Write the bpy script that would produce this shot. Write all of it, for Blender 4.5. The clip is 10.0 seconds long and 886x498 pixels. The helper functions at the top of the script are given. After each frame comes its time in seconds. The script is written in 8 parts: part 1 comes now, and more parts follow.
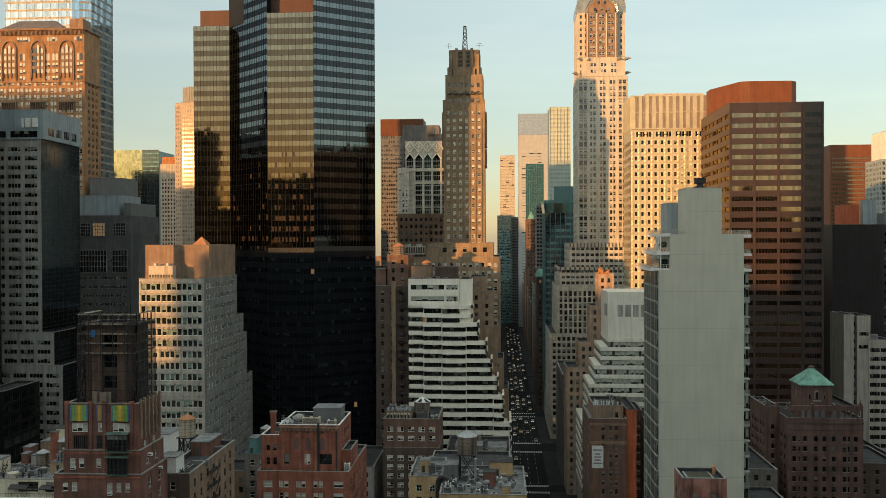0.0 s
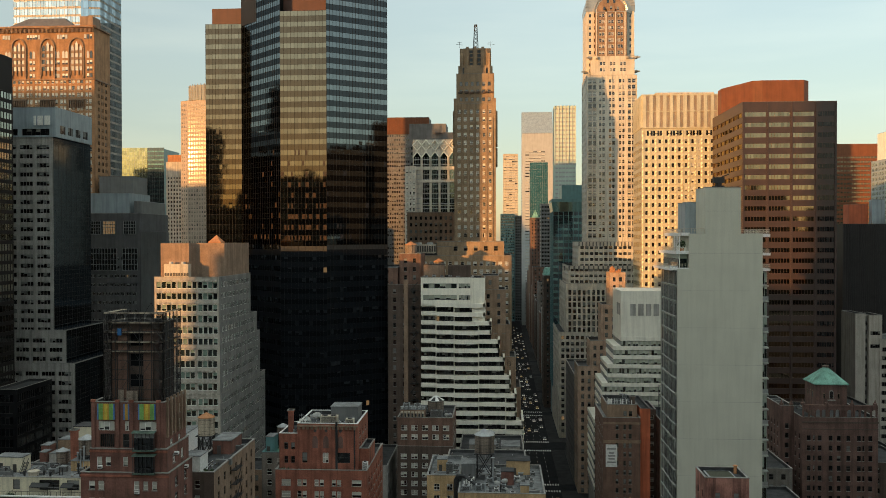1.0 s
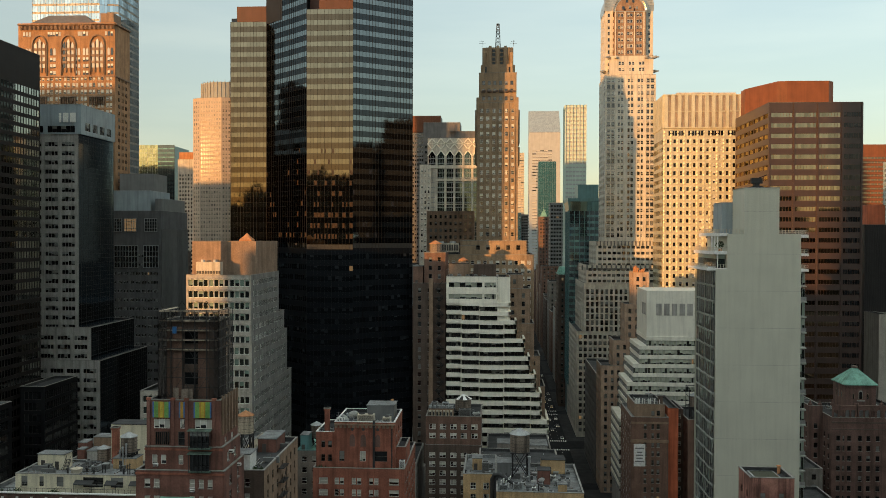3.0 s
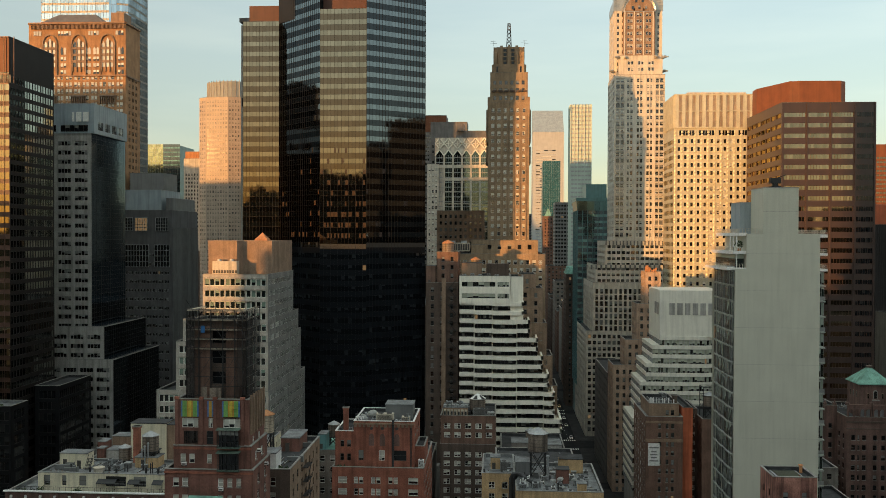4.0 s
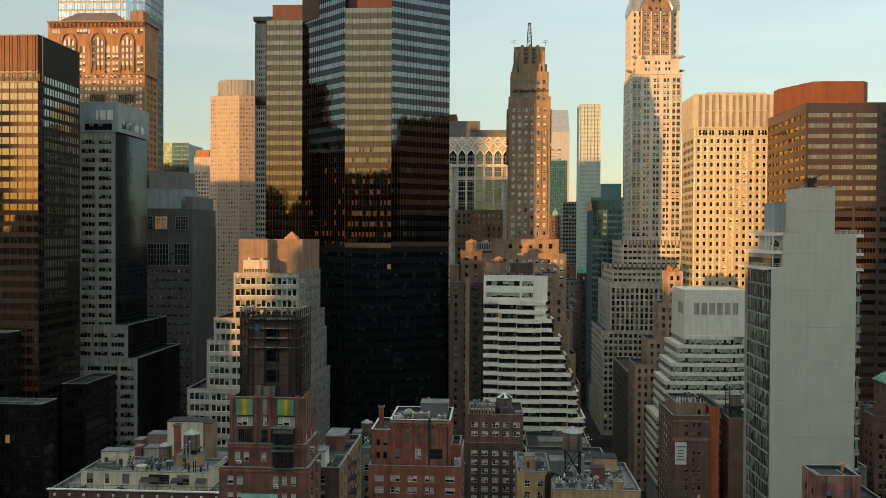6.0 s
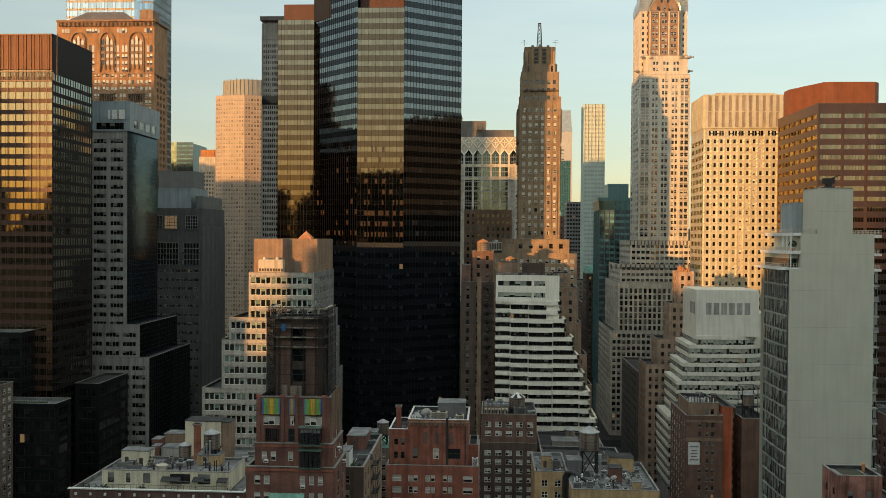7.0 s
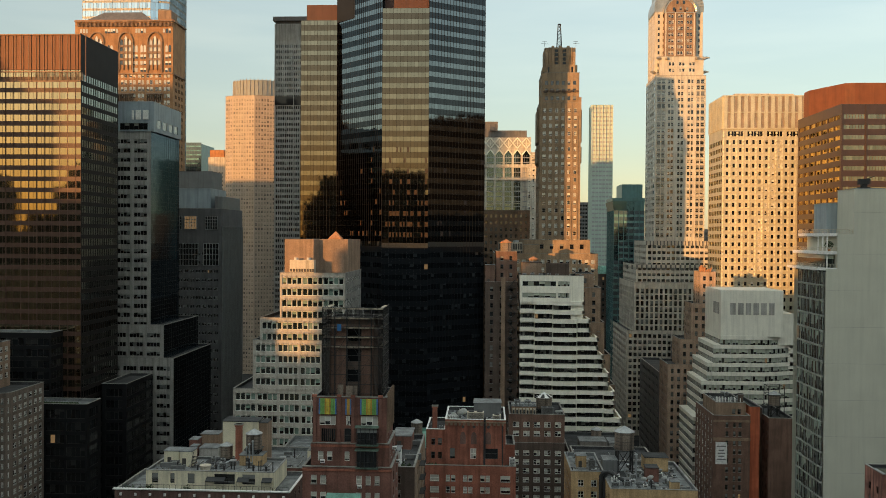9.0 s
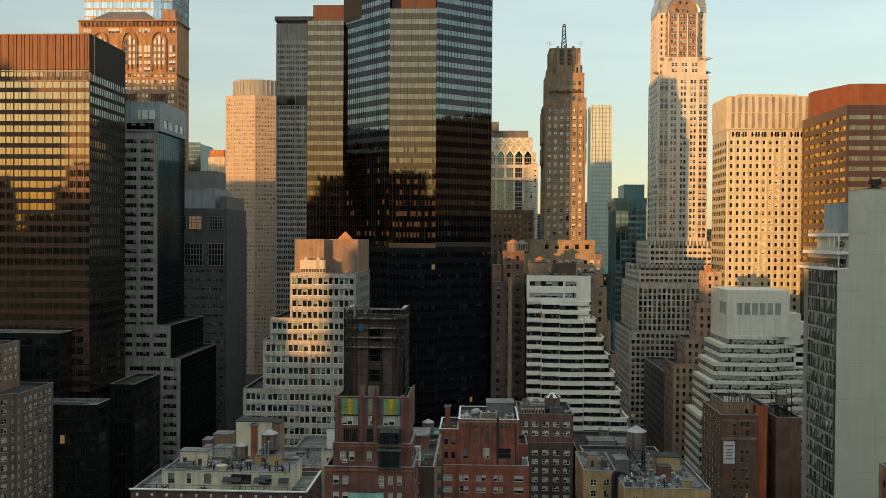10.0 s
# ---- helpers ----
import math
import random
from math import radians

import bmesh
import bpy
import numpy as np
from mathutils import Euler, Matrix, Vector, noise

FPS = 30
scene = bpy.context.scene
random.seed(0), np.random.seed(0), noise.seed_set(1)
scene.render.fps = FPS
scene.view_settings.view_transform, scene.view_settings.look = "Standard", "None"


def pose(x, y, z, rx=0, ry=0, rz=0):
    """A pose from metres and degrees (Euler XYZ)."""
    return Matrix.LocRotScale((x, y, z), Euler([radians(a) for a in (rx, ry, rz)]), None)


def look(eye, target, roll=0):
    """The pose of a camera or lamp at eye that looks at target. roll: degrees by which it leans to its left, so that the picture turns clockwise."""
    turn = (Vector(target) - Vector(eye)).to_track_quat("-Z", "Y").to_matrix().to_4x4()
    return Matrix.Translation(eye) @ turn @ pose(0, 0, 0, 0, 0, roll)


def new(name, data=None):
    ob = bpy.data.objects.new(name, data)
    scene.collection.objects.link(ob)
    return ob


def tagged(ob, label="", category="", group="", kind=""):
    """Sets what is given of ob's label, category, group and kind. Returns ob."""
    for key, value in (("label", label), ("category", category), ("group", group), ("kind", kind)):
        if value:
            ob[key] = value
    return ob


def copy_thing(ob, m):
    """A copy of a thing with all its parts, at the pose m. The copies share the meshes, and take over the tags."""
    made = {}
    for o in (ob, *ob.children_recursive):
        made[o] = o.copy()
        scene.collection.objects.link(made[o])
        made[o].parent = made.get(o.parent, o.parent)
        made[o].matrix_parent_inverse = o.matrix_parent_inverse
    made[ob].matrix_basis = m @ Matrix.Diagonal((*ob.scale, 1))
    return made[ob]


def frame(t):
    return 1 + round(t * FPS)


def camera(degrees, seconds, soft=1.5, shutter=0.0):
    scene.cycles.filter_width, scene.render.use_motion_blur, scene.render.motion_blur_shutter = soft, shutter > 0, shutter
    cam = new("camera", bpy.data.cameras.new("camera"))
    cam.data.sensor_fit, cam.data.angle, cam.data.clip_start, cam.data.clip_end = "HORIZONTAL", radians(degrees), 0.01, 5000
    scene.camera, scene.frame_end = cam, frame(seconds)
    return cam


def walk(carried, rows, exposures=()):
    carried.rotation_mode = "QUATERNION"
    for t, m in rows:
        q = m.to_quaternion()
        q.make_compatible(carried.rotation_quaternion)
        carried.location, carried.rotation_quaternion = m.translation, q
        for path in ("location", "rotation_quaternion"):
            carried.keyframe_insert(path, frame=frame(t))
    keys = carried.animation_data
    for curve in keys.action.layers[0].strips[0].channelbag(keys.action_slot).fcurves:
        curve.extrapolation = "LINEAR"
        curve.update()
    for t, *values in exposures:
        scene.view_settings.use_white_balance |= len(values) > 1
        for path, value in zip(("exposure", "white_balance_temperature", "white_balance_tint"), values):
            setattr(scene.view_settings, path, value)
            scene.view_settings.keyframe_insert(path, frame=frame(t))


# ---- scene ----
cam = camera(53.9, 10.0, soft=0.7)
PATH = [
    (0, (-0.959, -0.021, 113.613), (-1.091, 1.974, 113.594), -0.2),
    (0.5, (-3.739, -0.198, 113.712), (-3.87, 1.797, 113.69), -0.2),
    (1, (-6.554, -0.387, 113.805), (-6.684, 1.609, 113.782), -0.1),
    (1.5, (-9.413, -0.599, 113.901), (-9.542, 1.396, 113.877), -0.0),
    (2, (-12.329, -0.834, 113.964), (-12.457, 1.162, 113.939), 0.0),
    (2.5, (-15.231, -1.09, 114.003), (-15.358, 0.906, 113.977), 0.1),
    (4, (-23.928, -2.087, 114.028), (-24.051, -0.091, 114.0), 0.2),
    (4.5, (-26.802, -2.451, 114.03), (-26.923, -0.454, 114.001), 0.2),
    (5, (-29.737, -2.769, 114.026), (-29.856, -0.772, 113.996), 0.3),
    (5.5, (-32.633, -3.046, 114.012), (-32.75, -1.05, 113.982), 0.3),
    (7, (-41.29, -3.772, 113.889), (-41.401, -1.776, 113.859), 0.4),
    (7.5, (-44.305, -4.009, 113.874), (-44.413, -2.012, 113.843), 0.4),
    (8, (-47.405, -4.285, 113.835), (-47.51, -2.288, 113.805), 0.4),
    (8.5, (-50.462, -4.586, 113.806), (-50.565, -2.589, 113.776), 0.4),
    (9, (-53.518, -4.898, 113.793), (-53.618, -2.901, 113.764), 0.4),
    (9.5, (-56.433, -5.198, 113.801), (-56.528, -3.2, 113.772), 0.4),
    (10, (-59.267, -5.505, 113.81), (-59.352, -3.507, 113.781), 0.4),
]
walk(cam, [(t, look(eye, target, roll)) for t, eye, target, roll in PATH], exposures=[(0, 1.34, 6850, 8), (10, 1.34, 6850, 8)])

# ---- light: a low sun behind the camera's left, and the evening sky ----
SUN_TURN, SUN_HIGH = 219.2, 5.3
world = bpy.data.worlds.new("evening_sky")
scene.world = world
world.use_nodes = True
wn, wl = world.node_tree.nodes, world.node_tree.links
sky = wn.new("ShaderNodeTexSky")
sky.sky_type, sky.sun_disc = "NISHITA", False
sky.sun_elevation, sky.sun_rotation = radians(SUN_HIGH), radians(SUN_TURN)
sky.air_density, sky.dust_density, sky.ozone_density = 1.0, 0.4, 1.2
wn["Background"].inputs["Strength"].default_value = 0.115
# a thin veil of evening haze, denser towards the horizon, with faint streaks of high cloud
tc_, sep_, ramp_ = wn.new("ShaderNodeTexCoord"), wn.new("ShaderNodeSeparateXYZ"), wn.new("ShaderNodeValToRGB")
wl.new(tc_.outputs["Generated"], sep_.inputs[0])
wl.new(sep_.outputs[2], ramp_.inputs["Fac"])
el = ramp_.color_ramp.elements
el[0].position, el[0].color = 0.0, (0.86, 0.86, 0.82, 1)
el[1].position, el[1].color = 0.5, (2.25, 2.42, 2.2, 1)
mid_ = el.new(0.16)
mid_.color = (0.91, 0.97, 0.92, 1)
high_ = el.new(0.32)
high_.color = (1.06, 1.11, 1.05, 1)
map_, cir_, cr2_ = wn.new("ShaderNodeMapping"), wn.new("ShaderNodeTexNoise"), wn.new("ShaderNodeValToRGB")
map_.inputs["Scale"].default_value, map_.inputs["Rotation"].default_value = (1.2, 2.0, 9.0), (0.25, 0.2, 0.0)
cir_.inputs["Scale"].default_value, cir_.inputs["Detail"].default_value = 2.2, 6.0
cr2_.color_ramp.elements[0].position, cr2_.color_ramp.elements[0].color = 0.45, (0.91, 0.93, 0.96, 1)
cr2_.color_ramp.elements[1].position, cr2_.color_ramp.elements[1].color = 0.75, (1.22, 1.18, 1.13, 1)
wl.new(tc_.outputs["Generated"], map_.inputs[0])
wl.new(map_.outputs[0], cir_.inputs["Vector"])
wl.new(cir_.outputs["Fac"], cr2_.inputs["Fac"])
mul_, add_ = wn.new("ShaderNodeMixRGB"), wn.new("ShaderNodeMixRGB")
mul_.blend_type, mul_.inputs[0].default_value = "MULTIPLY", 1.0
add_.blend_type, add_.inputs[0].default_value = "ADD", 1.0
wl.new(ramp_.outputs[0], mul_.inputs[1])
wl.new(cr2_.outputs[0], mul_.inputs[2])
dim_, clr_ = wn.new("ShaderNodeMixRGB"), wn.new("ShaderNodeValToRGB")
dim_.blend_type, dim_.inputs[0].default_value = "MULTIPLY", 1.0
ce = clr_.color_ramp.elements
ce[0].position, ce[0].color = 0.0, (0.36, 0.37, 0.42, 1)
ce[1].position, ce[1].color = 0.30, (0.66, 0.66, 0.66, 1)
wl.new(sep_.outputs[2], clr_.inputs["Fac"])
wl.new(sky.outputs["Color"], dim_.inputs[1])
wl.new(clr_.outputs[0], dim_.inputs[2])
wl.new(dim_.outputs[0], add_.inputs[1])
wl.new(mul_.outputs[0], add_.inputs[2])
# the warm glow of the low sun in the haze around it, strongest towards the horizon
dot_, low_, pow_, fall_, fac_, glow_ = [wn.new("ShaderNode" + k) for k in ("VectorMath", "Math", "Math", "MapRange", "Math", "MixRGB")]
dot_.operation, low_.operation, pow_.operation, fac_.operation = "DOT_PRODUCT", "MAXIMUM", "POWER", "MULTIPLY"
dot_.inputs[1].default_value = (math.sin(radians(SUN_TURN)) * 0.996, math.cos(radians(SUN_TURN)) * 0.996, 0.09)
low_.inputs[1].default_value, pow_.inputs[1].default_value = 0.0, 3.0
for k, v in (("From Min", 0.03), ("From Max", 0.20), ("To Min", 1.0), ("To Max", 0.05)):
    fall_.inputs[k].default_value = v
glow_.inputs[2].default_value = (3.1, 1.6, 0.38, 1)
wl.new(tc_.outputs["Generated"], dot_.inputs[0])
wl.new(dot_.outputs["Value"], low_.inputs[0])
wl.new(low_.outputs[0], pow_.inputs[0])
wl.new(sep_.outputs[2], fall_.inputs["Value"])
wl.new(pow_.outputs[0], fac_.inputs[0])
wl.new(fall_.outputs[0], fac_.inputs[1])
wl.new(fac_.outputs[0], glow_.inputs[0])
wl.new(add_.outputs[0], glow_.inputs[1])
wl.new(glow_.outputs[0], wn["Background"].inputs["Color"])
sun = new("sun", bpy.data.lights.new("sun", "SUN"))
sun.data.energy, sun.data.angle, sun.data.color = 2.25, radians(0.6), (1.0, 0.47, 0.15)
a, e = radians(SUN_TURN), radians(SUN_HIGH)
sun.matrix_world = look((0, 0, 0), (-math.sin(a) * math.cos(e), -math.cos(a) * math.cos(e), -math.sin(e)))


# ---- materials ----
def nodes_of(name):
    m = bpy.data.materials.new(name)
    m.use_nodes = True
    return m, m.node_tree.nodes, m.node_tree.links, m.node_tree.nodes["Principled BSDF"]


def ramp_mix(nt, ln, fac, c1, c2, lo=0.35, hi=0.65):
    r = nt.new("ShaderNodeValToRGB")
    r.color_ramp.elements[0].position, r.color_ramp.elements[1].position = lo, hi
    r.color_ramp.elements[0].color, r.color_ramp.elements[1].color = (*c1, 1), (*c2, 1)
    ln.new(fac, r.inputs["Fac"])
    return r.outputs["Color"]


def multiply(nt, ln, c1, c2, fac=1.0):
    x = nt.new("ShaderNodeMixRGB")
    x.blend_type, x.inputs[0].default_value = "MULTIPLY", fac
    ln.new(c1, x.inputs[1])
    ln.new(c2, x.inputs[2])
    return x.outputs["Color"]


def noise_at(nt, ln, scale, detail=4.0, stretch=(1, 1, 1)):
    tc, mp, nz = nt.new("ShaderNodeTexCoord"), nt.new("ShaderNodeMapping"), nt.new("ShaderNodeTexNoise")
    mp.inputs["Scale"].default_value = stretch
    nz.inputs["Scale"].default_value, nz.inputs["Detail"].default_value = scale, detail
    ln.new(tc.outputs["Object"], mp.inputs["Vector"])
    ln.new(mp.outputs["Vector"], nz.inputs["Vector"])
    return nz.outputs["Fac"]


def surface(name, col, rough=0.85, vary=0.16, grain=0.10, streak=0.2, metal=0.0, bump=0.25, scale=0.25, spec=0.4, brick=False):
    """A built surface: broad patches, fine grain, rain streaks, a slight relief."""
    m, nt, ln, p = nodes_of(name)
    dark = lambda k: tuple(c * (1 - k) for c in col)
    lite = lambda k: tuple(min(1.0, c * (1 + k)) for c in col)
    base = ramp_mix(nt, ln, noise_at(nt, ln, scale), dark(vary), lite(vary))
    g = noise_at(nt, ln, 3.5, 6.0)
    base = multiply(nt, ln, base, ramp_mix(nt, ln, g, (1 - grain * 2.2,) * 3, (1, 1, 1), 0.3, 0.6))
    s = noise_at(nt, ln, 0.9, 5.0, (1.0, 1.0, 0.06))
    base = multiply(nt, ln, base, ramp_mix(nt, ln, s, (1 - streak * 1.5,) * 3, (1, 1, 1), 0.30, 0.55))
    if brick:
        tc, mp = nt.new("ShaderNodeTexCoord"), nt.new("ShaderNodeCombineXYZ")
        sp, ad = nt.new("ShaderNodeSeparateXYZ"), nt.new("ShaderNodeMath")
        ln.new(tc.outputs["Object"], sp.inputs[0])
        ln.new(sp.outputs[0], ad.inputs[0])
        ln.new(sp.outputs[1], ad.inputs[1])
        ln.new(ad.outputs[0], mp.inputs[0])
        ln.new(sp.outputs[2], mp.inputs[1])
        b = nt.new("ShaderNodeTexBrick")
        b.inputs["Scale"].default_value, b.inputs["Mortar Size"].default_value = 1.0, 0.012
        b.inputs["Brick Width"].default_value, b.inputs["Row Height"].default_value = 0.21, 0.075
        b.inputs["Color1"].default_value, b.inputs["Color2"].default_value = (1, 1, 1, 1), (0.68, 0.66, 0.66, 1)
        b.inputs["Mortar"].default_value = (0.75, 0.78, 0.8, 1)
        ln.new(mp.outputs[0], b.inputs["Vector"])
        base = multiply(nt, ln, base, b.outputs["Color"])
    ln.new(base, p.inputs["Base Color"])
    p.inputs["Roughness"].default_value, p.inputs["Metallic"].default_value = rough, metal
    p.inputs["Specular IOR Level"].default_value = spec
    if bump:
        bp = nt.new("ShaderNodeBump")
        bp.inputs["Strength"].default_value, bp.inputs["Distance"].default_value = bump, 0.03
        ln.new(g, bp.inputs["Height"])
        ln.new(bp.outputs["Normal"], p.inputs["Normal"])
    return m


def piece_random(nt, ln):
    """A value of its own for each object and each loose piece of a mesh."""
    oi, ge, ad, fr = nt.new("ShaderNodeObjectInfo"), nt.new("ShaderNodeNewGeometry"), nt.new("ShaderNodeMath"), nt.new("ShaderNodeMath")
    fr.operation = "FRACT"
    ln.new(oi.outputs["Random"], ad.inputs[0])
    ln.new(ge.outputs["Random Per Island"], ad.inputs[1])
    ln.new(ad.outputs[0], fr.inputs[0])
    return fr.outputs[0]


def maths(nt, ln, op, a, b):
    x = nt.new("ShaderNodeMath")
    x.operation = op
    for i, v in enumerate((a, b)):
        if isinstance(v, (int, float)):
            x.inputs[i].default_value = v
        else:
            ln.new(v, x.inputs[i])
    return x.outputs[0]


def window_glass(name, dark=(0.012, 0.014, 0.016), blind=(0.52, 0.52, 0.47), drawn=0.5, rough=0.06, lit=0.008, spec=0.9, glow=(1.0, 0.62, 0.3), coat=0.6, reach=1.0):
    """Panes with dim rooms behind them, some with blinds let down to a height of their own, a few lamps on."""
    m, nt, ln, p = nodes_of(name)
    r = piece_random(nt, ln)
    r2 = maths(nt, ln, "FRACT", maths(nt, ln, "MULTIPLY", r, 7.31), 0)
    uv, sp = nt.new("ShaderNodeUVMap"), nt.new("ShaderNodeSeparateXYZ")
    ln.new(uv.outputs[0], sp.inputs[0])
    has = maths(nt, ln, "LESS_THAN", r, drawn)
    low = maths(nt, ln, "GREATER_THAN", sp.outputs[1], maths(nt, ln, "MULTIPLY", r2, reach))
    fac = maths(nt, ln, "MULTIPLY", has, low)
    x = nt.new("ShaderNodeMixRGB")
    ln.new(fac, x.inputs[0])
    x.inputs[1].default_value, x.inputs[2].default_value = (*dark, 1), (*blind, 1)
    tint = ramp_mix(nt, ln, r2, (0.55, 0.55, 0.55), (1, 1, 1), 0.0, 1.0)
    ln.new(multiply(nt, ln, x.outputs[0], tint), p.inputs["Base Color"])
    p.inputs["Roughness"].default_value, p.inputs["Specular IOR Level"].default_value = rough, spec
    p.inputs["Coat Weight"].default_value, p.inputs["Coat Roughness"].default_value = coat, 0.02
    if lit:
        on = maths(nt, ln, "GREATER_THAN", r, 1 - lit)
        p.inputs["Emission Color"].default_value = (*glow, 1)
        ln.new(maths(nt, ln, "MULTIPLY", on, maths(nt, ln, "MULTIPLY", r2, 0.22)), p.inputs["Emission Strength"])
    return m


def coated_glass(name, col, rough=0.04, vary=0.25, metal=1.0, edge=0.25):
    """Mirror-coated curtain wall panes, each a little different."""
    m, nt, ln, p = nodes_of(name)
    r = piece_random(nt, ln)
    ln.new(ramp_mix(nt, ln, r, tuple(c * (1 - vary) for c in col), tuple(c * (1 + vary) for c in col), 0.0, 1.0), p.inputs["Base Color"])
    p.inputs["Roughness"].default_value = rough
    p.inputs["Metallic"].default_value = metal
    p.inputs["Specular Tint"].default_value = (edge, edge, edge, 1)
    n = noise_at(nt, ln, 0.35, 2.0)
    bp = nt.new("ShaderNodeBump")
    bp.inputs["Strength"].default_value, bp.inputs["Distance"].default_value = 0.05, 0.05
    ln.new(n, bp.inputs["Height"])
    ln.new(bp.outputs["Normal"], p.inputs["Normal"])
    return m


def plain(name, col, rough=0.6, metal=0.0, emit=0.0):
    m, nt, ln, p = nodes_of(name)
    g = noise_at(nt, ln, 2.0, 5.0)
    ln.new(ramp_mix(nt, ln, g, tuple(c * 0.8 for c in col), tuple(min(1, c * 1.12) for c in col), 0.3, 0.7), p.inputs["Base Color"])
    p.inputs["Roughness"].default_value, p.inputs["Metallic"].default_value = rough, metal
    if emit:
        p.inputs["Emission Color"].default_value, p.inputs["Emission Strength"].default_value = (*col, 1), emit
    return m


M = {}
M["asphalt"] = surface("asphalt", (0.022, 0.023, 0.025), 0.95, 0.2, 0.15, 0.0, spec=0.1)
M["paving"] = surface("paving", (0.045, 0.045, 0.046), 0.95, 0.2, 0.15, 0.0, spec=0.1)
M["city"] = surface("city_ground", (0.045, 0.043, 0.041), 0.95, 0.35, 0.2, 0.0, scale=0.02)
M["road_paint"] = plain("road_paint", (0.7, 0.7, 0.66), 0.7)
M["red_brick"] = surface("red_brick", (0.25, 0.115, 0.088), vary=0.24, streak=0.3, brick=True)
M["orange_brick"] = surface("orange_brick", (0.40, 0.145, 0.095), vary=0.24, streak=0.3, brick=True)
M["brown_brick"] = surface("brown_brick", (0.23, 0.135, 0.10), brick=True)
M["dark_brick"] = surface("dark_brick", (0.14, 0.10, 0.08), brick=True)
M["deco_brick"] = surface("pale_glazed_brick", (0.62, 0.58, 0.50), 0.65, 0.08, 0.08, 0.2)
M["ws_side"] = surface("darker_side_grey", (0.27, 0.265, 0.25), brick=True)
M["coping_pale"] = surface("pale_coping", (0.28, 0.28, 0.27), 0.8)
M["pink_granite"] = surface("pink_granite", (0.44, 0.36, 0.29), 0.6, 0.08, 0.06, 0.1)
M["pink_brick"] = surface("pinkish_buff_brick", (0.54, 0.39, 0.29), brick=True)
M["crown_glass"] = surface("frosted_crown_glass", (0.28, 0.31, 0.31), 0.7, 0.06, 0.05, 0.1)
M["tan_brick"] = surface("tan_brick", (0.36, 0.245, 0.17), brick=True)
M["yellow_brick"] = surface("yellow_brick", (0.66, 0.45, 0.24), brick=True)
M["grey_brick"] = surface("grey_brick", (0.27, 0.24, 0.21), brick=True)
M["maroon_brick"] = surface("maroon_brick", (0.20, 0.118, 0.098), vary=0.22, streak=0.3, brick=True)
M["buttress_brick"] = surface("buff_brown_brick", (0.41, 0.295, 0.19), brick=True)
M["gothic_brick"] = surface("russet_brick", (0.47, 0.262, 0.135), brick=True)
M["orange_paint"] = surface("orange_red_paint", (0.5, 0.13, 0.06), 0.8, 0.12, 0.05, 0.25)
M["red_metal"] = surface("rust_red_cladding", (0.19, 0.07, 0.032), 0.55, 0.10, 0.04, 0.12, spec=0.3)
M["limestone"] = surface("limestone", (0.58, 0.54, 0.46))
M["white_brick"] = surface("white_glazed_brick", (0.86, 0.83, 0.72), 0.6, 0.05, 0.05, 0.10)
M["pale_concrete"] = surface("pale_concrete", (0.46, 0.425, 0.37), 0.85, 0.08, 0.1, 0.2)
M["band_stone"] = surface("pale_band_stone", (0.74, 0.72, 0.63), 0.75, 0.05, 0.05, 0.10)
M["weathered_red"] = surface("stained_red_stucco", (0.40, 0.19, 0.15), 0.9, 0.35, 0.2, 0.5)
# crown red with its shade put into the base colour
M["shaded_crown_red"] = surface("shade_darkened_crown_panel", (0.085, 0.033, 0.022), 0.5, 0.08, 0.04, 0.1)
M["grey_concrete"] = surface("grey_concrete", (0.38, 0.37, 0.345), 0.9, 0.12, 0.1, 0.25)
M["dark_concrete"] = surface("dark_concrete", (0.17, 0.165, 0.16), 0.85, 0.12, 0.1, 0.2)
M["blank_stucco"] = surface("grey_green_stucco", (0.54, 0.54, 0.455), 0.9, 0.05, 0.04, 0.05, scale=0.12)
M["cream"] = surface("cream_stucco", (0.72, 0.66, 0.50), 0.9, 0.08, 0.08, 0.2)
M["steel_panel"] = surface("embossed_steel_panel", (0.60, 0.57, 0.43), 0.42, 0.08, 0.1, 0.1, metal=0.25, bump=0.5)
M["stainless"] = surface("stainless_steel", (0.50, 0.46, 0.40), 0.32, 0.08, 0.08, 0.12, metal=0.85)
M["brown_clad"] = surface("dark_brown_cladding", (0.052, 0.032, 0.027), 0.38, 0.1, 0.05, 0.1, spec=0.6)
M["dark_bronze"] = surface("dark_bronze_cladding", (0.018, 0.015, 0.014), 0.6, 0.1, 0.05, 0.1, spec=0.2)
M["apt_brick"] = surface("grey_brown_brick", (0.24, 0.185, 0.15), brick=True)
M["char_clad"] = surface("charcoal_ribbed_cladding", (0.042, 0.039, 0.039), 0.5, 0.1, 0.05, 0.1, spec=0.3)
M["black_clad"] = surface("black_cladding", (0.012, 0.0125, 0.014), 0.45, 0.1, 0.05, 0.1, spec=0.2)
# masonry darkened so the mirrored blocks look deep in shade
M["soot_dark"] = surface("skyline_dark_masonry", (0.032, 0.031, 0.032), brick=True)
M["grey_clad"] = surface("grey_cladding", (0.16, 0.165, 0.165), 0.45, 0.1, 0.05, 0.15, spec=0.5)
M["blue_clad"] = surface("blue_grey_cladding", (0.30, 0.36, 0.39), 0.45, 0.08, 0.05, 0.2, spec=0.5)
M["teal_clad"] = surface("teal_cladding", (0.10, 0.22, 0.23), 0.4, 0.1, 0.05, 0.15, spec=0.6)
M["roof"] = surface("tar_roof", (0.055, 0.057, 0.06), 0.95, 0.3, 0.2, 0.0, scale=0.35)
M["roof_pale"] = surface("silver_roof", (0.19, 0.20, 0.205), 0.8, 0.35, 0.2, 0.0, scale=0.4)
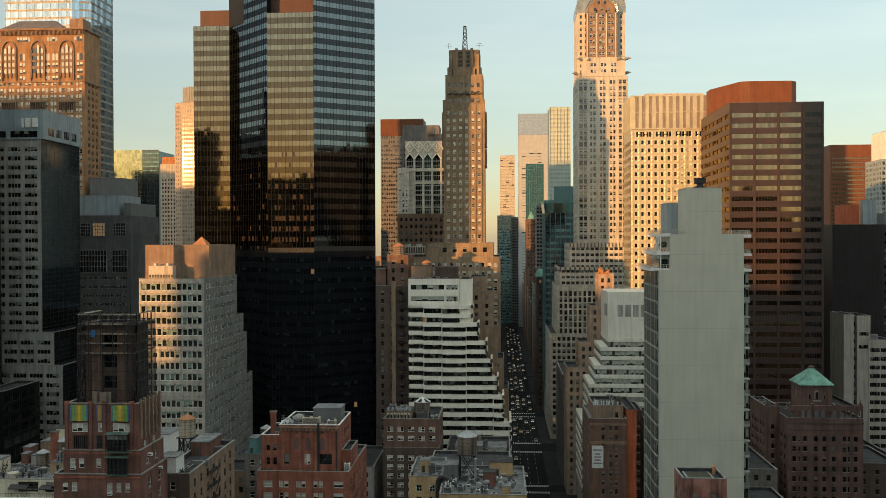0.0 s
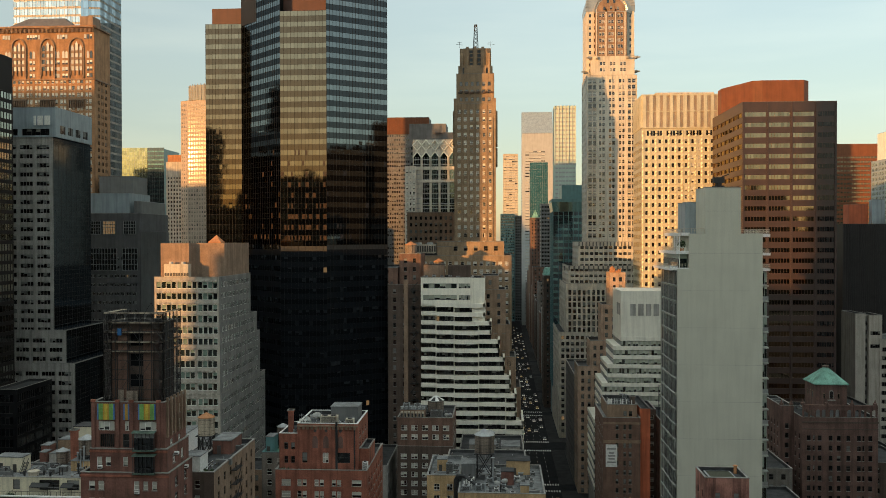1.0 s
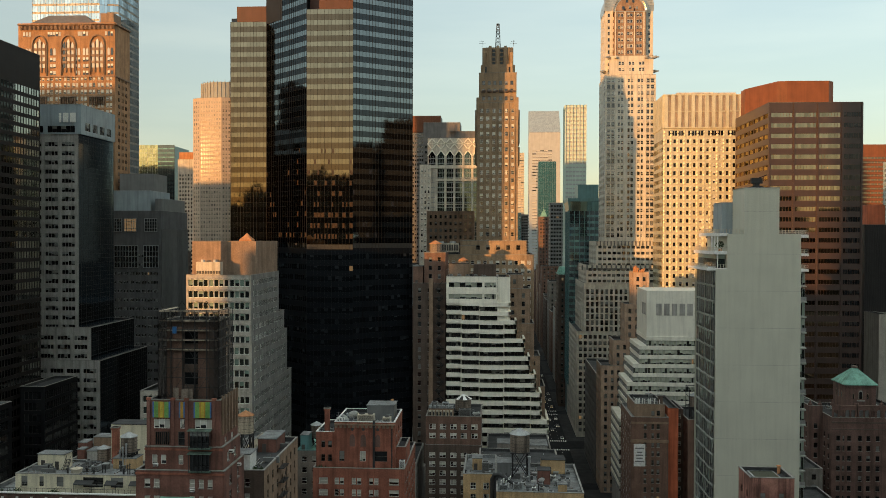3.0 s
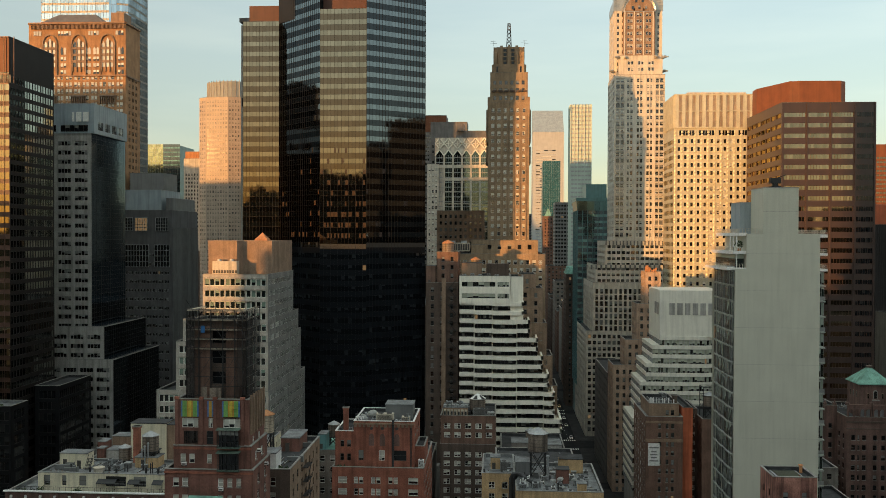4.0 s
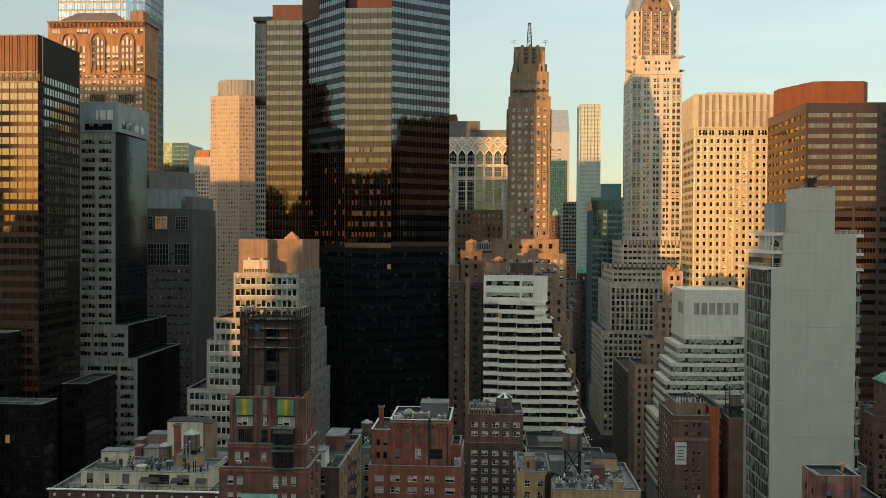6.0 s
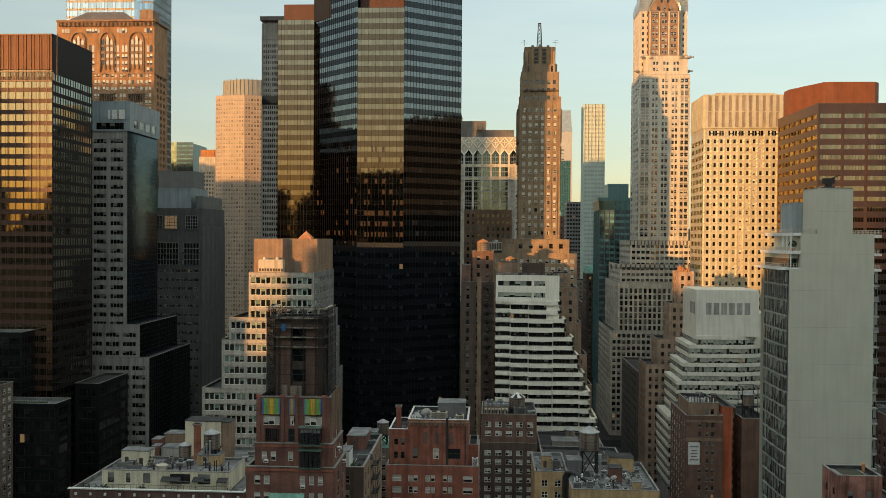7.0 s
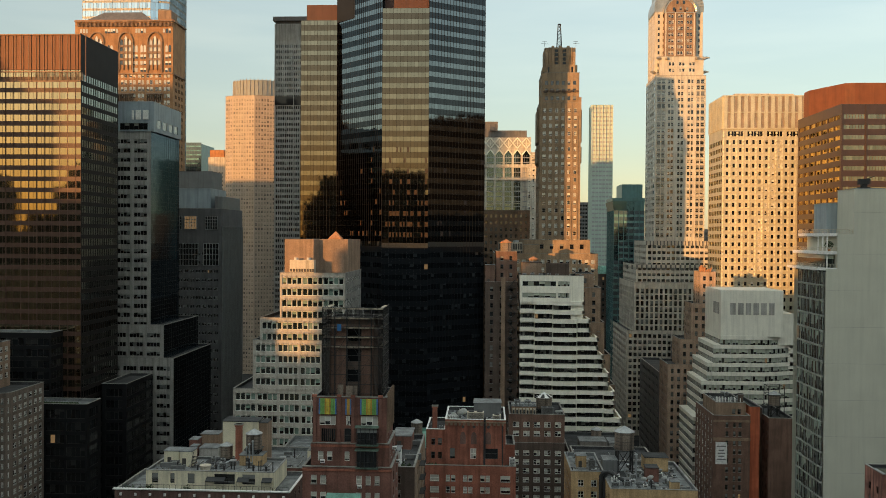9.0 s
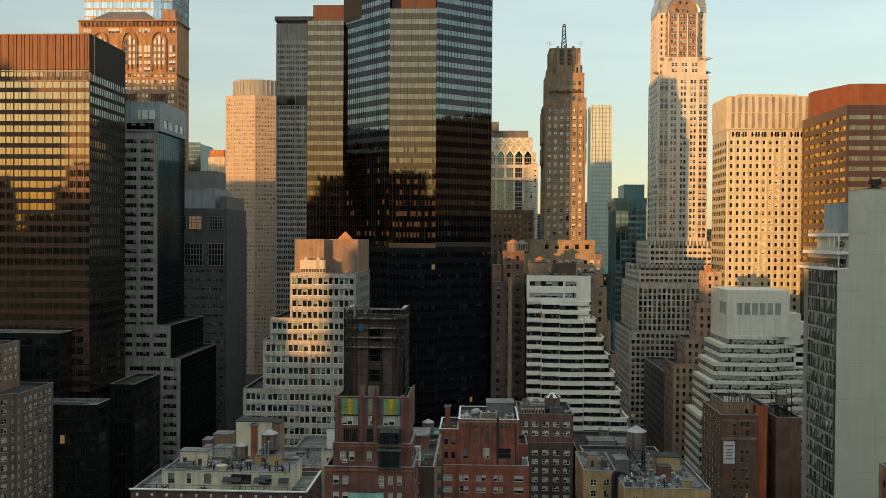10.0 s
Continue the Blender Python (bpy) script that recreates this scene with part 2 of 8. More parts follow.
M["coping"] = surface("stone_coping", (0.28, 0.27, 0.25), 0.85)
M["coping_dark"] = surface("dark_coping", (0.14, 0.13, 0.125), 0.7)
M["rusty_green"] = surface("rusty_green_metal", (0.10, 0.15, 0.12), 0.8, 0.3, 0.2, 0.3)
M["copper"] = surface("green_copper", (0.20, 0.42, 0.34), 0.75, 0.2, 0.12, 0.3)
M["terracotta"] = surface("terracotta_shingle", (0.48, 0.22, 0.10), 0.85)
M["wood"] = surface("weathered_wood", (0.26, 0.21, 0.17), 0.9, 0.2, 0.2, 0.5)
M["wood_pale"] = surface("pale_cedar", (0.52, 0.44, 0.34), 0.9, 0.15, 0.15, 0.4)
M["iron"] = plain("black_iron", (0.035, 0.035, 0.037), 0.55, 0.4)
M["zinc"] = surface("galvanised_metal", (0.42, 0.44, 0.45), 0.5, 0.15, 0.1, 0.15, metal=0.5)
M["duct"] = surface("black_duct", (0.04, 0.042, 0.045), 0.5, 0.15, 0.1, 0.1)
M["beige_metal"] = surface("beige_metal", (0.56, 0.50, 0.40), 0.6, 0.1, 0.08, 0.25)
M["white_paint"] = plain("white_paint", (0.75, 0.75, 0.73), 0.6)
M["frame_white"] = plain("white_window_frame", (0.78, 0.78, 0.73), 0.5)
M["frame_dark"] = plain("dark_window_frame", (0.06, 0.055, 0.05), 0.5)
M["frame_brown"] = plain("brown_mullion", (0.10, 0.055, 0.04), 0.45, 0.3)
M["frame_steel"] = plain("steel_mullion", (0.35, 0.36, 0.36), 0.4, 0.6)
M["netting"] = surface("scaffold_netting", (0.035, 0.03, 0.028), 0.95, 0.3, 0.2, 0.3)
nt_, ln_ = M["netting"].node_tree.nodes, M["netting"].node_tree.links
clear_, mixed_ = nt_.new("ShaderNodeBsdfTransparent"), nt_.new("ShaderNodeMixShader")
mixed_.inputs[0].default_value = 0.68
ln_.new(clear_.outputs[0], mixed_.inputs[1])
ln_.new(nt_["Principled BSDF"].outputs[0], mixed_.inputs[2])
ln_.new(mixed_.outputs[0], nt_["Material Output"].inputs["Surface"])
M["plant"] = surface("foliage", (0.045, 0.075, 0.03), 0.9, 0.4, 0.3, 0.0, scale=1.5)
M["bay_glass"] = coated_glass("teal_bay_glass", (0.11, 0.15, 0.14))
M["win"] = window_glass("sash_panes")
M["win_pale"] = window_glass("pale_sash_panes", blind=(0.75, 0.74, 0.66), drawn=0.9, lit=0.005, reach=0.55)
M["win_granite"] = window_glass("tinted_tower_panes", (0.12, 0.11, 0.10), (0.42, 0.37, 0.30), 0.75, lit=0.003, reach=0.4)
M["win_dark"] = window_glass("dark_panes", blind=(0.30, 0.31, 0.30), drawn=0.5, lit=0.004)
M["win_mix"] = window_glass("mixed_office_panes", (0.02, 0.025, 0.023), (0.50, 0.53, 0.44), 0.86, lit=0.004, reach=0.5)
M["slate_stone"] = surface("dark_slate_stone", (0.105, 0.105, 0.108), 0.8, 0.12, 0.1, 0.2)
M["slab_grey"] = surface("grey_slab_edge", (0.42, 0.45, 0.41), 0.7)
M["win_strip"] = window_glass("flat_panes", (0.010, 0.011, 0.012), (0.24, 0.24, 0.215), 0.33, lit=0.004, spec=0.5, coat=0.2)
M["win_black"] = window_glass("unlit_panes", blind=(0.05, 0.05, 0.05), drawn=0.2, lit=0.003, spec=0.35, coat=0.1)
M["win_green"] = window_glass("green_office_panes", (0.012, 0.020, 0.018), (0.30, 0.42, 0.35), 0.55, lit=0.006, reach=1.0)
M["win_clear"] = window_glass("clear_apartment_panes", (0.022, 0.034, 0.030), (0.46, 0.54, 0.46), 0.62, lit=0.005)
M["bronze_glass"] = coated_glass("bronze_vision_glass", (0.285, 0.24, 0.17), vary=0.12)
M["bronze_spandrel"] = coated_glass("bronze_spandrel_glass", (0.145, 0.108, 0.074), vary=0.08)
M["amber_glass"] = coated_glass("amber_vision_glass", (0.44, 0.375, 0.25), vary=0.10)
M["red_spandrel"] = surface("rust_spandrel_panel", (0.088, 0.046, 0.033), 0.5, 0.06, 0.04, 0.08, spec=0.3, bump=0.0)
M["east_glass"] = coated_glass("grey_vision_glass", (0.34, 0.35, 0.33))
M["olive_glass"] = coated_glass("olive_vision_glass", (0.34, 0.27, 0.18))
M["gold_glass"] = coated_glass("gold_vision_glass", (0.70, 0.58, 0.30))
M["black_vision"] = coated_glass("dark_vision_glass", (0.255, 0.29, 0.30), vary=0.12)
# near-black copies of the tower glass, with the dark street reflection put in
M["shaded_vision"] = window_glass("canyon_dark_panes", (0.006, 0.008, 0.010), (0.040, 0.046, 0.052), 0.22, lit=0.004, spec=0.12, coat=0.0)
M["shaded_spandrel"] = surface("canyon_dark_panel", (0.004, 0.006, 0.009), 0.45, 0.1, 0.05, 0.05, spec=0.15)
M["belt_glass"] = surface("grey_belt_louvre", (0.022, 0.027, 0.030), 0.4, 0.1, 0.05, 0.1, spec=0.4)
M["pale_green_clad"] = surface("pale_green_cladding", (0.54, 0.64, 0.58), 0.5, 0.05, 0.04, 0.08, spec=0.4)
M["teal_far"] = coated_glass("bright_teal_glass", (0.05, 0.17, 0.20), 0.2, metal=0.5)
M["far_white"] = surface("far_white_aluminium", (0.44, 0.46, 0.46), 0.6, 0.05, 0.04, 0.08)
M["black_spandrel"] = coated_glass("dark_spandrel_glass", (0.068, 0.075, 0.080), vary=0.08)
M["blue_glass"] = coated_glass("blue_curtain_glass", (0.60, 0.70, 0.76))
M["green_glass"] = coated_glass("green_curtain_glass", (0.55, 0.60, 0.42))
M["teal_glass"] = coated_glass("teal_curtain_glass", (0.26, 0.46, 0.50))
M["smoke_glass"] = coated_glass("smoked_glass_wall", (0.17, 0.215, 0.26), 0.07, vary=0.1)
M["silver_glass"] = coated_glass("silver_curtain_glass", (0.72, 0.74, 0.68), 0.15)


# ---- geometry helpers ----
class Geo:
    """Faces gathered for one mesh, with a 0..1 map over every four-sided face."""

    def __init__(self):
        self.v, self.f, self.m, self.uv = [], [], [], []

    def face(self, pts, mi=0):
        i = len(self.v)
        self.v.extend(pts)
        self.f.append(tuple(range(i, i + len(pts))))
        self.m.append(mi)
        self.uv.extend(((0, 0), (1, 0), (1, 1), (0, 1)) if len(pts) == 4 else [(0.5, 0.5)] * len(pts))

    def box(self, x0, x1, y0, y1, z0, z1, mi=0, turn=None):
        c = [(x0, y0, z0), (x1, y0, z0), (x1, y1, z0), (x0, y1, z0), (x0, y0, z1), (x1, y0, z1), (x1, y1, z1), (x0, y1, z1)]
        if turn:
            c = [tuple(turn @ Vector(p)) for p in c]
        i = len(self.v)
        self.v.extend(c)
        for q in ((3, 2, 1, 0), (4, 5, 6, 7), (0, 1, 5, 4), (1, 2, 6, 5), (2, 3, 7, 6), (3, 0, 4, 7)):
            self.f.append(tuple(i + k for k in q))
            self.m.append(mi)
            self.uv.extend(((0, 0), (1, 0), (1, 1), (0, 1)))

    def ring(self, cx, cy, levels, n=16, mi=0, cap=True, phase=0.0):
        """A turned form: levels of (z, radius)."""
        i = len(self.v)
        for z, r in levels:
            for k in range(n):
                t = 2 * math.pi * (k + phase) / n
                self.v.append((cx + r * math.cos(t), cy + r * math.sin(t), z))
        for l in range(len(levels) - 1):
            for k in range(n):
                k2 = (k + 1) % n
                self.f.append((i + l * n + k, i + l * n + k2, i + (l + 1) * n + k2, i + (l + 1) * n + k))
                self.m.append(mi)
                self.uv.extend(((0, 0), (1, 0), (1, 1), (0, 1)))
        if cap:
            self.f.append(tuple(i + (len(levels) - 1) * n + k for k in range(n)))
            self.m.append(mi)
            self.uv.extend([(0.5, 0.5)] * n)

    def beam(self, a, b, w, mi=0):
        """A square bar from a to b."""
        a, b = Vector(a), Vector(b)
        d = b - a
        q = d.to_track_quat("Z", "Y").to_matrix().to_4x4()
        self.box(-w / 2, w / 2, -w / 2, w / 2, 0, d.length, mi, Matrix.Translation(a) @ q)

    def prism(self, poly, z0, z1, mi=0, top=True):
        n = len(poly)
        for k in range(n):
            p, q = poly[k], poly[(k + 1) % n]
            self.face([(*p, z0), (*q, z0), (*q, z1), (*p, z1)], mi)
        if top:
            self.face([(*p, z1) for p in poly], mi)

    def mesh(self, name, mats):
        me = bpy.data.meshes.new(name)
        me.from_pydata(self.v, [], self.f)
        for m in mats:
            me.materials.append(m)
        me.polygons.foreach_set("material_index", self.m)
        layer = me.uv_layers.new(name="UVMap")
        layer.data.foreach_set("uv", [c for p in self.uv for c in p])
        me.update()
        return me


def thing(name, at, label, category, group="", kind=""):
    ob = new(name)
    ob.location = at
    ob.empty_display_size = 0.5
    return tagged(ob, label, category, group, kind)


def part(name, geo, mats, parent=None, label="", kind="", smooth=False):
    """One mesh object in place under a thing or a part."""
    me = geo if isinstance(geo, bpy.types.Mesh) else geo.mesh(name, mats if isinstance(mats, (list, tuple)) else [mats])
    if smooth:
        me.polygons.foreach_set("use_smooth", [True] * len(me.polygons))
    ob = new(name, me)
    if parent:
        ob.parent = parent
        p, at = parent, Vector()
        if not p.parent:
            at = p.location
        ob.matrix_parent_inverse = Matrix.Translation(-at)
    return tagged(ob, label, kind=kind)


def inset(poly, d):
    """The polygon moved inwards by d (corners mitred, vertices anticlockwise)."""
    out, n = [], len(poly)
    for k in range(n):
        a, b, c = Vector(poly[k - 1]), Vector(poly[k]), Vector(poly[(k + 1) % n])
        u, w = (b - a).normalized(), (c - b).normalized()
        nu, nw = Vector((-u.y, u.x)), Vector((-w.y, w.x))
        m = nu + nw
        m = m / max(0.2, m.dot(nu)) if m.length > 1e-6 else nu
        out.append(tuple(b + m * d))
    return out


# Window kinds: panes, frame, panes across, meeting rail, frame width.
STYLES = {
    "sash": ("win", "frame_white", 1, True, 0.09),
    "granite": ("win_granite", "pink_granite", 1, True, 0.16),
    "sash_pale": ("win_pale", "frame_white", 1, True, 0.09),
    "sash_dark": ("win_dark", "frame_dark", 1, True, 0.08),
    "pair": ("win", "frame_white", 2, True, 0.10),
    "pair_pale": ("win_pale", "frame_white", 2, True, 0.12),
    "triple": ("win_pale", "frame_white", 3, False, 0.10),
    "office": ("win_green", "frame_white", 1, False, 0.14),
    "office_dark": ("win_dark", "frame_dark", 1, False, 0.07),
    "strip_black": ("win_black", "frame_dark", 4, False, 0.08),
    "black": ("win_black", "frame_dark", 1, False, 0.07),
    "strip4": ("win_strip", "frame_dark", 4, False, 0.09),
    "strip6": ("win_strip", "frame_dark", 6, False, 0.09),
    "strip_pale": ("win_pale", "frame_steel", 5, False, 0.09),
    "strip3": ("win_dark", "frame_steel", 3, False, 0.09),
    "clear": ("win_clear", "frame_steel", 2, False, 0.07),
    "east": ("east_glass", "frame_dark", 1, False, 0.06),
    "olive7": ("olive_glass", "frame_brown", 7, False, 0.08),
    "dark7": ("win_black", "frame_brown", 7, False, 0.08),
    "gold7": ("gold_glass", "frame_brown", 5, False, 0.08),
    "gold_one": ("gold_glass", "frame_dark", 1, False, 0.06),
    "strip_mix": ("win_mix", "frame_steel", 6, False, 0.09),
    "one_bright": ("bronze_glass", "frame_dark", 1, False, 0.06),
}
window_meshes = {}


def window_mesh(w, h, style):
    key = (round(w, 2), round(h, 2), style)
    if key not in window_meshes:
        glass, frame_m, nm, rail, fw = STYLES[style]
        g = Geo()
        for i in range(nm):
            g.face([(w * i / nm, 0, 0), (w * (i + 1) / nm, 0, 0), (w * (i + 1) / nm, 0, h), (w * i / nm, 0, h)], 0)
        for x in [0] + [w * i / nm - fw / 2 for i in range(1, nm)] + [w - fw]:
            g.box(x, x + fw, -0.07, 0.02, 0, h, 1)
        for z in [0, h - fw] + ([h * 0.5 - fw / 2] if rail else []):
            g.box(0, w, -0.06, 0.02, z, z + fw, 1)
        window_meshes[key] = g.mesh("window", [M[glass], M[frame_m]])
    return window_meshes[key]


def spec(bay, floor, w, h, sill=0.9, style="sash", k=1, s=0.3, m=0.8, rec=0.22, top=1.2, base=0.0, rows=99, cols=None, sills=False):
    return dict(bay=bay, floor=floor, w=w, h=h, sill=sill, style=style, k=k, s=s, m=m, rec=rec, top=top, base=base, rows=rows, cols=cols, sills=sills)


def facade(g, p0, p1, z0, z1, sp, wins, trim=None):
    """A wall from p0 to p1 (left to right from outside) with real openings; the windows to set in it go to wins."""
    p0, p1 = Vector(p0), Vector(p1)
    L = (p1 - p0).length
    d = (p1 - p0) / L
    n = Vector((d.y, -d.x))
    ang = math.atan2(d.y, d.x)

    def P(u, z, o=0.0):
        q = p0 + d * u + n * o
        return (q.x, q.y, z)

    if not sp:
        g.face([P(0, z0), P(L, z0), P(L, z1), P(0, z1)])
        return
    cols = []
    if sp["cols"]:
        cols = [(u, u + w) for u, w in sp["cols"]]
    else:
        nb = max(1, round((L - 2 * sp["m"]) / sp["bay"]))
        bw = (L - 2 * sp["m"]) / nb
        gw = sp["k"] * sp["w"] + (sp["k"] - 1) * sp["s"]
        sc = min(1.0, (bw - 0.15) / gw)
        for b in range(nb):
            u = sp["m"] + bw * (b + 0.5) - gw * sc / 2
            for i in range(sp["k"]):
                cols.append((u + i * (sp["w"] + sp["s"]) * sc, u + (i * (sp["w"] + sp["s"]) + sp["w"]) * sc))
    rows, z = [], z1 - sp["top"] - sp["floor"]
    while z + sp["sill"] > z0 + sp["base"] + 0.1 and len(rows) < sp["rows"]:
        rows.append((z + sp["sill"], z + sp["sill"] + sp["h"]))
        z -= sp["floor"]
    rows.reverse()
    if not rows or not cols:
        g.face([P(0, z0), P(L, z0), P(L, z1), P(0, z1)])
        return
    u = 0.0
    for c in cols + [(L, L)]:
        if c[0] - u > 1e-4:
            g.face([P(u, z0), P(c[0], z0), P(c[0], z1), P(u, z1)])
        u = c[1]
    r = -sp["rec"]
    for c0, c1 in cols:
        zz = z0
        for r0, r1 in rows + [(z1, z1)]:
            if r0 - zz > 1e-4:
                g.face([P(c0, zz), P(c1, zz), P(c1, r0), P(c0, r0)])
            zz = r1
        for r0, r1 in rows:
            g.face([P(c0, r0), P(c1, r0), P(c1, r0, r), P(c0, r0, r)])
            g.face([P(c0, r1, r), P(c1, r1, r), P(c1, r1), P(c0, r1)])
            g.face([P(c0, r0), P(c0, r0, r), P(c0, r1, r), P(c0, r1)])
            g.face([P(c1, r0, r), P(c1, r0), P(c1, r1), P(c1, r1, r)])
            st = sp["style"]
            wins.append((P(c0, r0, r), ang, c1 - c0, r1 - r0, st if isinstance(st, str) else st[int(c0 * 7.3 + r0 * 3.1) * 7 % len(st)]))
            if sp["sills"] and trim is not None:
                tm = Matrix.Translation(P(c0, r0)) @ Matrix.Rotation(ang, 4, "Z")
                trim.box(-0.1, c1 - c0 + 0.1, -0.12, 0.02, -0.16, 0.0, 0, tm)


def set_windows(wins, parent, limit):
    """The first windows as parts of their own, the rest joined."""
    for p, ang, w, h, style in wins[:limit]:
        ob = new("window", window_mesh(w, h, style))
        ob.parent = parent
        ob.matrix_parent_inverse = Matrix.Translation(-parent.location)
        ob.matrix_basis = Matrix.Translation(p) @ Matrix.Rotation(ang, 4, "Z")
    by_style = {}
    for it in wins[limit:]:
        by_style.setdefault(it[4], []).append(it)
    for style, items in by_style.items():
        glass, frame_m, nm, rail, fw = STYLES[style]
        g = Geo()
        for p, ang, w, h, _ in items:
            ca, sa = math.cos(ang), math.sin(ang)
            Q = lambda x, y, z: (p[0] + x * ca - y * sa, p[1] + x * sa + y * ca, p[2] + z)
            for i in range(nm):
                a, b = w * i / nm, w * (i + 1) / nm
                g.face([Q(a, 0, 0), Q(b, 0, 0), Q(b, 0, h), Q(a, 0, h)], 0)
            bars = [(x, x + fw, 0, h) for x in [0] + [w * i / nm - fw / 2 for i in range(1, nm)] + [w - fw]]
            bars += [(0, w, z, z + fw) for z in [0, h - fw] + ([h * 0.5 - fw / 2] if rail else [])]
            for k, (a, b, c, e_) in enumerate(bars):
                o = -0.05 - 0.006 * (k % 2)
                g.face([Q(a, o, c), Q(b, o, c), Q(b, o, e_), Q(a, o, e_)], 1)
        part("window_rest", g, [M[glass], M[frame_m]], parent, kind="stuff")


def curtain(parent, p0, p1, z0, z1, bay, floor, vis, glass, spandrel, frame_m, proud=0.12, fin=0.08, tilt=0.0012, limit=0, seed=1, bar=0.06):
    """A glass wall: every pane set a little out of true, with fins and transoms."""
    rnd = random.Random(seed)
    p0, p1 = Vector(p0), Vector(p1)
    L = (p1 - p0).length
    d = (p1 - p0) / L
    n = Vector((d.y, -d.x))
    ang = math.atan2(d.y, d.x)
    nb, nf = max(1, round(L / bay)), max(1, round((z1 - z0) / floor))
    bw, fh = L / nb, (z1 - z0) / nf
    g, fr = Geo(), Geo()
    done = 0
    shared = {}

    def P(u, z, o=0.0):
        q = p0 + d * u + n * o
        return (q.x, q.y, z)

    for j in range(nf - 1, -1, -1):
        za = z0 + j * fh
        for i in range(nb):
            for a, b, mi in ((za, za + fh * (1 - vis), 1), (za + fh * (1 - vis), za + fh, 0)):
                if b - a < 0.05:
                    continue
                tx, tz = rnd.gauss(0, tilt), rnd.gauss(0, tilt)
                if done < limit:
                    key = (mi, round(b - a, 3))
                    if key not in shared:
                        h = b - a
                        q = Geo()
                        q.box(-bw / 2, bw / 2, 0, 0.03, -h / 2, h / 2, 0)
                        shared[key] = q.mesh("pane", [M[glass if mi == 0 else spandrel]])
                    ob = new("pane", shared[key])
                    ob.parent = parent
                    ob.matrix_parent_inverse = Matrix.Translation(-parent.location)
                    ob.matrix_basis = Matrix.Translation(P(bw * (i + 0.5), (a + b) / 2)) @ Matrix.Rotation(ang + tz, 4, "Z") @ Matrix.Rotation(tx, 4, "X")
                    done += 1
                    continue
                du, dz = bw / 2 * tz, (b - a) / 2 * tx
                u0, u1 = i * bw, (i + 1) * bw
                g.face([P(u0, a, -du - dz), P(u1, a, du - dz), P(u1, b, du + dz), P(u0, b, -du + dz)], mi)
    tm = Matrix.Translation((p0.x, p0.y, 0)) @ Matrix.Rotation(ang, 4, "Z")
    for i in range(nb + 1):
        fr.box(i * bw - fin / 2, i * bw + fin / 2, -proud, 0.05, z0, z1, 0, tm)
    if bar:
        for j in range(nf + 1):
            for o in (0, fh * (1 - vis)):
                if j < nf or o == 0:
                    fr.box(0, L, -proud * 0.5, 0.04, z0 + j * fh + o - bar / 2, z0 + j * fh + o + bar / 2, 0, tm)
    part("glass_panes", g, [M[glass], M[spandrel]], parent, kind="stuff")
    part("mullions", fr, M[frame_m], parent)


def rect(x0, x1, y0, y1):
    return [(x0, y0), (x1, y0), (x1, y1), (x0, y1)]


def tier(root, poly, z0, z1, wall, fac, roof="roof", cope="coping", par=1.0, limit=0, trim="coping"):
    """One block of a building: walls with openings, parapet, coping and roof. fac: one spec for all sides or one a side."""
    g, tr, wins = Geo(), Geo(), []
    n = len(poly)
    if not isinstance(fac, (list, tuple)):
        fac = [fac] * n
    for k in range(n):
        if fac[k] == "none":
            continue
        facade(g, poly[k], poly[(k + 1) % n], z0, z1, fac[k], wins, tr)
    part("wall", g, M[wall], root)
    if tr.v:
        part("sill_rest", tr, M[trim], root, kind="stuff")
    inn = inset(poly, 0.35)
    r = Geo()
    r.face([(*p, z1 - par) for p in inn])
    for k in range(n):
        a, b = inn[k], inn[(k + 1) % n]
        r.face([(*b, z1 - par), (*a, z1 - par), (*a, z1), (*b, z1)])
    part("roof", r, M[roof], root)
    if cope:
        c, o, i2 = Geo(), inset(poly, -0.10), inset(poly, 0.42)
        for k in range(n):
            k2 = (k + 1) % n
            c.face([(*o[k], z1), (*o[k2], z1), (*o[k2], z1 + 0.15), (*o[k], z1 + 0.15)])
            c.face([(*o[k], z1 + 0.15), (*o[k2], z1 + 0.15), (*i2[k2], z1 + 0.15), (*i2[k], z1 + 0.15)])
            c.face([(*i2[k2], z1), (*i2[k], z1), (*i2[k], z1 + 0.15), (*i2[k2], z1 + 0.15)])
            c.face([(*i2[k], z1), (*i2[k2], z1), (*o[k2], z1), (*o[k], z1)])
        part("coping", c, M[cope], root)
    set_windows(wins, root, limit)


def house(name, at, label, group="", cat="building"):
    return thing(name, (*at, 0), label, cat, group)


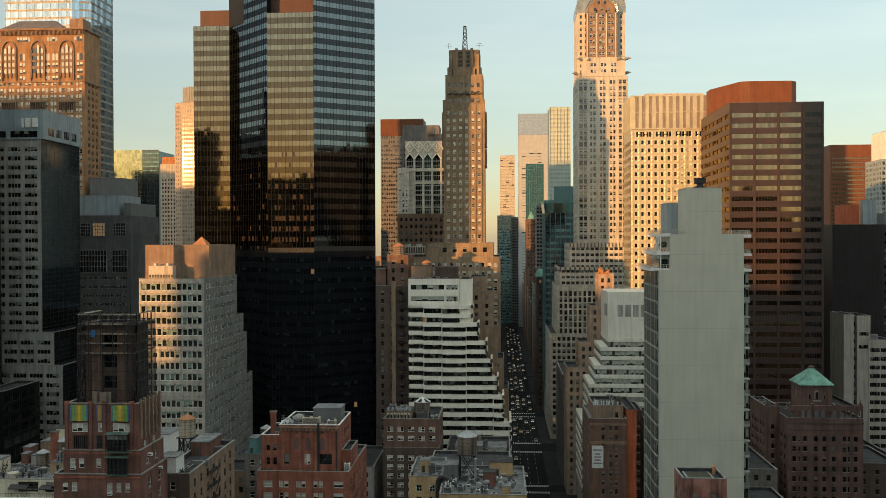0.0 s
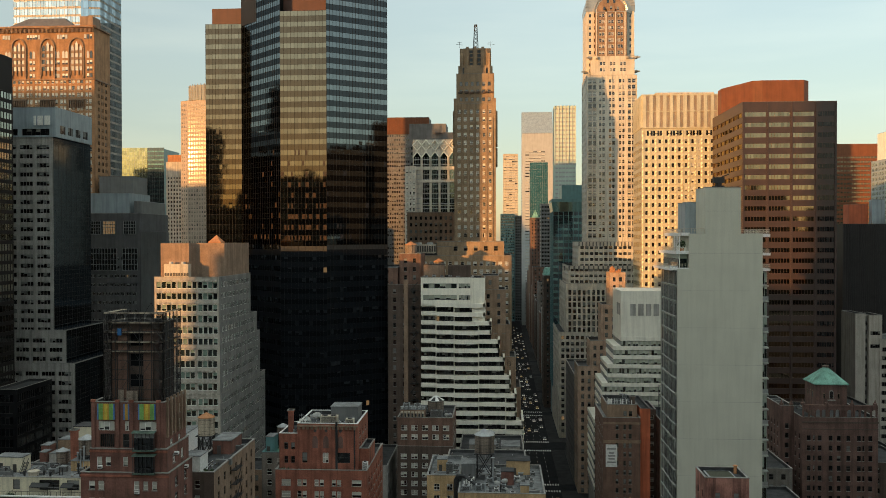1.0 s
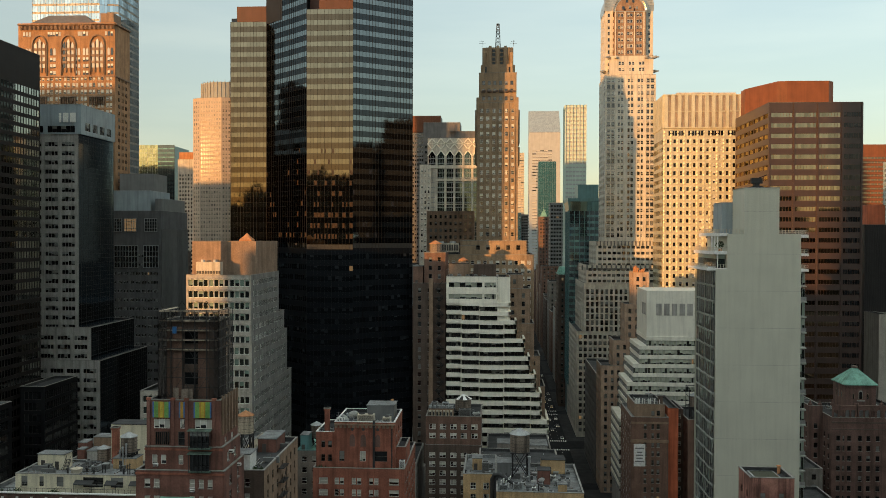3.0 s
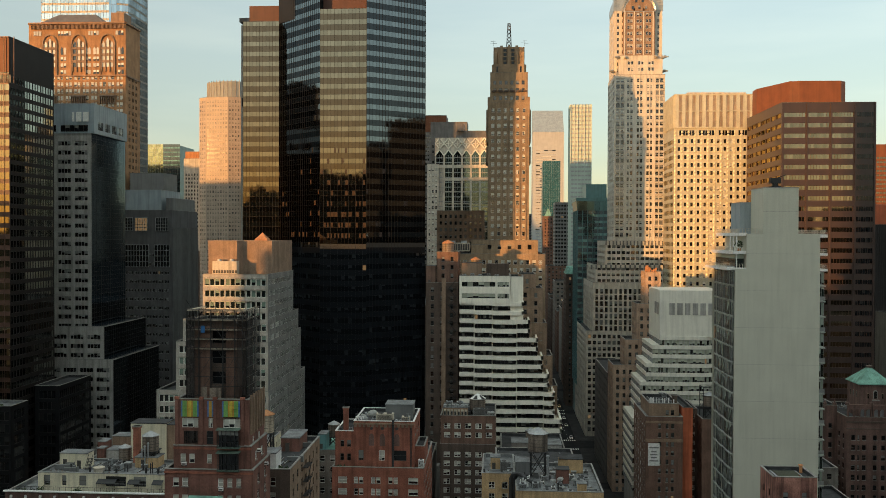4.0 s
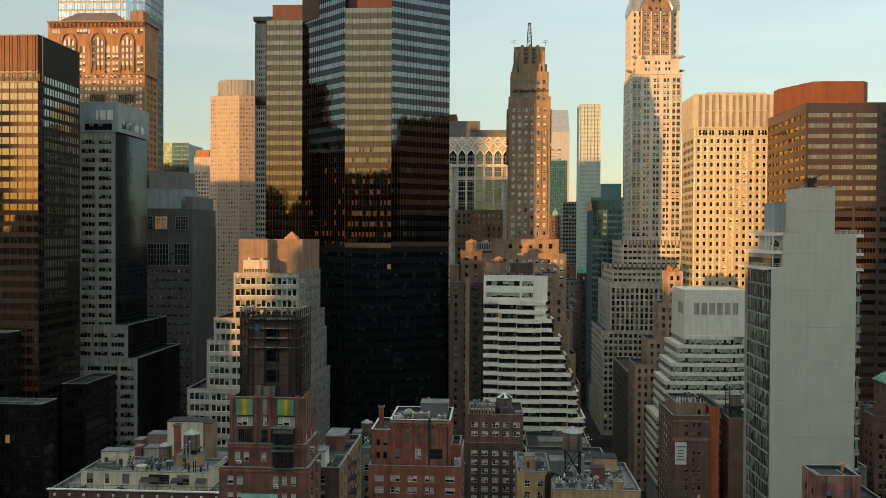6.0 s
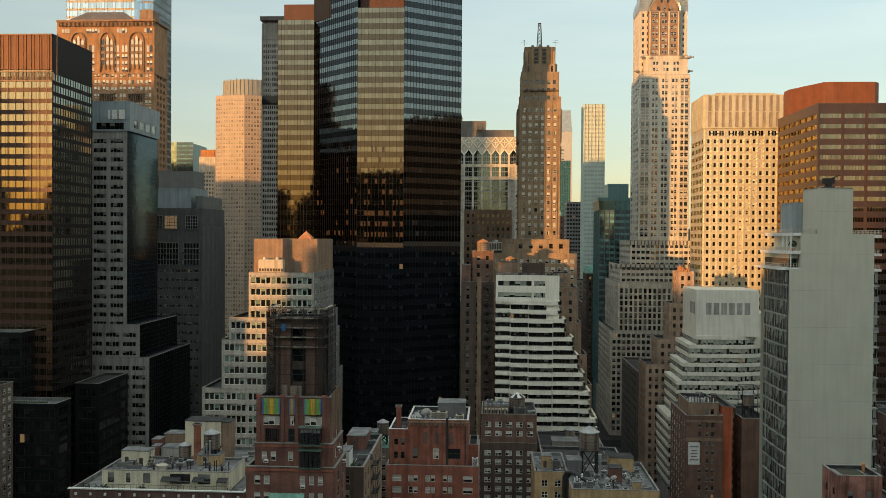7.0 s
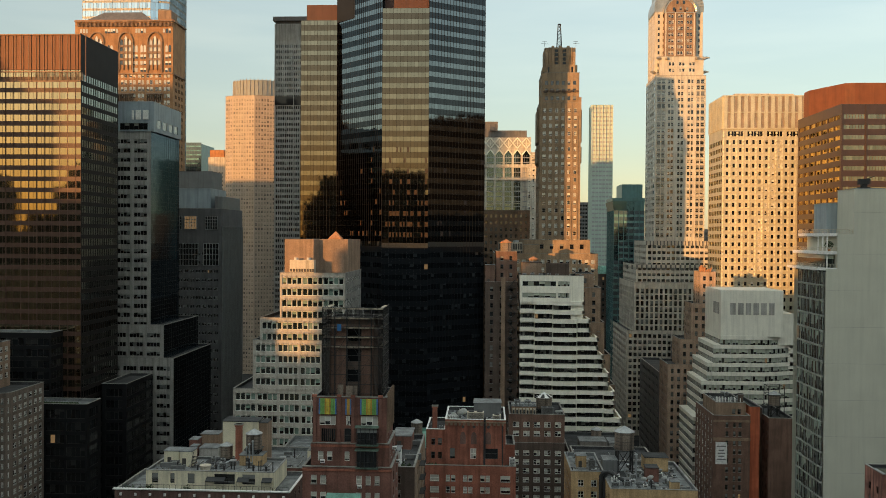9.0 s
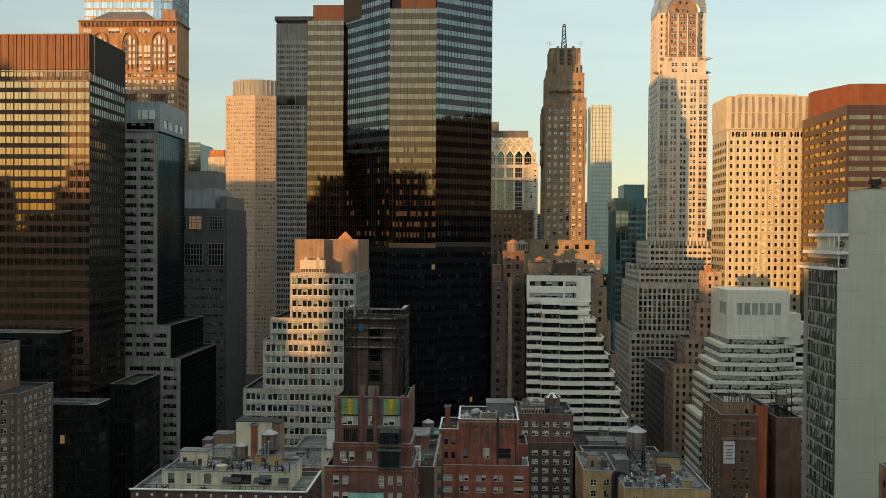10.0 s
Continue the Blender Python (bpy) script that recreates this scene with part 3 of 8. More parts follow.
# ---- the ground, streets and pavements ----
def ground():
    g = Geo()
    g.face([(-6000, -6000, -0.25), (6000, -6000, -0.25), (6000, 9000, -0.25), (-6000, 9000, -0.25)])
    tagged(part("ground", g, M["city"]), "dark ground of the city blocks", "ground", kind="structure")
    g = Geo()
    for x0, x1 in ((5, 21), (-180, -145), (165, 185)):
        g.box(x0, x1, -400, 1700, -0.30, -0.13)
    for y, h in ((151, 5), (231, 5), (313.5, 5), (399.6, 5), (480, 9), (569, 5), (650, 5), (730, 5), (810, 5)):
        for x0, x1 in ((-500, -180), (-145, 5), (21, 165), (185, 500)):
            g.box(x0, x1, y - h, y + h, -0.30, -0.13)
    tagged(part("road", g, M["asphalt"]), "dark asphalt avenues and cross streets", "road", kind="structure")
    g = Geo()
    ys = [(-400, 146), (156, 226), (236, 308.5), (318.5, 394.6), (404.6, 471), (489, 564), (574, 645), (655, 725), (735, 805), (815, 1700)]
    for x0, x1 in ((-500, -180), (-145, 5), (21, 165), (185, 500)):
        for y0, y1 in ys:
            g.box(x0, x1, y0, y1, -0.28, 0.0)
    tagged(part("pavement", g, M["paving"]), "grey concrete pavements with kerbs round each block", "pavement", kind="structure")
    g = Geo()
    for y in (394.0, 404.5, 469.5, 489.5, 563.5, 574):
        for i in range(13):
            x = 5.7 + i * 1.2
            g.box(x, x + 0.6, y - 1.4, y + 1.4, -0.14, -0.122)
    for y0, y1 in ((320, 391), (408, 464), (494, 560), (580, 643), (660, 722), (740, 802)):
        for x in (9.0, 12.7, 16.6):
            y = y0
            while y < y1:
                g.box(x - 0.07, x + 0.07, y, y + 3, -0.14, -0.122)
                y += 9
    tagged(part("road_markings", g, M["road_paint"]), "worn white zebra crossings and lane dashes", "marking", kind="structure")


ground()

# ---- buildings west of the park avenue ----
b = house("office_tower", (-240, 318), "bronze glass office tower with rust-red metal top, reflecting the sunset")
tier(b, rect(-290, -201.0, 305.3, 337), 0, 186.2, "dark_bronze", [None, spec(1.95, 4.0, 1.6, 2.6, 0.8, "east", m=0.4, top=13.5, rec=0.12), None, None], cope="coping_dark", limit=110)
curtain(b, (-290, 305), (-201.0, 305), 0, 173.2, 1.45, 4.03, 0.6, "amber_glass", "red_spandrel", "frame_brown", 0.06, 0.05, 0.0012, 100, 3)
for i in range(31):
    g = Geo()
    g.box(-290 + i * 2.9 - 0.08, -290 + i * 2.9 + 0.08, 304.8, 305.02, 20, 186.1)
    part("mullion", g, M["frame_brown"], b)
g = Geo()
for i in range(32):
    x = -290 + i * 2.9 + 1.0
    g.box(x - 0.06, x + 0.06, 304.75, 305.2, 169.2, 186.1)
for z in (169.2, 172.6, 186.0):
    g.box(-290, -201.1, 304.7, 305.2, z - 0.2, z + 0.2)
part("top_ribs", g, M["frame_brown"], b)
g = Geo()
g.box(-290, -201.1, 305.0, 305.28, 173.4, 185.8)
part("top_panel", g, M["red_metal"], b, "rust-red metal panelling")
g = Geo()
for i in range(40):
    x = -218 + i * 0.45
    g.box(x - 0.1, x + 0.1, 304.9, 305.2, 169.5, 172.3)
part("louvres", g, M["frame_dark"], b)

b = house("tower_wing", (-250, 300), "lower dark glass wing with a terrace roof beside the bronze tower")
tier(b, rect(-300, -207.5, 296, 304.9), 0, 78.6, "black_clad", [spec(9, 4.0, 8.4, 2.6, 0.7, "strip_black", m=0.3)] * 2 + [None, None], "roof_pale", limit=60)
b = house("podium_building", (-230, 290), "low black glass office block with a planted roof terrace")
tier(b, rect(-262, -189.3, 285, 295.8), 0, 55.6, "black_clad", [spec(7, 4.3, 6.5, 3.0, 0.6, "strip_black", m=0.3)] * 2 + [None, None], "roof_pale", limit=60)
g = Geo()
for i in range(14):
    g.ring(-205 + i * 0.9, 286.6, [(55.0, 0.4), (55.6, 0.6), (56.1, 0.2)], 7)
part("planter_hedge", g, M["plant"], b)
b = house("podium_building", (-187, 330), "low black glass office block with a planted roof terrace")
tier(b, rect(-199.4, -189.8, 319, 345), 0, 56.8, "black_clad", [spec(7, 4.3, 6.5, 3.0, 0.6, "strip_black", m=0.3)] * 2 + [None, None], "roof", limit=40)

b = house("apartment_house", (-220, 268), "beige brick apartment house with rounded bays and terraces", cat="apartment house")
S_APT = spec(3.3, 2.95, 2.0, 1.7, 0.8, ("pair_pale", "pair", "triple"), m=0.6, sills=True)
tier(b, [(-263, 262), (-231, 262), (-229, 259.8), (-224, 259.8), (-222, 262), (-216, 262), (-214, 259.5), (-209, 259.5), (-207, 262), (-205, 262.5), (-204, 264), (-203.8, 284), (-263, 284)], 0, 63.2, "apt_brick", S_APT, limit=110)
tier(b, [(-263, 264), (-216.5, 264), (-215, 265.5), (-215, 283), (-263, 283)], 62.2, 77.4, "tan_brick", S_APT, limit=30)

b = house("office_tower", (-220, 376), "grey concrete office tower with pale sign bars on its crown")
S_GROUPED = spec(7.4, 3.9, 1.35, 1.75, 1.0, "office_dark", k=4, s=0.06, m=0.9, top=2.4)
tier(b, rect(-250, -196.6, 360.2, 394), 0, 157.8, "grey_concrete", [S_GROUPED, "none", None, None], cope=None, limit=150)
curtain(b, (-196.6, 360.2), (-196.6, 394), 0, 157.6, 2.2, 3.9, 0.5, "smoke_glass", "smoke_glass", "frame_dark", 0.05, 0.06, 0.0012, 60, 7, 0.05)
tier(b, rect(-250, -189.5, 356.5, 400), 0, 75.5, "grey_concrete", [S_GROUPED, None, None, None], limit=60, cope="coping")
tier(b, rect(-250, -184.0, 353, 402), 0, 62.0, "grey_concrete", [S_GROUPED, None, None, None], limit=60, cope="coping")
for x, y0, y1, z in ((-189.46, 356.5, 400, 75.3), (-183.96, 353, 402, 61.8)):
    curtain(b, (x, y0), (x, y1), 0, z, 2.2, 3.9, 0.5, "smoke_glass", "smoke_glass", "frame_dark", 0.05, 0.06, 0.0012, 0, 8, 0.05)
tier(b, rect(-250, -195.3, 359.8, 393), 157.6, 170.2, "blue_clad", [spec(40, 4, 13, 2.8, 0.5, "strip6", cols=[(26, 12), (40, 12)], top=8.4, rows=1), spec(7, 4, 4.8, 3.6, 0.4, "strip3", top=7.2, rows=1, m=3), None, None], "roof_pale", cope="zinc")
for x0, x1 in ((-204.7, -203.9), (-203.0, -200.8), (-199.9, -197.6)):
    g = Geo()
    g.box(x0, x1, 359.3, 359.75, 162.6, 166.6)
    part("sign_bar", g, M["frame_white"], b, "raised pale metal sign bar")

# russet brick tower with tall arched windows
b = house("brick_skyscraper", (-250, 456), "russet brick skyscraper with gothic arches under a hipped roof, top sunlit")
S_GOTHIC = spec(4.4, 3.55, 1.4, 2.3, 0.7, "sash_pale", k=2, s=0.45, m=1.0, top=27.0)
tier(b, rect(-269, -217.0, 441.5, 459.5), 0, 225.2, "gothic_brick", [S_GOTHIC, spec(5.0, 3.55, 1.0, 2.0, 0.8, "sash_dark", k=2, m=2.5, top=27), None, None], cope="terracotta", limit=130)
g, gw, gt = Geo(), Geo(), Geo()
for cx in (-226.5, -242.0, -257.5):
    for s in (-2.2, 0, 2.2):
        z0, z1 = 202.0, (215.6 if s == 0 else 213.8)
        gw.face([(cx + s - 0.8, 441.35, z0), (cx + s + 0.8, 441.35, z0), (cx + s + 0.8, 441.35, z1), (cx + s, 441.35, z1 + 1.6), (cx + s - 0.8, 441.35, z1)])
        for e_ in (-1.0, 1.0):
            g.box(cx + s + e_ - 0.14, cx + s + e_ + 0.14, 440.9, 441.5, 199.5, z1)
        for zz in (204.2, 207.6, 211.0):
            g.box(cx + s - 0.8, cx + s + 0.8, 441.0, 441.45, zz, zz + 1.3)
    for k in range(12):
        t0, t1 = math.pi * k / 12, math.pi * (k + 1) / 12
        P = lambda t, r: (cx + r * math.cos(t), 440.8, 213.6 + r * 1.35 * math.sin(t))
        g.face([P(t0, 4.1), P(t1, 4.1), P(t1, 3.6), P(t0, 3.6)])
        g.face([P(t0, 3.6), P(t1, 3.6), (P(t1, 3.6)[0], 441.5, P(t1, 3.6)[2]), (P(t0, 3.6)[0], 441.5, P(t0, 3.6)[2])])
    g.box(cx - 4.1, cx - 3.6, 440.8, 441.5, 198, 213.7)
    g.box(cx + 3.6, cx + 4.1, 440.8, 441.5, 198, 213.7)
    g.box(cx - 4.2, cx + 4.2, 440.2, 441.5, 186.5, 187.2)
    for k in range(9):
        g.box(cx - 3.9 + k * 0.95, cx - 3.7 + k * 0.95, 440.3, 441.5, 182.5, 186.5)
for z, o in ((224.2, 0.9), (197.0, 0.5)):
    g.box(-269, -217.3, 441.5 - o, 441.6, z, z + 0.7)
    g.box(-217.1, -217.0 + o, 441.5, 459.5, z, z + 0.7)
for i in range(11):
    x = -219.3 - i * 4.4
    if not any(abs(x - cx) < 5 for cx in (-226.5, -242.0, -257.5)):
        for s in (0, 1.7):
            gw.face([(x - s, 441.36, 208.5), (x - s + 1.25, 441.36, 208.5), (x - s + 1.25, 441.36, 211.5), (x - s + 0.62, 441.36, 212.4), (x - s, 441.36, 211.5)])
            for zz in (198.3, 201.8, 205.2):
                gw.face([(x - s, 441.36, zz), (x - s + 1.25, 441.36, zz), (x - s + 1.25, 441.36, zz + 2.1), (x - s, 441.36, zz + 2.1)])
    for s in (0, 1.5, 3):
        if any(abs(x - s + 0.5 - cx) < 4.6 for cx in (-226.5, -242.0, -257.5)):
            continue
        gw.face([(x - s, 441.36, 218.4), (x - s + 1.1, 441.36, 218.4), (x - s + 1.1, 441.36, 220.7), (x - s, 441.36, 220.7)])
for k in range(72):
    gt.box(-217.9 - k * 0.7, -217.6 - k * 0.7, 440.8, 441.5, 221.8, 223.9)
part("arch_tracery", g, M["tan_brick"], b, "buff terracotta arches, piers and balconies")
part("arched_window_rest", gw, M["win_pale"], b, kind="stuff")
part("cornice_corbel_rest", gt, M["tan_brick"], b, kind="stuff")
g = Geo()
lo_, hi_ = [(-265, 443.5), (-229, 443.5), (-229, 458.5), (-265, 458.5)], [(-257, 450), (-237, 450), (-237, 453), (-257, 453)]
for k in range(4):
    (xa, ya), (xb, yb), (xc, yc), (xd, yd) = lo_[k], lo_[(k + 1) % 4], hi_[(k + 1) % 4], hi_[k]
    g.face([(xa, ya, 225.3), (xb, yb, 225.3), (xc, yc, 231.4), (xd, yd, 231.4)])
g.face([(x, y, 231.4) for x, y in hi_])
part("hipped_roof", g, M["coping_dark"], b, "dark slate hipped roof")
g = Geo()
g.box(-225.5, -218.5, 443, 452, 225.4, 230.5)
part("roof_turret", g, M["tan_brick"], b)

b = house("glass_skyscraper", (-258, 512), "tall pale blue glass skyscraper with white terracotta bands")
g = Geo()
g.prism([(-287, 491), (-245, 491), (-239, 494), (-239, 520.5), (-287, 520.5)], 0, 330)
part("core", g, M["grey_clad"], b)
curtain(b, (-288, 490), (-248, 490), 0, 330, 1.6, 4.6, 0.75, "blue_glass", "beige_metal", "frame_steel", 0.2, 0.07, 0.001, 0, 11)
curtain(b, (-244, 491.2), (-238, 493), 0, 330, 1.6, 4.6, 0.78, "blue_glass", "pale_concrete", "frame_steel", 0.2, 0.07, 0.001, 0, 12)
curtain(b, (-248, 490), (-244, 491.2), 0, 330, 1.6, 4.6, 0.9, "blue_glass", "blue_glass", "frame_steel", 0.1, 0.07, 0.001, 0, 13)
curtain(b, (-238, 493), (-238, 521), 0, 330, 1.6, 4.6, 0.75, "blue_glass", "pale_concrete", "frame_steel", 0.2, 0.07, 0.001, 0, 14)

b = house("office_block", (-210, 440), "dark grey stone office block with ribbed side and rooftop plant rooms")
S_GREY = spec(3.0, 4.4, 2.3, 1.5, 1.2, "strip3", m=1.2, top=20, rec=0.4)
tier(b, rect(-240, -185.5, 423, 460), 0, 126.8, "slate_stone", [S_GREY, None, None, None], "roof", limit=120)
g, gw = Geo(), Geo()
for cx in (-190.5, -201.0, -208.5):
    for z0, z1, w in ((116.5, 123.0, 6.2), (98.5, 109.5, 7.6)):
        gw.box(cx - w / 2, cx + w / 2, 422.7, 423.2, z0, z1, 0)
        for k in range(6):
            g.box(cx - w / 2 + k * w / 5 - 0.12, cx - w / 2 + k * w / 5 + 0.12, 422.5, 423.1, z0, z1)
        for k in range(5):
            z = z0 + (z1 - z0) * k / 4
            g.box(cx - w / 2, cx + w / 2, 422.5, 423.1, z - 0.12, z + 0.12)
part("grid_window_rest", gw, M["win_black"], b, kind="stuff")
part("grid_bar_rest", g, M["frame_steel"], b, kind="stuff")
g = Geo()
for i in range(28):
    y = 423.8 + i * 1.3
    g.box(-185.6, -184.9, y, y + 0.55, 10, 118)
part("side_ribs", g, M["grey_clad"], b)
tier(b, rect(-222, -192, 426, 452), 125.8, 137.0, "blue_clad", None, "roof_pale", "zinc")
tier(b, rect(-190, -186.2, 427, 458), 125.8, 133.0, "grey_clad", None, "roof", "zinc")
tier(b, rect(-214, -196, 440, 458), 136, 146.5, "grey_clad", None, "roof", "coping_dark")

# ---- towers further up town, to the west ----
b = house("glass_tower", (-342, 820), "pale green glass tower catching the sun")
g = Geo()
g.prism(rect(-366, -321.5, 801, 840), 0, 199)
part("core", g, M["teal_clad"], b)
curtain(b, (-367, 800), (-337, 800), 60, 200, 2.4, 4.0, 0.7, "green_glass", "green_glass", "frame_steel", 0.1, 0.1, 0.001, 0, 15)
curtain(b, (-337, 800), (-321, 800), 60, 200, 2.4, 4.0, 0.7, "smoke_glass", "teal_glass", "frame_dark", 0.1, 0.1, 0.001, 0, 16)
b = house("stone_tower", (-285, 735), "small stone tower with an orange sunlit top")
tier(b, rect(-291, -277, 728, 748), 0, 180, "limestone", spec(2.4, 3.4, 1.2, 1.8, style="sash_dark", m=0.8, top=12), limit=0)
tier(b, rect(-290, -278, 729, 746), 179, 186, "terracotta", None)
b = house("granite_tower", (-248, 720), "tall pinkish granite tower with a ribbed round crown, sunlit")
S_FAR = spec(2.45, 3.5, 1.6, 2.1, 0.8, "granite", m=0.4, top=2, rec=0.08)
tier(b, [(-269, 704), (-262, 700), (-243, 697), (-227, 703), (-224, 735), (-269, 735)], 0, 227.5, "pink_granite", S_FAR, cope="coping")
g = Geo()
g.ring(-244, 722, [(226.5, 23), (240.5, 23)], 40)
part("crown", g, M["crown_glass"], b, "ribbed frosted glass crown")
g = Geo()
for k in range(44):
    t = 2 * math.pi * k / 44
    g.box(-244 + 23.1 * math.cos(t) - 0.25, -244 + 23.1 * math.cos(t) + 0.25, 722 + 23.1 * math.sin(t) - 0.25, 722 + 23.1 * math.sin(t) + 0.25, 226.5, 241.5)
part("crown_rib_rest", g, M["grey_concrete"], b, kind="stuff")
b = house("slab_tower", (-175, 610), "dark banded slab tower with a flat overhanging roof")
S_SLAB = spec(1.55, 3.85, 1.0, 2.2, 0.9, ("black", "sash_dark", "black"), m=0.4, top=13.5, rec=0.5)
tier(b, rect(-200.8, -148, 594, 625), 0, 260, "grey_concrete", [S_SLAB, None, None, S_SLAB], cope=None, limit=0)
g = Geo()
g.box(-202.2, -147, 592.6, 627, 262.0, 264.8)
g.box(-200, -149, 595, 624, 259, 262.0)
part("roof_slab", g, M["coping_dark"], b)
g = Geo()
for i in range(34):
    g.box(-200.8 + i * 1.55, -200.3 + i * 1.55, 593.3, 594, 249, 260)
for k in range(4):
    g.box(-200.8 + k * 13.3, -201.1 + k * 13.3, 593.2, 594, 0, 260)
part("fin_rest", g, M["grey_concrete"], b, kind="stuff")
g = Geo()
g.box(-200.9, -148, 593.5, 594.2, 204, 210)
part("plant_floor", g, M["win_black"], b)

# ---- black glass tower with canted sides ----
b = house("black_glass_tower", (-97, 395), "black glass tower with canted faces mirroring the sunset sky and skyline")
BP = [(-136.2, 378.2), (-120.1, 378.2), (-97.3, 356.2), (-77.9, 356.2), (-54.8, 372.3), (-64.0, 411), (-84, 432), (-136.2, 432)]
g = Geo()
g.prism(inset(BP, 0.25), 0, 208)
part("core", g, M["black_clad"], b)
# one glass in two tints: sunset reflection is put into the warm faces
kinds = [("bronze_glass", "bronze_spandrel"), ("black_vision", "black_spandrel"), ("bronze_glass", "bronze_spandrel"), ("black_vision", "black_spandrel"), ("black_vision", "black_spandrel"), ("black_vision", "black_spandrel"), ("black_vision", "black_spandrel"), ("black_vision", "black_spandrel")]
for k in range(8):
    top = (208.8, 222.0, 208.2, 222.0, 222.0, 222.0, 208.2, 208.2)[k]
    nfl = round((top - 112.0) / 4.42)
    belt = top - nfl * 4.42
    curtain(b, BP[k], BP[(k + 1) % 8], belt, top, 1.45, 4.42, 0.47, kinds[k][0], kinds[k][1], "black_clad", 0.1, 0.07, 0.0014, (60, 60, 90, 60, 0, 0, 0, 0)[k], 20 + k, 0.05)
    # from the belt down, the canyon's darkness is in the pane colour
    curtain(b, BP[k], BP[(k + 1) % 8], belt - 4.42, belt, 1.45, 4.42, 0.45, "belt_glass" if k in (2, 3) else "shaded_vision", "shaded_spandrel", "black_clad", 0.1, 0.07, 0.0014, 0, 40 + k, 0.05)
    curtain(b, BP[k], BP[(k + 1) % 8], belt - 22 * 4.42, belt - 4.42, 1.45, 4.42, 0.47, "shaded_vision", "shaded_spandrel", "black_clad", 0.1, 0.07, 0.0014, 0, 60 + k, 0.05)
# emission added to panes in place of sunset light passing through the floors
for k, col, e_ in (("sunset_glow", (1.0, 0.40, 0.14), 0.05), ("faint_glow", (0.8, 0.75, 0.70), 0.012)):
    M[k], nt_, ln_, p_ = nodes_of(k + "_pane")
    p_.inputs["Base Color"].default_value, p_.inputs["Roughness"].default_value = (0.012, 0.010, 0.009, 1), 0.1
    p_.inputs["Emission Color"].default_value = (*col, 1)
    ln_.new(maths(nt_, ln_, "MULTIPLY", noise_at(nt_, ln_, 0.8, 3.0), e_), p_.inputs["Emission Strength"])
rl = random.Random(19)
for k, share, top in ((1, 0.20, 222.0), (2, 0.80, 208.2), (3, 0.16, 222.0)):
    p0_, p1_ = Vector(BP[k]), Vector(BP[k + 1])
    d_ = (p1_ - p0_).normalized()
    n_ = Vector((d_.y, -d_.x))
    nb_ = round((p1_ - p0_).length / 1.45)
    bw_ = (p1_ - p0_).length / nb_
    nf_ = round((top - 112.0) / 4.42)
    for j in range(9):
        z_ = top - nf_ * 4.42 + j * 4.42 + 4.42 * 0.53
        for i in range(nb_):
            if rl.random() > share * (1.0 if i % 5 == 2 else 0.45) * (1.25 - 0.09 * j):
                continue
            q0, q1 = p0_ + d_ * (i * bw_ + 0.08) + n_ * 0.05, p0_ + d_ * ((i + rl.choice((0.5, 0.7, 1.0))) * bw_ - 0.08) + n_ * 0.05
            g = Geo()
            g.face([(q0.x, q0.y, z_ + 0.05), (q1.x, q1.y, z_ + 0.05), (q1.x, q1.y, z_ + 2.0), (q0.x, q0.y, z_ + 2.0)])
            part("lit_pane", g, M["sunset_glow" if k < 3 else "faint_glow"], b, "pane with added glow for sunset light seen through the floors")
up = [(-120.0, 377.5), (-98.5, 358.2), (-97.3, 361.5), (-78.2, 361.5), (-76.5, 357.6), (-54.9, 372.6), (-64.1, 411), (-84, 431), (-120, 431)]
g = Geo()
g.prism(up, 207.5, 221.8)
part("upper_core", g, M["black_clad"], b)
g = Geo()
g.box(-97.0, -78.5, 361.2, 361.45, 208.3, 221.0)
part("crown_panel", g, M["shaded_crown_red"], b, "red metal panels in the crown, darkened for shade")
g = Geo()
g.box(-134.5, -120.3, 382, 430, 208.0, 216.6)
part("crown_panel", g, M["shaded_crown_red"], b, "red metal panels in the crown, darkened for shade")
g = Geo()
g.face([(-97.3, 356.3, 208.25), (-77.9, 356.3, 208.25), (-78.2, 361.5, 208.25), (-97.3, 361.5, 208.25)])
g.face([(-136.2, 378.3, 208.3), (-120.1, 378.3, 208.3), (-120.1, 432, 208.3), (-136.2, 432, 208.3)])
part("ledge", g, M["roof"], b)
g = Geo()
g.prism([(-150, 368), (-118, 350), (-60, 350), (-46, 366), (-46, 440), (-150, 440)], 0, 17.5)
part("plaza_base", g, M["grey_concrete"], b)

# ---- white stepped office block ----
b = house("stepped_office_block", (-120, 310), "pale precast stepped office block with grouped windows, part sunlit")
S_WS = spec(7.6, 3.85, 1.6, 2.4, 0.75, "office", k=4, s=0.14, m=0.5, top=0.8, rec=0.3)
S_WSS = spec(7.0, 3.85, 1.2, 1.85, 1.1, "office", k=4, s=0.3, m=2.0, top=0.8)
for x0, y1, z0, z1, lim in ((-139.8, 345, 0, 61.3, 60), (-133.0, 338, 60.3, 78.0, 50), (-130.6, 334, 77, 85.6, 30), (-123.8, 326, 84.6, 101.0, 60)):
    o = {0: 0.0, 60.3: 0.12, 77: 0.24, 84.6: 0.36}[z0]
    tier(b, rect(x0, -101.0 - o, 288.5 + o, y1), z0, z1, "pale_concrete", [S_WS, "none", None, S_WSS], limit=lim)
    # the east side takes a darker grey than the other walls
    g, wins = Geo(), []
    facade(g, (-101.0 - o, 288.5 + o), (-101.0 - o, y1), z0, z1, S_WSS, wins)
    part("side_wall", g, M["ws_side"], b, "side wall in a darker grey than the front")
    set_windows(wins, b, 20)
g = Geo()
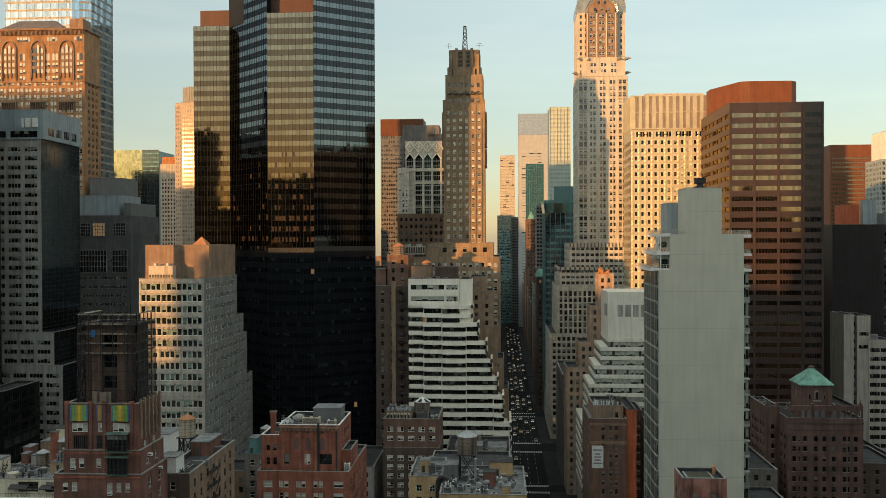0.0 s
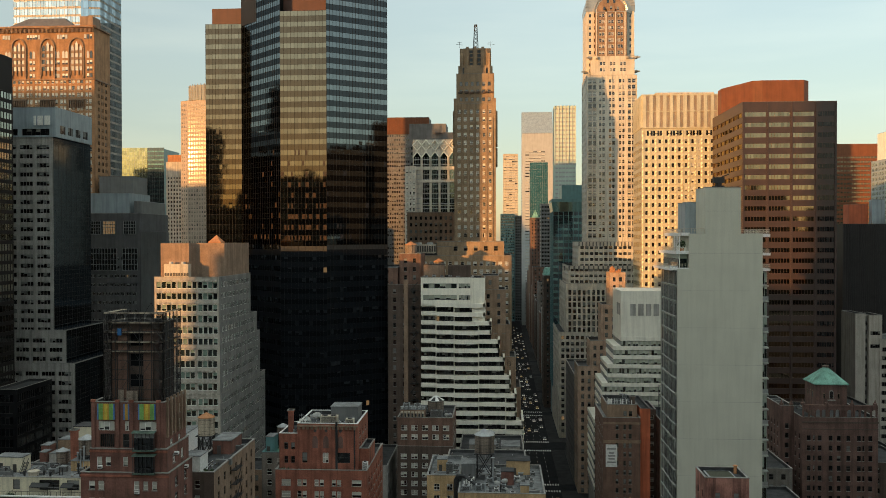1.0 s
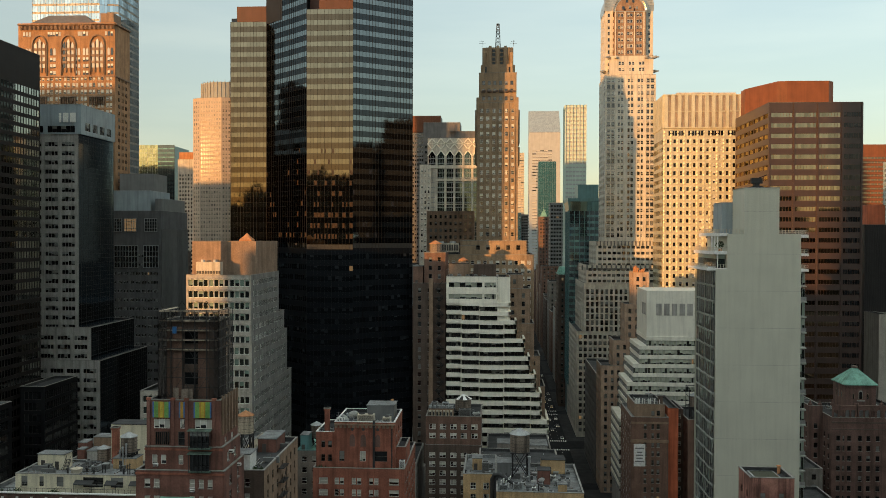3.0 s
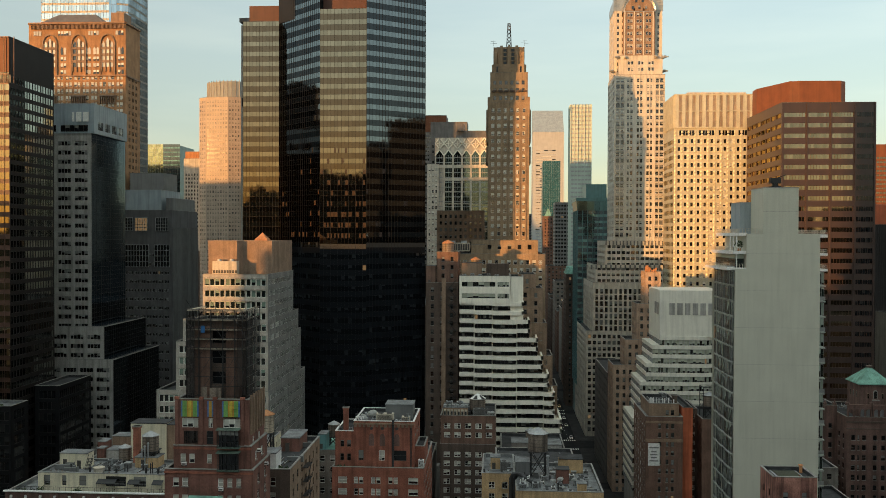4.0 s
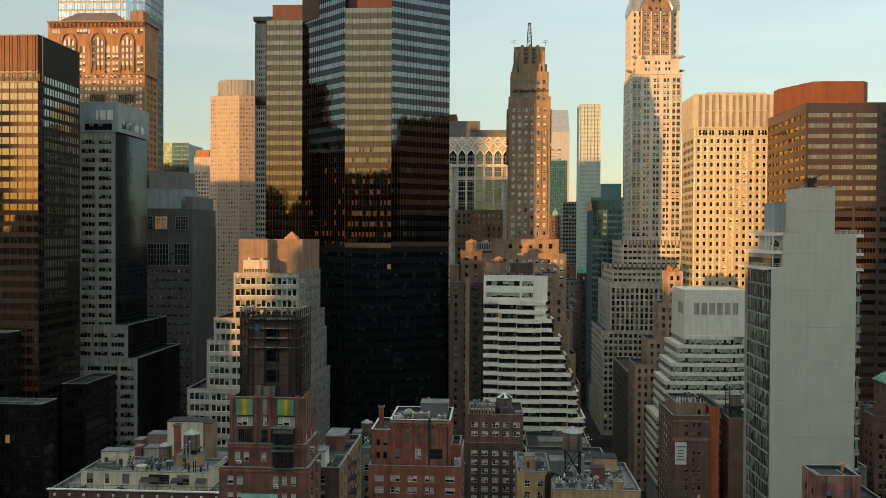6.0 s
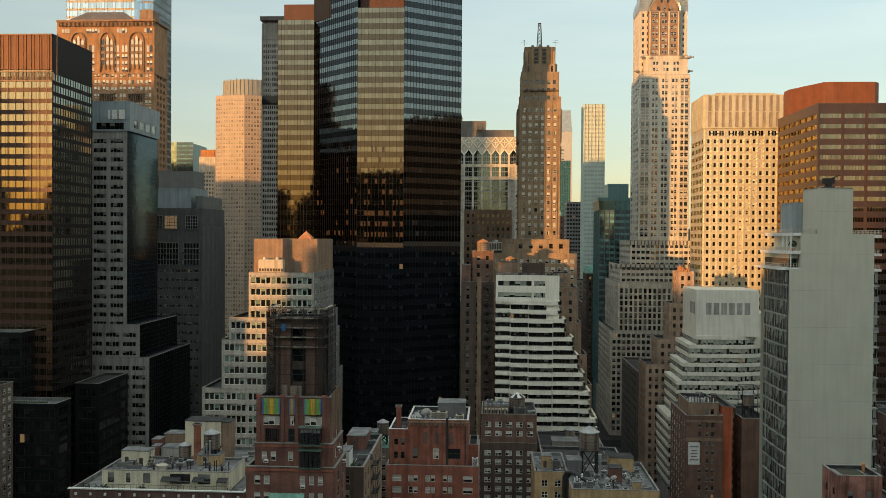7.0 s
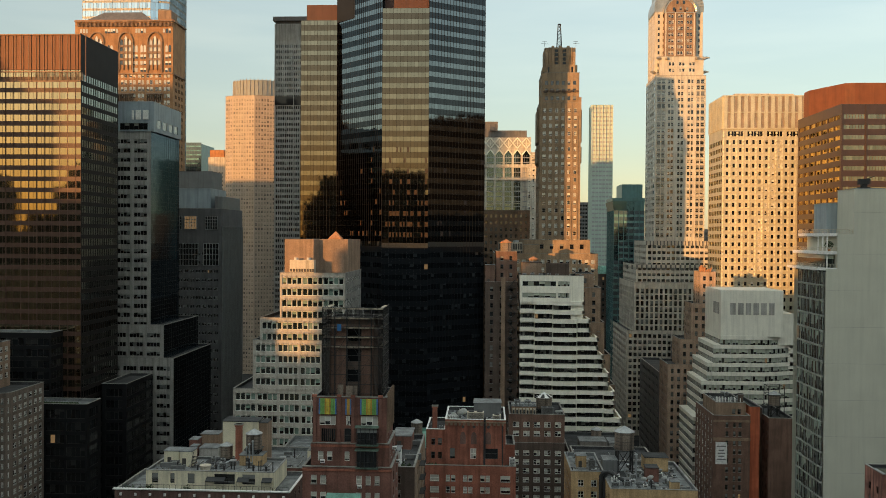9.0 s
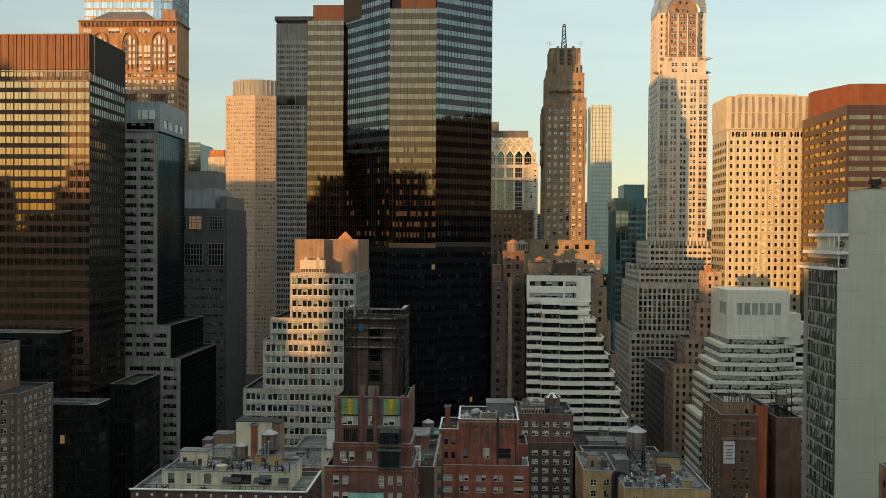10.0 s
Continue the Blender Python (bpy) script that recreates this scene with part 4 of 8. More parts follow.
for x0, z0, z1 in ((-139.8, 20, 61.3), (-133.0, 60.6, 78.0), (-130.6, 78.2, 85.6), (-123.8, 85.8, 101.0)):
    z = z1 - 0.8
    while z > z0:
        n = int((-101.5 - x0) / 1.65)
        for i in range(n):
            x = x0 + 0.5 + i * (-102.0 - x0) / n
            g.box(x, x + 0.22, 288.1, 288.6, z - 0.55, z - 0.05)
            g.face([(x + 0.25, 288.45, z - 0.15), (x + 1.4, 288.45, z - 0.15), (x + 0.85, 288.1, z - 0.85)])
        z -= 3.85
part("spandrel_folds", g, M["pale_concrete"], b)
g = Geo()
g.prism([(-123.2, 293.0), (-113, 292.2), (-111.8, 295.5), (-101.6, 295.5), (-101.6, 325), (-123.2, 325)], 100, 112.5)
part("penthouse", g, M["tan_brick"], b, "sunlit buff brick penthouse")
g = Geo()
g.ring(-107.5, 305, [(112.5, 3.2), (112.9, 3.2), (115.3, 0.1)], 4, phase=0.5)
part("penthouse_roof", g, M["terracotta"], b)
b2_ = thing("cooling_unit", (-116.5, 290.8, 100.1), "large beige rooftop cooling unit with two fans on a steel frame", "cooling unit")
g = Geo()
g.box(-120.6, -112.2, 289.3, 292.2, 101.0, 105.4)
part("casing", g, M["beige_metal"], b2_)
g = Geo()
for i in range(9):
    g.box(-120.4 + i * 0.95, -119.7 + i * 0.95, 289.2, 289.35, 101.4, 102.4)
part("louvres", g, M["frame_dark"], b2_)
for x in (-118.6, -114.3):
    g = Geo()
    g.ring(x, 290.7, [(105.4, 0.75), (106.2, 0.7)], 14)
    part("fan", g, M["zinc"], b2_)
g = Geo()
for x in (-120.4, -116.4, -112.4):
    for y in (289.5, 292.0):
        g.box(x - 0.1, x + 0.1, y - 0.1, y + 0.1, 100.0, 101.0)
part("stand", g, M["iron"], b2_)

# ---- brick apartment tower wrapped in scaffold ----
b = house("brick_apartment_tower", (-81, 180), "red brick apartment tower with rainbow glass panels under its parapet", cat="apartment house")
S_SG = spec(5, 3.2, 1.5, 1.9, 0.9, "pair", m=1.5, sills=True)
tier(b, rect(-90.2, -72.2, 168.2, 181.5), 0, 67.3, "red_brick", [spec(5, 3.4, 1.25, 1.75, 0.9, "sash_pale", cols=[(1.7, 1.2), (3.6, 1.2), (10.9, 1.1), (12.8, 1.0), (14.6, 1.0)], top=0.9, sills=True), S_SG, None, S_SG], limit=70)
tier(b, rect(-88.6, -72.8, 168.9, 181), 66.5, 71.9, "red_brick", [spec(5, 3.2, 1.2, 1.9, 0.7, "sash_pale", cols=[(1.4, 1.1), (3.2, 1.1), (6.8, 1.0)], top=1.0, rows=1), S_SG, None, S_SG], limit=10)
tier(b, rect(-88.2, -73.4, 169.3, 181), 71, 81.2, "red_brick", [spec(5, 4.9, 1, 1.9, 0.5, "triple", cols=[(1.2, 3.3), (6.6, 1.1), (9.6, 3.5)], top=1.3, rows=1), S_SG, None, S_SG], limit=16)
for k, (x0, n) in enumerate(((-87.1, 12), (-81.7, 4), (-78.7, 12))):
    for i in range(n):
        x = x0 + i * 0.30
        for j in range(4):
            g = Geo()
            g.box(x, x + 0.27, 168.95, 169.12, 77.75 + j * 0.8, 78.52 + j * 0.8)
            mid = abs(i - (n - 1) / 2) / max(1, (n - 1) / 2)
            ckey = "rainbow_" + ("yellow" if mid < 0.2 else "amber" if mid < 0.4 else "green" if mid < 0.75 else "blue" if mid > 0.9 else "green")
            if ckey not in M:
                M[ckey] = surface(ckey, {"rainbow_yellow": (0.75, 0.58, 0.10), "rainbow_amber": (0.62, 0.36, 0.07), "rainbow_green": (0.22, 0.45, 0.14), "rainbow_blue": (0.10, 0.22, 0.48)}[ckey], 0.35, 0.2, 0.1, 0.1)
            part("glass_tile", g, M[ckey], b)
for x in (-88.0, -83.0, -80.2, -74.6):
    g = Geo()
    g.box(x - 0.35, x + 0.35, 169.02, 169.35, 66.6, 81.1)
    part("pilaster", g, M["red_brick"], b)
    g = Geo()
    g.box(x - 0.45, x + 0.45, 168.98, 169.45, 81.2, 81.7)
    part("merlon", g, M["orange_brick"], b)
for x, w in ((-86.6, 2.9), (-81.9, 1.4)):
    ob = part("window", window_mesh(w, 2.7, "dark7" if w > 2 else "sash_dark"), None, b)
    ob.matrix_parent_inverse = Matrix.Translation(-b.location)
    ob.matrix_basis = Matrix.Translation((x, 169.22, 72.2))
for i in range(6):
    g = Geo()
    g.box(-73.4, -73.0, 170.2 + i * 1.9, 170.7 + i * 1.9, 74.0, 82.0)
    part("side_pier", g, M["tan_brick"], b)
g = Geo()
g.box(-88.7, -72.7, 168.8, 169.0, 71.2, 71.6)
g.box(-90.3, -72.1, 168.05, 168.25, 66.5, 66.9)
part("string_course", g, M["orange_brick"], b)
tier(b, rect(-85.6, -75.6, 172.9, 180), 80.5, 97.0, "dark_brick", [spec(4.5, 4.2, 1.6, 2.6, 0.5, "black", cols=[(3.6, 2.8)]), None, None, None], limit=6)
for x0, x1 in ((-85.6, -82.2), (-79.0, -75.6)):
    g = Geo()
    g.box(x0, x1, 172.5, 173.0, 80.6, 95.5)
    part("brick_pier", g, M["brown_brick"], b)
g = Geo()
g.box(-83.6, -82.5, 170.9, 171.1, 80.6, 83.4)
g.box(-81.9, -79.6, 170.9, 171.1, 80.6, 83.2)
part("roof_doors", g, M["wood"], b)
sc = thing("scaffold", (-80.6, 178, 80.6), "steel pipe scaffold with torn dark netting round a tower top", "scaffold")
g, gd, gn, gx = Geo(), Geo(), Geo(), Geo()
xs, ysf = [-86.9, -84.4, -81.9, -79.4, -76.9, -74.4], [171.4, 173.2, 175.0, 177.0, 179.0, 180.8]
for x in xs:
    for y in (171.4, 172.3):
        g.box(x - 0.06, x + 0.06, y - 0.06, y + 0.06, 80.6, 99.0)
for y in ysf:
    for x in (-86.9, -86.0, -75.3, -74.4):
        g.box(x - 0.06, x + 0.06, y - 0.06, y + 0.06, 80.6, 98.8)
for j in range(10):
    z = 81.5 + j * 1.95
    g.box(-87, -74.3, 171.34, 171.46, z, z + 0.1)
    g.box(-87, -86.88, 171.4, 180.8, z, z + 0.1)
    g.box(-74.42, -74.3, 171.4, 180.8, z, z + 0.1)
    if j > 4:
        gd = Geo()
        gd.box(-86.8, -74.5, 171.5, 172.3, z - 0.3, z - 0.05)
        gd.box(-86.8, -86.0, 172.3, 180.7, z - 0.18, z - 0.05)
        gd.box(-75.3, -74.5, 172.3, 180.7, z - 0.18, z - 0.05)
        part("deck", gd, M["wood_pale"], sc)
for i in range(5):
    for j in range(0, 9, 2):
        z = 81.5 + j * 1.95
        a_, b_ = (xs[i], xs[i + 1]) if (i + j) % 2 else (xs[i + 1], xs[i])
        gx.beam((a_, 171.36, z), (b_, 171.36, z + 3.9), 0.07)
rnd = random.Random(5)
for i in range(5):
    y0, y1 = ysf[i], ysf[i + 1]
    for x in (-86.95, -74.35):
        gn.face([(x, y0, 80.6), (x, y1, 80.6), (x, y1, 97.8 - rnd.random()), (x, y0, 97.8 - rnd.random())])
for x0, x1 in ((-86.9, -85.0), (-76.4, -74.4)):
    gn.face([(x0, 171.33, 80.6), (x1, 171.33, 80.6), (x1, 171.33, 97.6), (x0, 171.33, 97.2)])
for i in range(6):
    x = -86.9 + i * 2.1
    gn.face([(x, 171.9, 97.2), (x + 2.0, 171.9, 97.0), (x + 1.7, 172.6, 98.6 + rnd.random() * 0.5), (x + 0.3, 172.4, 98.3 + rnd.random() * 0.6)])
part("pipe_rest", g, M["iron"], sc, kind="stuff")
part("brace_rest", gx, M["iron"], sc, kind="stuff")
part("netting", gn, M["netting"], sc, "dark torn debris netting")
g = Geo()
g.box(-83.8, -83.0, 171.1, 171.3, 94.4, 95.8)
part("tarpaulin", g, plain("blue_tarpaulin", (0.02, 0.12, 0.30), 0.5), sc, "small blue tarpaulin")

# ---- white banded apartment block that steps down to the avenue ----
b = house("banded_apartment_block", (-20, 375), "white banded apartment block with dark strip windows and stepped terraces", cat="apartment house")
WB = [(97.8, 87.0, -18.4), (87.0, 79.4, -12.6), (79.4, 71.8, -10.0), (71.8, 64.4, -6.6), (64.4, 57.0, -4.5), (57.0, 49.5, -1.9), (49.5, 38.3, 0.4), (38.3, 0.0, 3.4)]
for i, (z1, z0, x1) in enumerate(WB):
    o = 0.02 * i
    g = Geo()
    g.prism(rect(-39.0, x1 - 1.6, 363.0 - o, 385), z0 - 0.4, z1 - 1.1)
    part("wall", g, M["white_brick"], b)
    if i == 0:
        continue
    nfl = max(1, round((z1 - z0) / 3.75))
    fh = (z1 - z0) / nfl
    xs_ = [-39.4, -33.2, -25.6, -15.4, -4.2, x1]
    xs_ = [x for x in xs_ if x < x1 - 3] + [x1]
    for j in range(nfl):
        z = z1 - (j + 1) * fh
        if z < 14:
            break
        for k in range(len(xs_) - 1):
            o2 = (0.0, 0.55, 0.15, 0.7, 0.3, 0.8)[k % 6]
            dz = (0.30, 0.0, -0.30, 0.05, -0.25, -0.1)[k % 6]
            a_, c_ = xs_[k], xs_[k + 1]
            g = Geo()
            g.box(a_ + 0.02, c_ - 0.02, 361.3 - o2, 362.2 - o2, z + fh - 1.5 + dz, z + fh + 0.2 + dz)
            g.box(a_ + 0.02, c_ - 0.02, 362.0 - o2, 363.6, z + fh - 0.35, z + fh - 0.05)
            if k == len(xs_) - 2:
                g.box(c_ - 0.85, c_ - 0.02, 361.3 - o2, 384, z + fh - 1.55, z + fh + 0.25)
            part("balcony_band", g, M["white_brick"], b)
            ob = part("window", window_mesh(c_ - a_ - 0.5, fh - 1.8, "strip6" if c_ - a_ > 6 else "strip4"), None, b)
            ob.matrix_parent_inverse = Matrix.Translation(-b.location)
            ob.matrix_basis = Matrix.Translation((a_ + 0.25, 362.5, z + 0.15))
        wins = []
        g = Geo()
        facade(g, (x1 - 1.55, 363.5), (x1 - 1.55, 384), z, z + fh, spec(5, 3.7, 4.2, 1.9, 0.2, "strip4", top=0.05, m=0.4, rows=1), wins)
        part("side_wall", g, M["white_brick"], b)
        set_windows(wins, b, 0)
tier(b, rect(-39.4, -18.2, 361.0, 384), 86.5, 97.8, "white_brick", [spec(5, 4.85, 1, 2.0, 1.0, "strip_mix", cols=[(1.0, 14.0), (15.9, 4.7)], top=0.65, rows=2), None, None, None], limit=6)
tier(b, rect(-18.1, -12.8, 362.2, 382), 79, 97.6, "white_brick", [None] * 4)
g = Geo()
g.box(-28.2, -18.8, 363.5, 370, 97.4, 102.8)
for i in range(10):
    g.box(-28.2 + i * 1.02, -28.0 + i * 1.02, 363.3, 363.6, 98, 102.6)
part("plant_room", g, M["dark_brick"], b)

# ---- brown brick neighbours ----
b = house("brick_loft_building", (-46, 385), "dark brown brick loft building with fire escapes and setbacks")
S_BR = spec(4.2, 3.6, 1.3, 1.9, 0.9, "sash_dark", m=0.7, sills=True)
tier(b, rect(-54.0, -40.2, 368, 394), 0, 94.5, "dark_brick", [S_BR] * 4, limit=60)
tier(b, rect(-49.5, -40.4, 371, 394), 93.5, 107.5, "brown_brick", [S_BR] * 4, limit=10)
fe = thing("fire_escape", (-41.5, 367.4, 20), "black iron fire escape zigzagging down a brown brick front", "fire escape")
for j in range(20):
    z = 92.0 - j * 3.6
    g = Geo()
    g.box(-44.6, -40.8, 366.7, 367.9, z, z + 0.12)
    for i in range(8):
        g.box(-44.6 + i * 0.53, -44.54 + i * 0.53, 366.7, 366.76, z, z + 1.0)
    g.box(-44.6, -40.8, 366.7, 366.76, z + 0.95, z + 1.03)
    part("landing", g, M["iron"], fe)
    g = Geo()
    g.beam((-44.3 + 3.2 * (j % 2), 367.3, z), (-41.1 - 3.2 * (j % 2), 367.3, z + 3.6), 0.3)
    part("flight", g, M["iron"], fe)
g = Geo()
g.box(-47.2, -45.4, 366.6, 368.1, 0, 96.5)
part("pilaster", g, M["tan_brick"], b, "buff brick pilaster")
b = house("brick_loft_building", (-8, 385), "brown brick loft building stepping down towards the avenue")
for x1, z0, z1 in ((-7.0, 0, 98.0), (-4.0, 0, 92.0), (-2.3, 0, 77.0), (0.3, 0, 63.0), (2.4, 0, 50.0)):
    tier(b, rect(-14.5, x1, 375 - x1 * 0.08, 394), z0, z1, "tan_brick", [S_BR, S_BR, None, None], limit=18)

# ---- tall buff-brown tower with buttressed crown ----
b = house("buttressed_skyscraper", (-20, 433), "buff-brown brick skyscraper with buttressed crown and lattice mast")
S_CH = spec(2.95, 3.72, 1.65, 1.95, 0.9, ("sash_pale", "pair_pale", "sash_pale", "sash"), m=0.9, top=2.0)
tier(b, rect(-50, -1.0, 409.5, 462), 0, 106, "buttress_brick", [S_CH, S_CH, None, S_CH], limit=40)
tier(b, rect(-36, -4.5, 412.0, 455), 105, 112.5, "buttress_brick", [spec(5, 4, 1.8, 2.2, 0.9, "sash_dark", m=1.5)] * 4, limit=8)
tier(b, rect(-28.4, -8.5, 420.2, 446), 105, 179.0, "buttress_brick", [S_CH, S_CH, None, S_CH], limit=140)
tier(b, rect(-27.4, -9.3, 421.0, 445), 178, 193.5, "buttress_brick", [spec(2.9, 3.72, 1.4, 1.9, 0.9, "sash_dark", m=0.9, top=3.0)] * 4, limit=24)
g = Geo()
g.prism([(-26.6, 424), (-24.6, 422.2), (-12.0, 422.2), (-10.0, 424), (-10.0, 442), (-12.0, 443.6), (-24.6, 443.6), (-26.6, 442)], 192.5, 197.8)
g.prism([(-25.4, 424.4), (-23.8, 423.2), (-12.8, 423.2), (-11.2, 424.4), (-11.2, 441.6), (-12.8, 442.6), (-23.8, 442.6), (-25.4, 441.6)], 197.5, 206.2)
part("crown_core", g, M["buttress_brick"], b)
for x in (-20.3, -16.5):
    g = Geo()
    g.box(x - 0.75, x + 0.75, 423.05, 423.3, 193.5, 205.2)
    part("crown_slot", g, M["win_black"], b)
    g = Geo()
    for k in range(5):
        g.box(x - 0.75, x + 0.75, 422.95, 423.2, 195.0 + k * 2.1, 195.5 + k * 2.1)
    part("slot_bars", g, M["buttress_brick"], b)
for x in (-24.2, -12.6):
    g = Geo()
    g.box(x - 0.5, x + 0.5, 422.0, 422.3, 193.6, 196.6)
    part("crown_slot", g, M["win_black"], b)
for x, z1 in ((-25.6, 203.8), (-22.7, 206.8), (-19.0, 206.8), (-15.3, 206.8), (-12.4, 203.8)):
    for y0 in (422.4, 442.2):
        g = Geo()
        g.box(x, x + 1.3, y0, y0 + 1.2, 192.5, z1)
        g.box(x + 0.15, x + 1.15, y0 - 0.5, y0 + 1.7, 192.5, z1 - 4.5)
        part("buttress", g, M["buttress_brick"], b)
for i in range(5):
    for x0 in (-25.9, -12.0):
        g = Geo()
        g.box(x0, x0 + 1.2, 425.5 + i * 3.4, 427.0 + i * 3.4, 192.5, 206.6)
        part("buttress", g, M["buttress_brick"], b)
for x0 in (-29.3, -8.6):
    for z0, z1 in ((150, 158), (160, 176)):
        g = Geo()
        g.box(x0, x0 + 1.0, 424, 440, z0, z1)
        part("shoulder", g, M["buttress_brick"], b)
for i in range(6):
    g = Geo()
    g.beam((-26.5 + i * 2.95, 420.6, 184.2 + 0.5 * (i % 2)), (-24.2 + i * 2.95, 420.6, 184.9 - 0.5 * (i % 2)), 0.8)
    part("frieze_relief", g, M["dark_brick"], b)
g = Geo()
for x0, x1 in ((-28.4, -26.9), (-10.0, -8.5)):
    g.box(x0 - 0.2, x1 + 0.2, 419.9, 421.5, 172, 181.5)
part("corner_buttress", g, M["buttress_brick"], b)
for i in range(7):
    x = -28.4 + i * 2.95 + 0.2
    g = Geo()
    g.box(x, x + 0.75, 419.75, 420.3, 112, 178.8)
    part("pier", g, M["buttress_brick"], b)
mast = thing("lattice_mast", (-18.3, 432, 206), "steel lattice radio mast on the tower roof", "mast")
g = Geo()
for sx, sy in ((-1, -1), (1, -1), (1, 1), (-1, 1)):
    g.beam((-18.3 + sx * 1.3, 432 + sy * 1.3, 206), (-18.3 + sx * 0.6, 432 + sy * 0.6, 219.5), 0.22)
for j in range(7):
    z0, z1 = 206 + j * 1.9, 206 + (j + 1) * 1.9
    r0, r1 = 1.3 - 0.1 * j, 1.2 - 0.1 * j
    for s in (-1, 1):
        g.beam((-18.3 - r0, 432 + s * r0, z0), (-18.3 + r1, 432 + s * r1, z1), 0.14)
        g.beam((-18.3 + r0, 432 + s * r0, z0), (-18.3 - r1, 432 + s * r1, z1), 0.14)
        g.beam((-18.3 + s * r0, 432 - r0, z0), (-18.3 + s * r1, 432 + r1, z1), 0.14)
g.box(-19.0, -17.6, 431.3, 432.7, 219.4, 219.7)
part("lattice", g, M["iron"], mast)
for x in (-26, -10.8):
    g = Geo()
    g.beam((x, 424, 206.8), (x, 424, 209.6), 0.12)
    g.beam((x - 1.6, 424, 208.4), (x + 1.8, 424, 208.1), 0.12)
    g.beam((x - 1.2, 424, 209.2), (x + 1.0, 424, 209.3), 0.1)
    part("antenna", g, M["iron"], mast)

# ---- behind it, towards the north-west ----
b = house("office_slab", (-85, 775), "dark gridded office slab with a rust-red ribbed top")
S_GRID = spec(2.0, 3.8, 1.3, 1.9, 0.9, "sash_dark", m=0.5, top=14)
tier(b, rect(-106, -68.5, 762, 790), 0, 220.5, "dark_concrete", [S_GRID, None, None, None], cope="coping_dark")
g = Geo()
for i in range(26):
    g.box(-106 + i * 1.48, -105.3 + i * 1.48, 761.3, 762.2, 206, 220)
g.box(-106, -68.5, 761.7, 762.1, 206, 220.2)
part("top_ribs", g, M["red_metal"], b, "rust-red ribbed metal top")
b = house("office_block", (-60, 655), "grey concrete office block with a blank top")
tier(b, rect(-73, -46, 640, 665), 0, 198.5, "dark_concrete", [spec(2.4, 3.8, 1.5, 1.9, style="sash_dark", top=16)] * 4)
b = house("office_block", (-45, 622), "pale stone and teal glass block with a diamond-patterned frieze, part sunlit")
tier(b, rect(-67.0, -23.3, 605, 640), 0, 183.0, "limestone", [spec(6.24, 8, 4.0, 7, style="clear", cols=[(0.8, 0.5)], rows=1, top=40)] + [None] * 3, limit=0)
S_WING = spec(2.6, 3.75, 1.3, 2.1, 0.9, "sash_pale", m=0.5, top=2.0)
tier(b, rect(-72.5, -64.5, 603.6, 640), 0, 164.5, "limestone", [S_WING, None, None, S_WING], limit=20)
tier(b, rect(-26.0, -19.5, 603.6, 640), 0, 164.5, "limestone", [S_WING, S_WING, None, None], limit=20)
g = Geo()
g.box(-67.3, -23.0, 603.9, 605.1, 162.0, 164.2)
g.box(-64.4, -26.1, 603.9, 605.1, 153.2, 154.6)
part("ledge", g, M["limestone"], b)
for i in range(7):
    x = -45.2 + (i - 3) * 6.24
    g = Geo()
    for s_ in (-1, 1):
        g.beam((x, 604.6, 175.4), (x + s_ * 3.12, 604.6, 179.1), 0.75)
        g.beam((x, 604.6, 182.8), (x + s_ * 3.12, 604.6, 179.1), 0.75)
        g.beam((x, 604.5, 174.6), (x + s_ * 3.12, 604.5, 170.6), 0.8)
    g.box(x - 0.22, x + 0.22, 604.4, 605, 177.2, 181)
    g.box(x - 1.9, x + 1.9, 604.4, 605, 178.9, 179.3)
    part("diamond", g, M["white_brick"], b)
    g = Geo()
    g.face([(x - 2.3, 604.8, 164.2), (x + 2.3, 604.8, 164.2), (x + 2.3, 604.8, 170.9), (x, 604.8, 174.0), (x - 2.3, 604.8, 170.9)])
    part("gabled_window", g, M["bay_glass"], b)
    for z0, z1 in ((155.0, 161.8), (146.0, 153.0), (137.5, 145.2), (129, 136.7), (120, 128.2), (111, 119.2)):
        if 0 < i < 6:
            g = Geo()
            g.box(x - 2.3, x + 2.3, 604.75, 604.95, z0, z1)
            part("bay_window", g, M["bay_glass"], b)
    g = Geo()
    for k in range(1, 4):
        g.box(x - 2.3 + k * 1.15 - 0.07, x - 2.3 + k * 1.15 + 0.07, 604.6, 604.85, 111, 171)
    for k in range(18):
        g.box(x - 2.3, x + 2.3, 604.62, 604.85, 111 + k * 3.4, 111.5 + k * 3.4)
    part("glazing_grid", g, M["frame_steel"], b)
    g = Geo()
    g.box(x + 2.45, x + 3.8, 604.2, 605.1, 100, 171)
    part("pier", g, M["limestone"], b)
g = Geo()
g.prism(rect(-53, -26, 610, 636), 182, 188.5)
g.prism(rect(-52, -47, 608, 616), 188, 193)
part("plant_room", g, M["dark_concrete"], b)
b = house("brick_loft_building", (-40, 466), "brown brick loft block with rooftop tanks")
tier(b, rect(-56, -30.5, 463.5, 468.5), 0, 128, "tan_brick", [spec(2.6, 3.6, 1.2, 1.8, style="sash_dark")] * 4, limit=30)

# ---- far up the avenue ----
b = house("wedge_roofed_skyscraper", (43, 1170), "pale aluminium skyscraper with a slanted grey roof")
S_WEDGE = spec(43, 4.0, 30, 1.5, 1.1, "strip_pale", cols=[(4, 26)], top=22, rec=0.1)
tier(b, rect(23, 63.5, 1150, 1190), 0, 252, "far_white", S_WEDGE)
g = Geo()
g.face([(23, 1150, 252), (63.5, 1150, 252), (63.5, 1178, 284), (23, 1178, 284)])
g.face([(63.5, 1150, 252), (63.5, 1190, 252), (63.5, 1190, 284), (63.5, 1178, 284)])
g.face([(23, 1190, 252), (23, 1150, 252), (23, 1178, 284), (23, 1190, 284)])
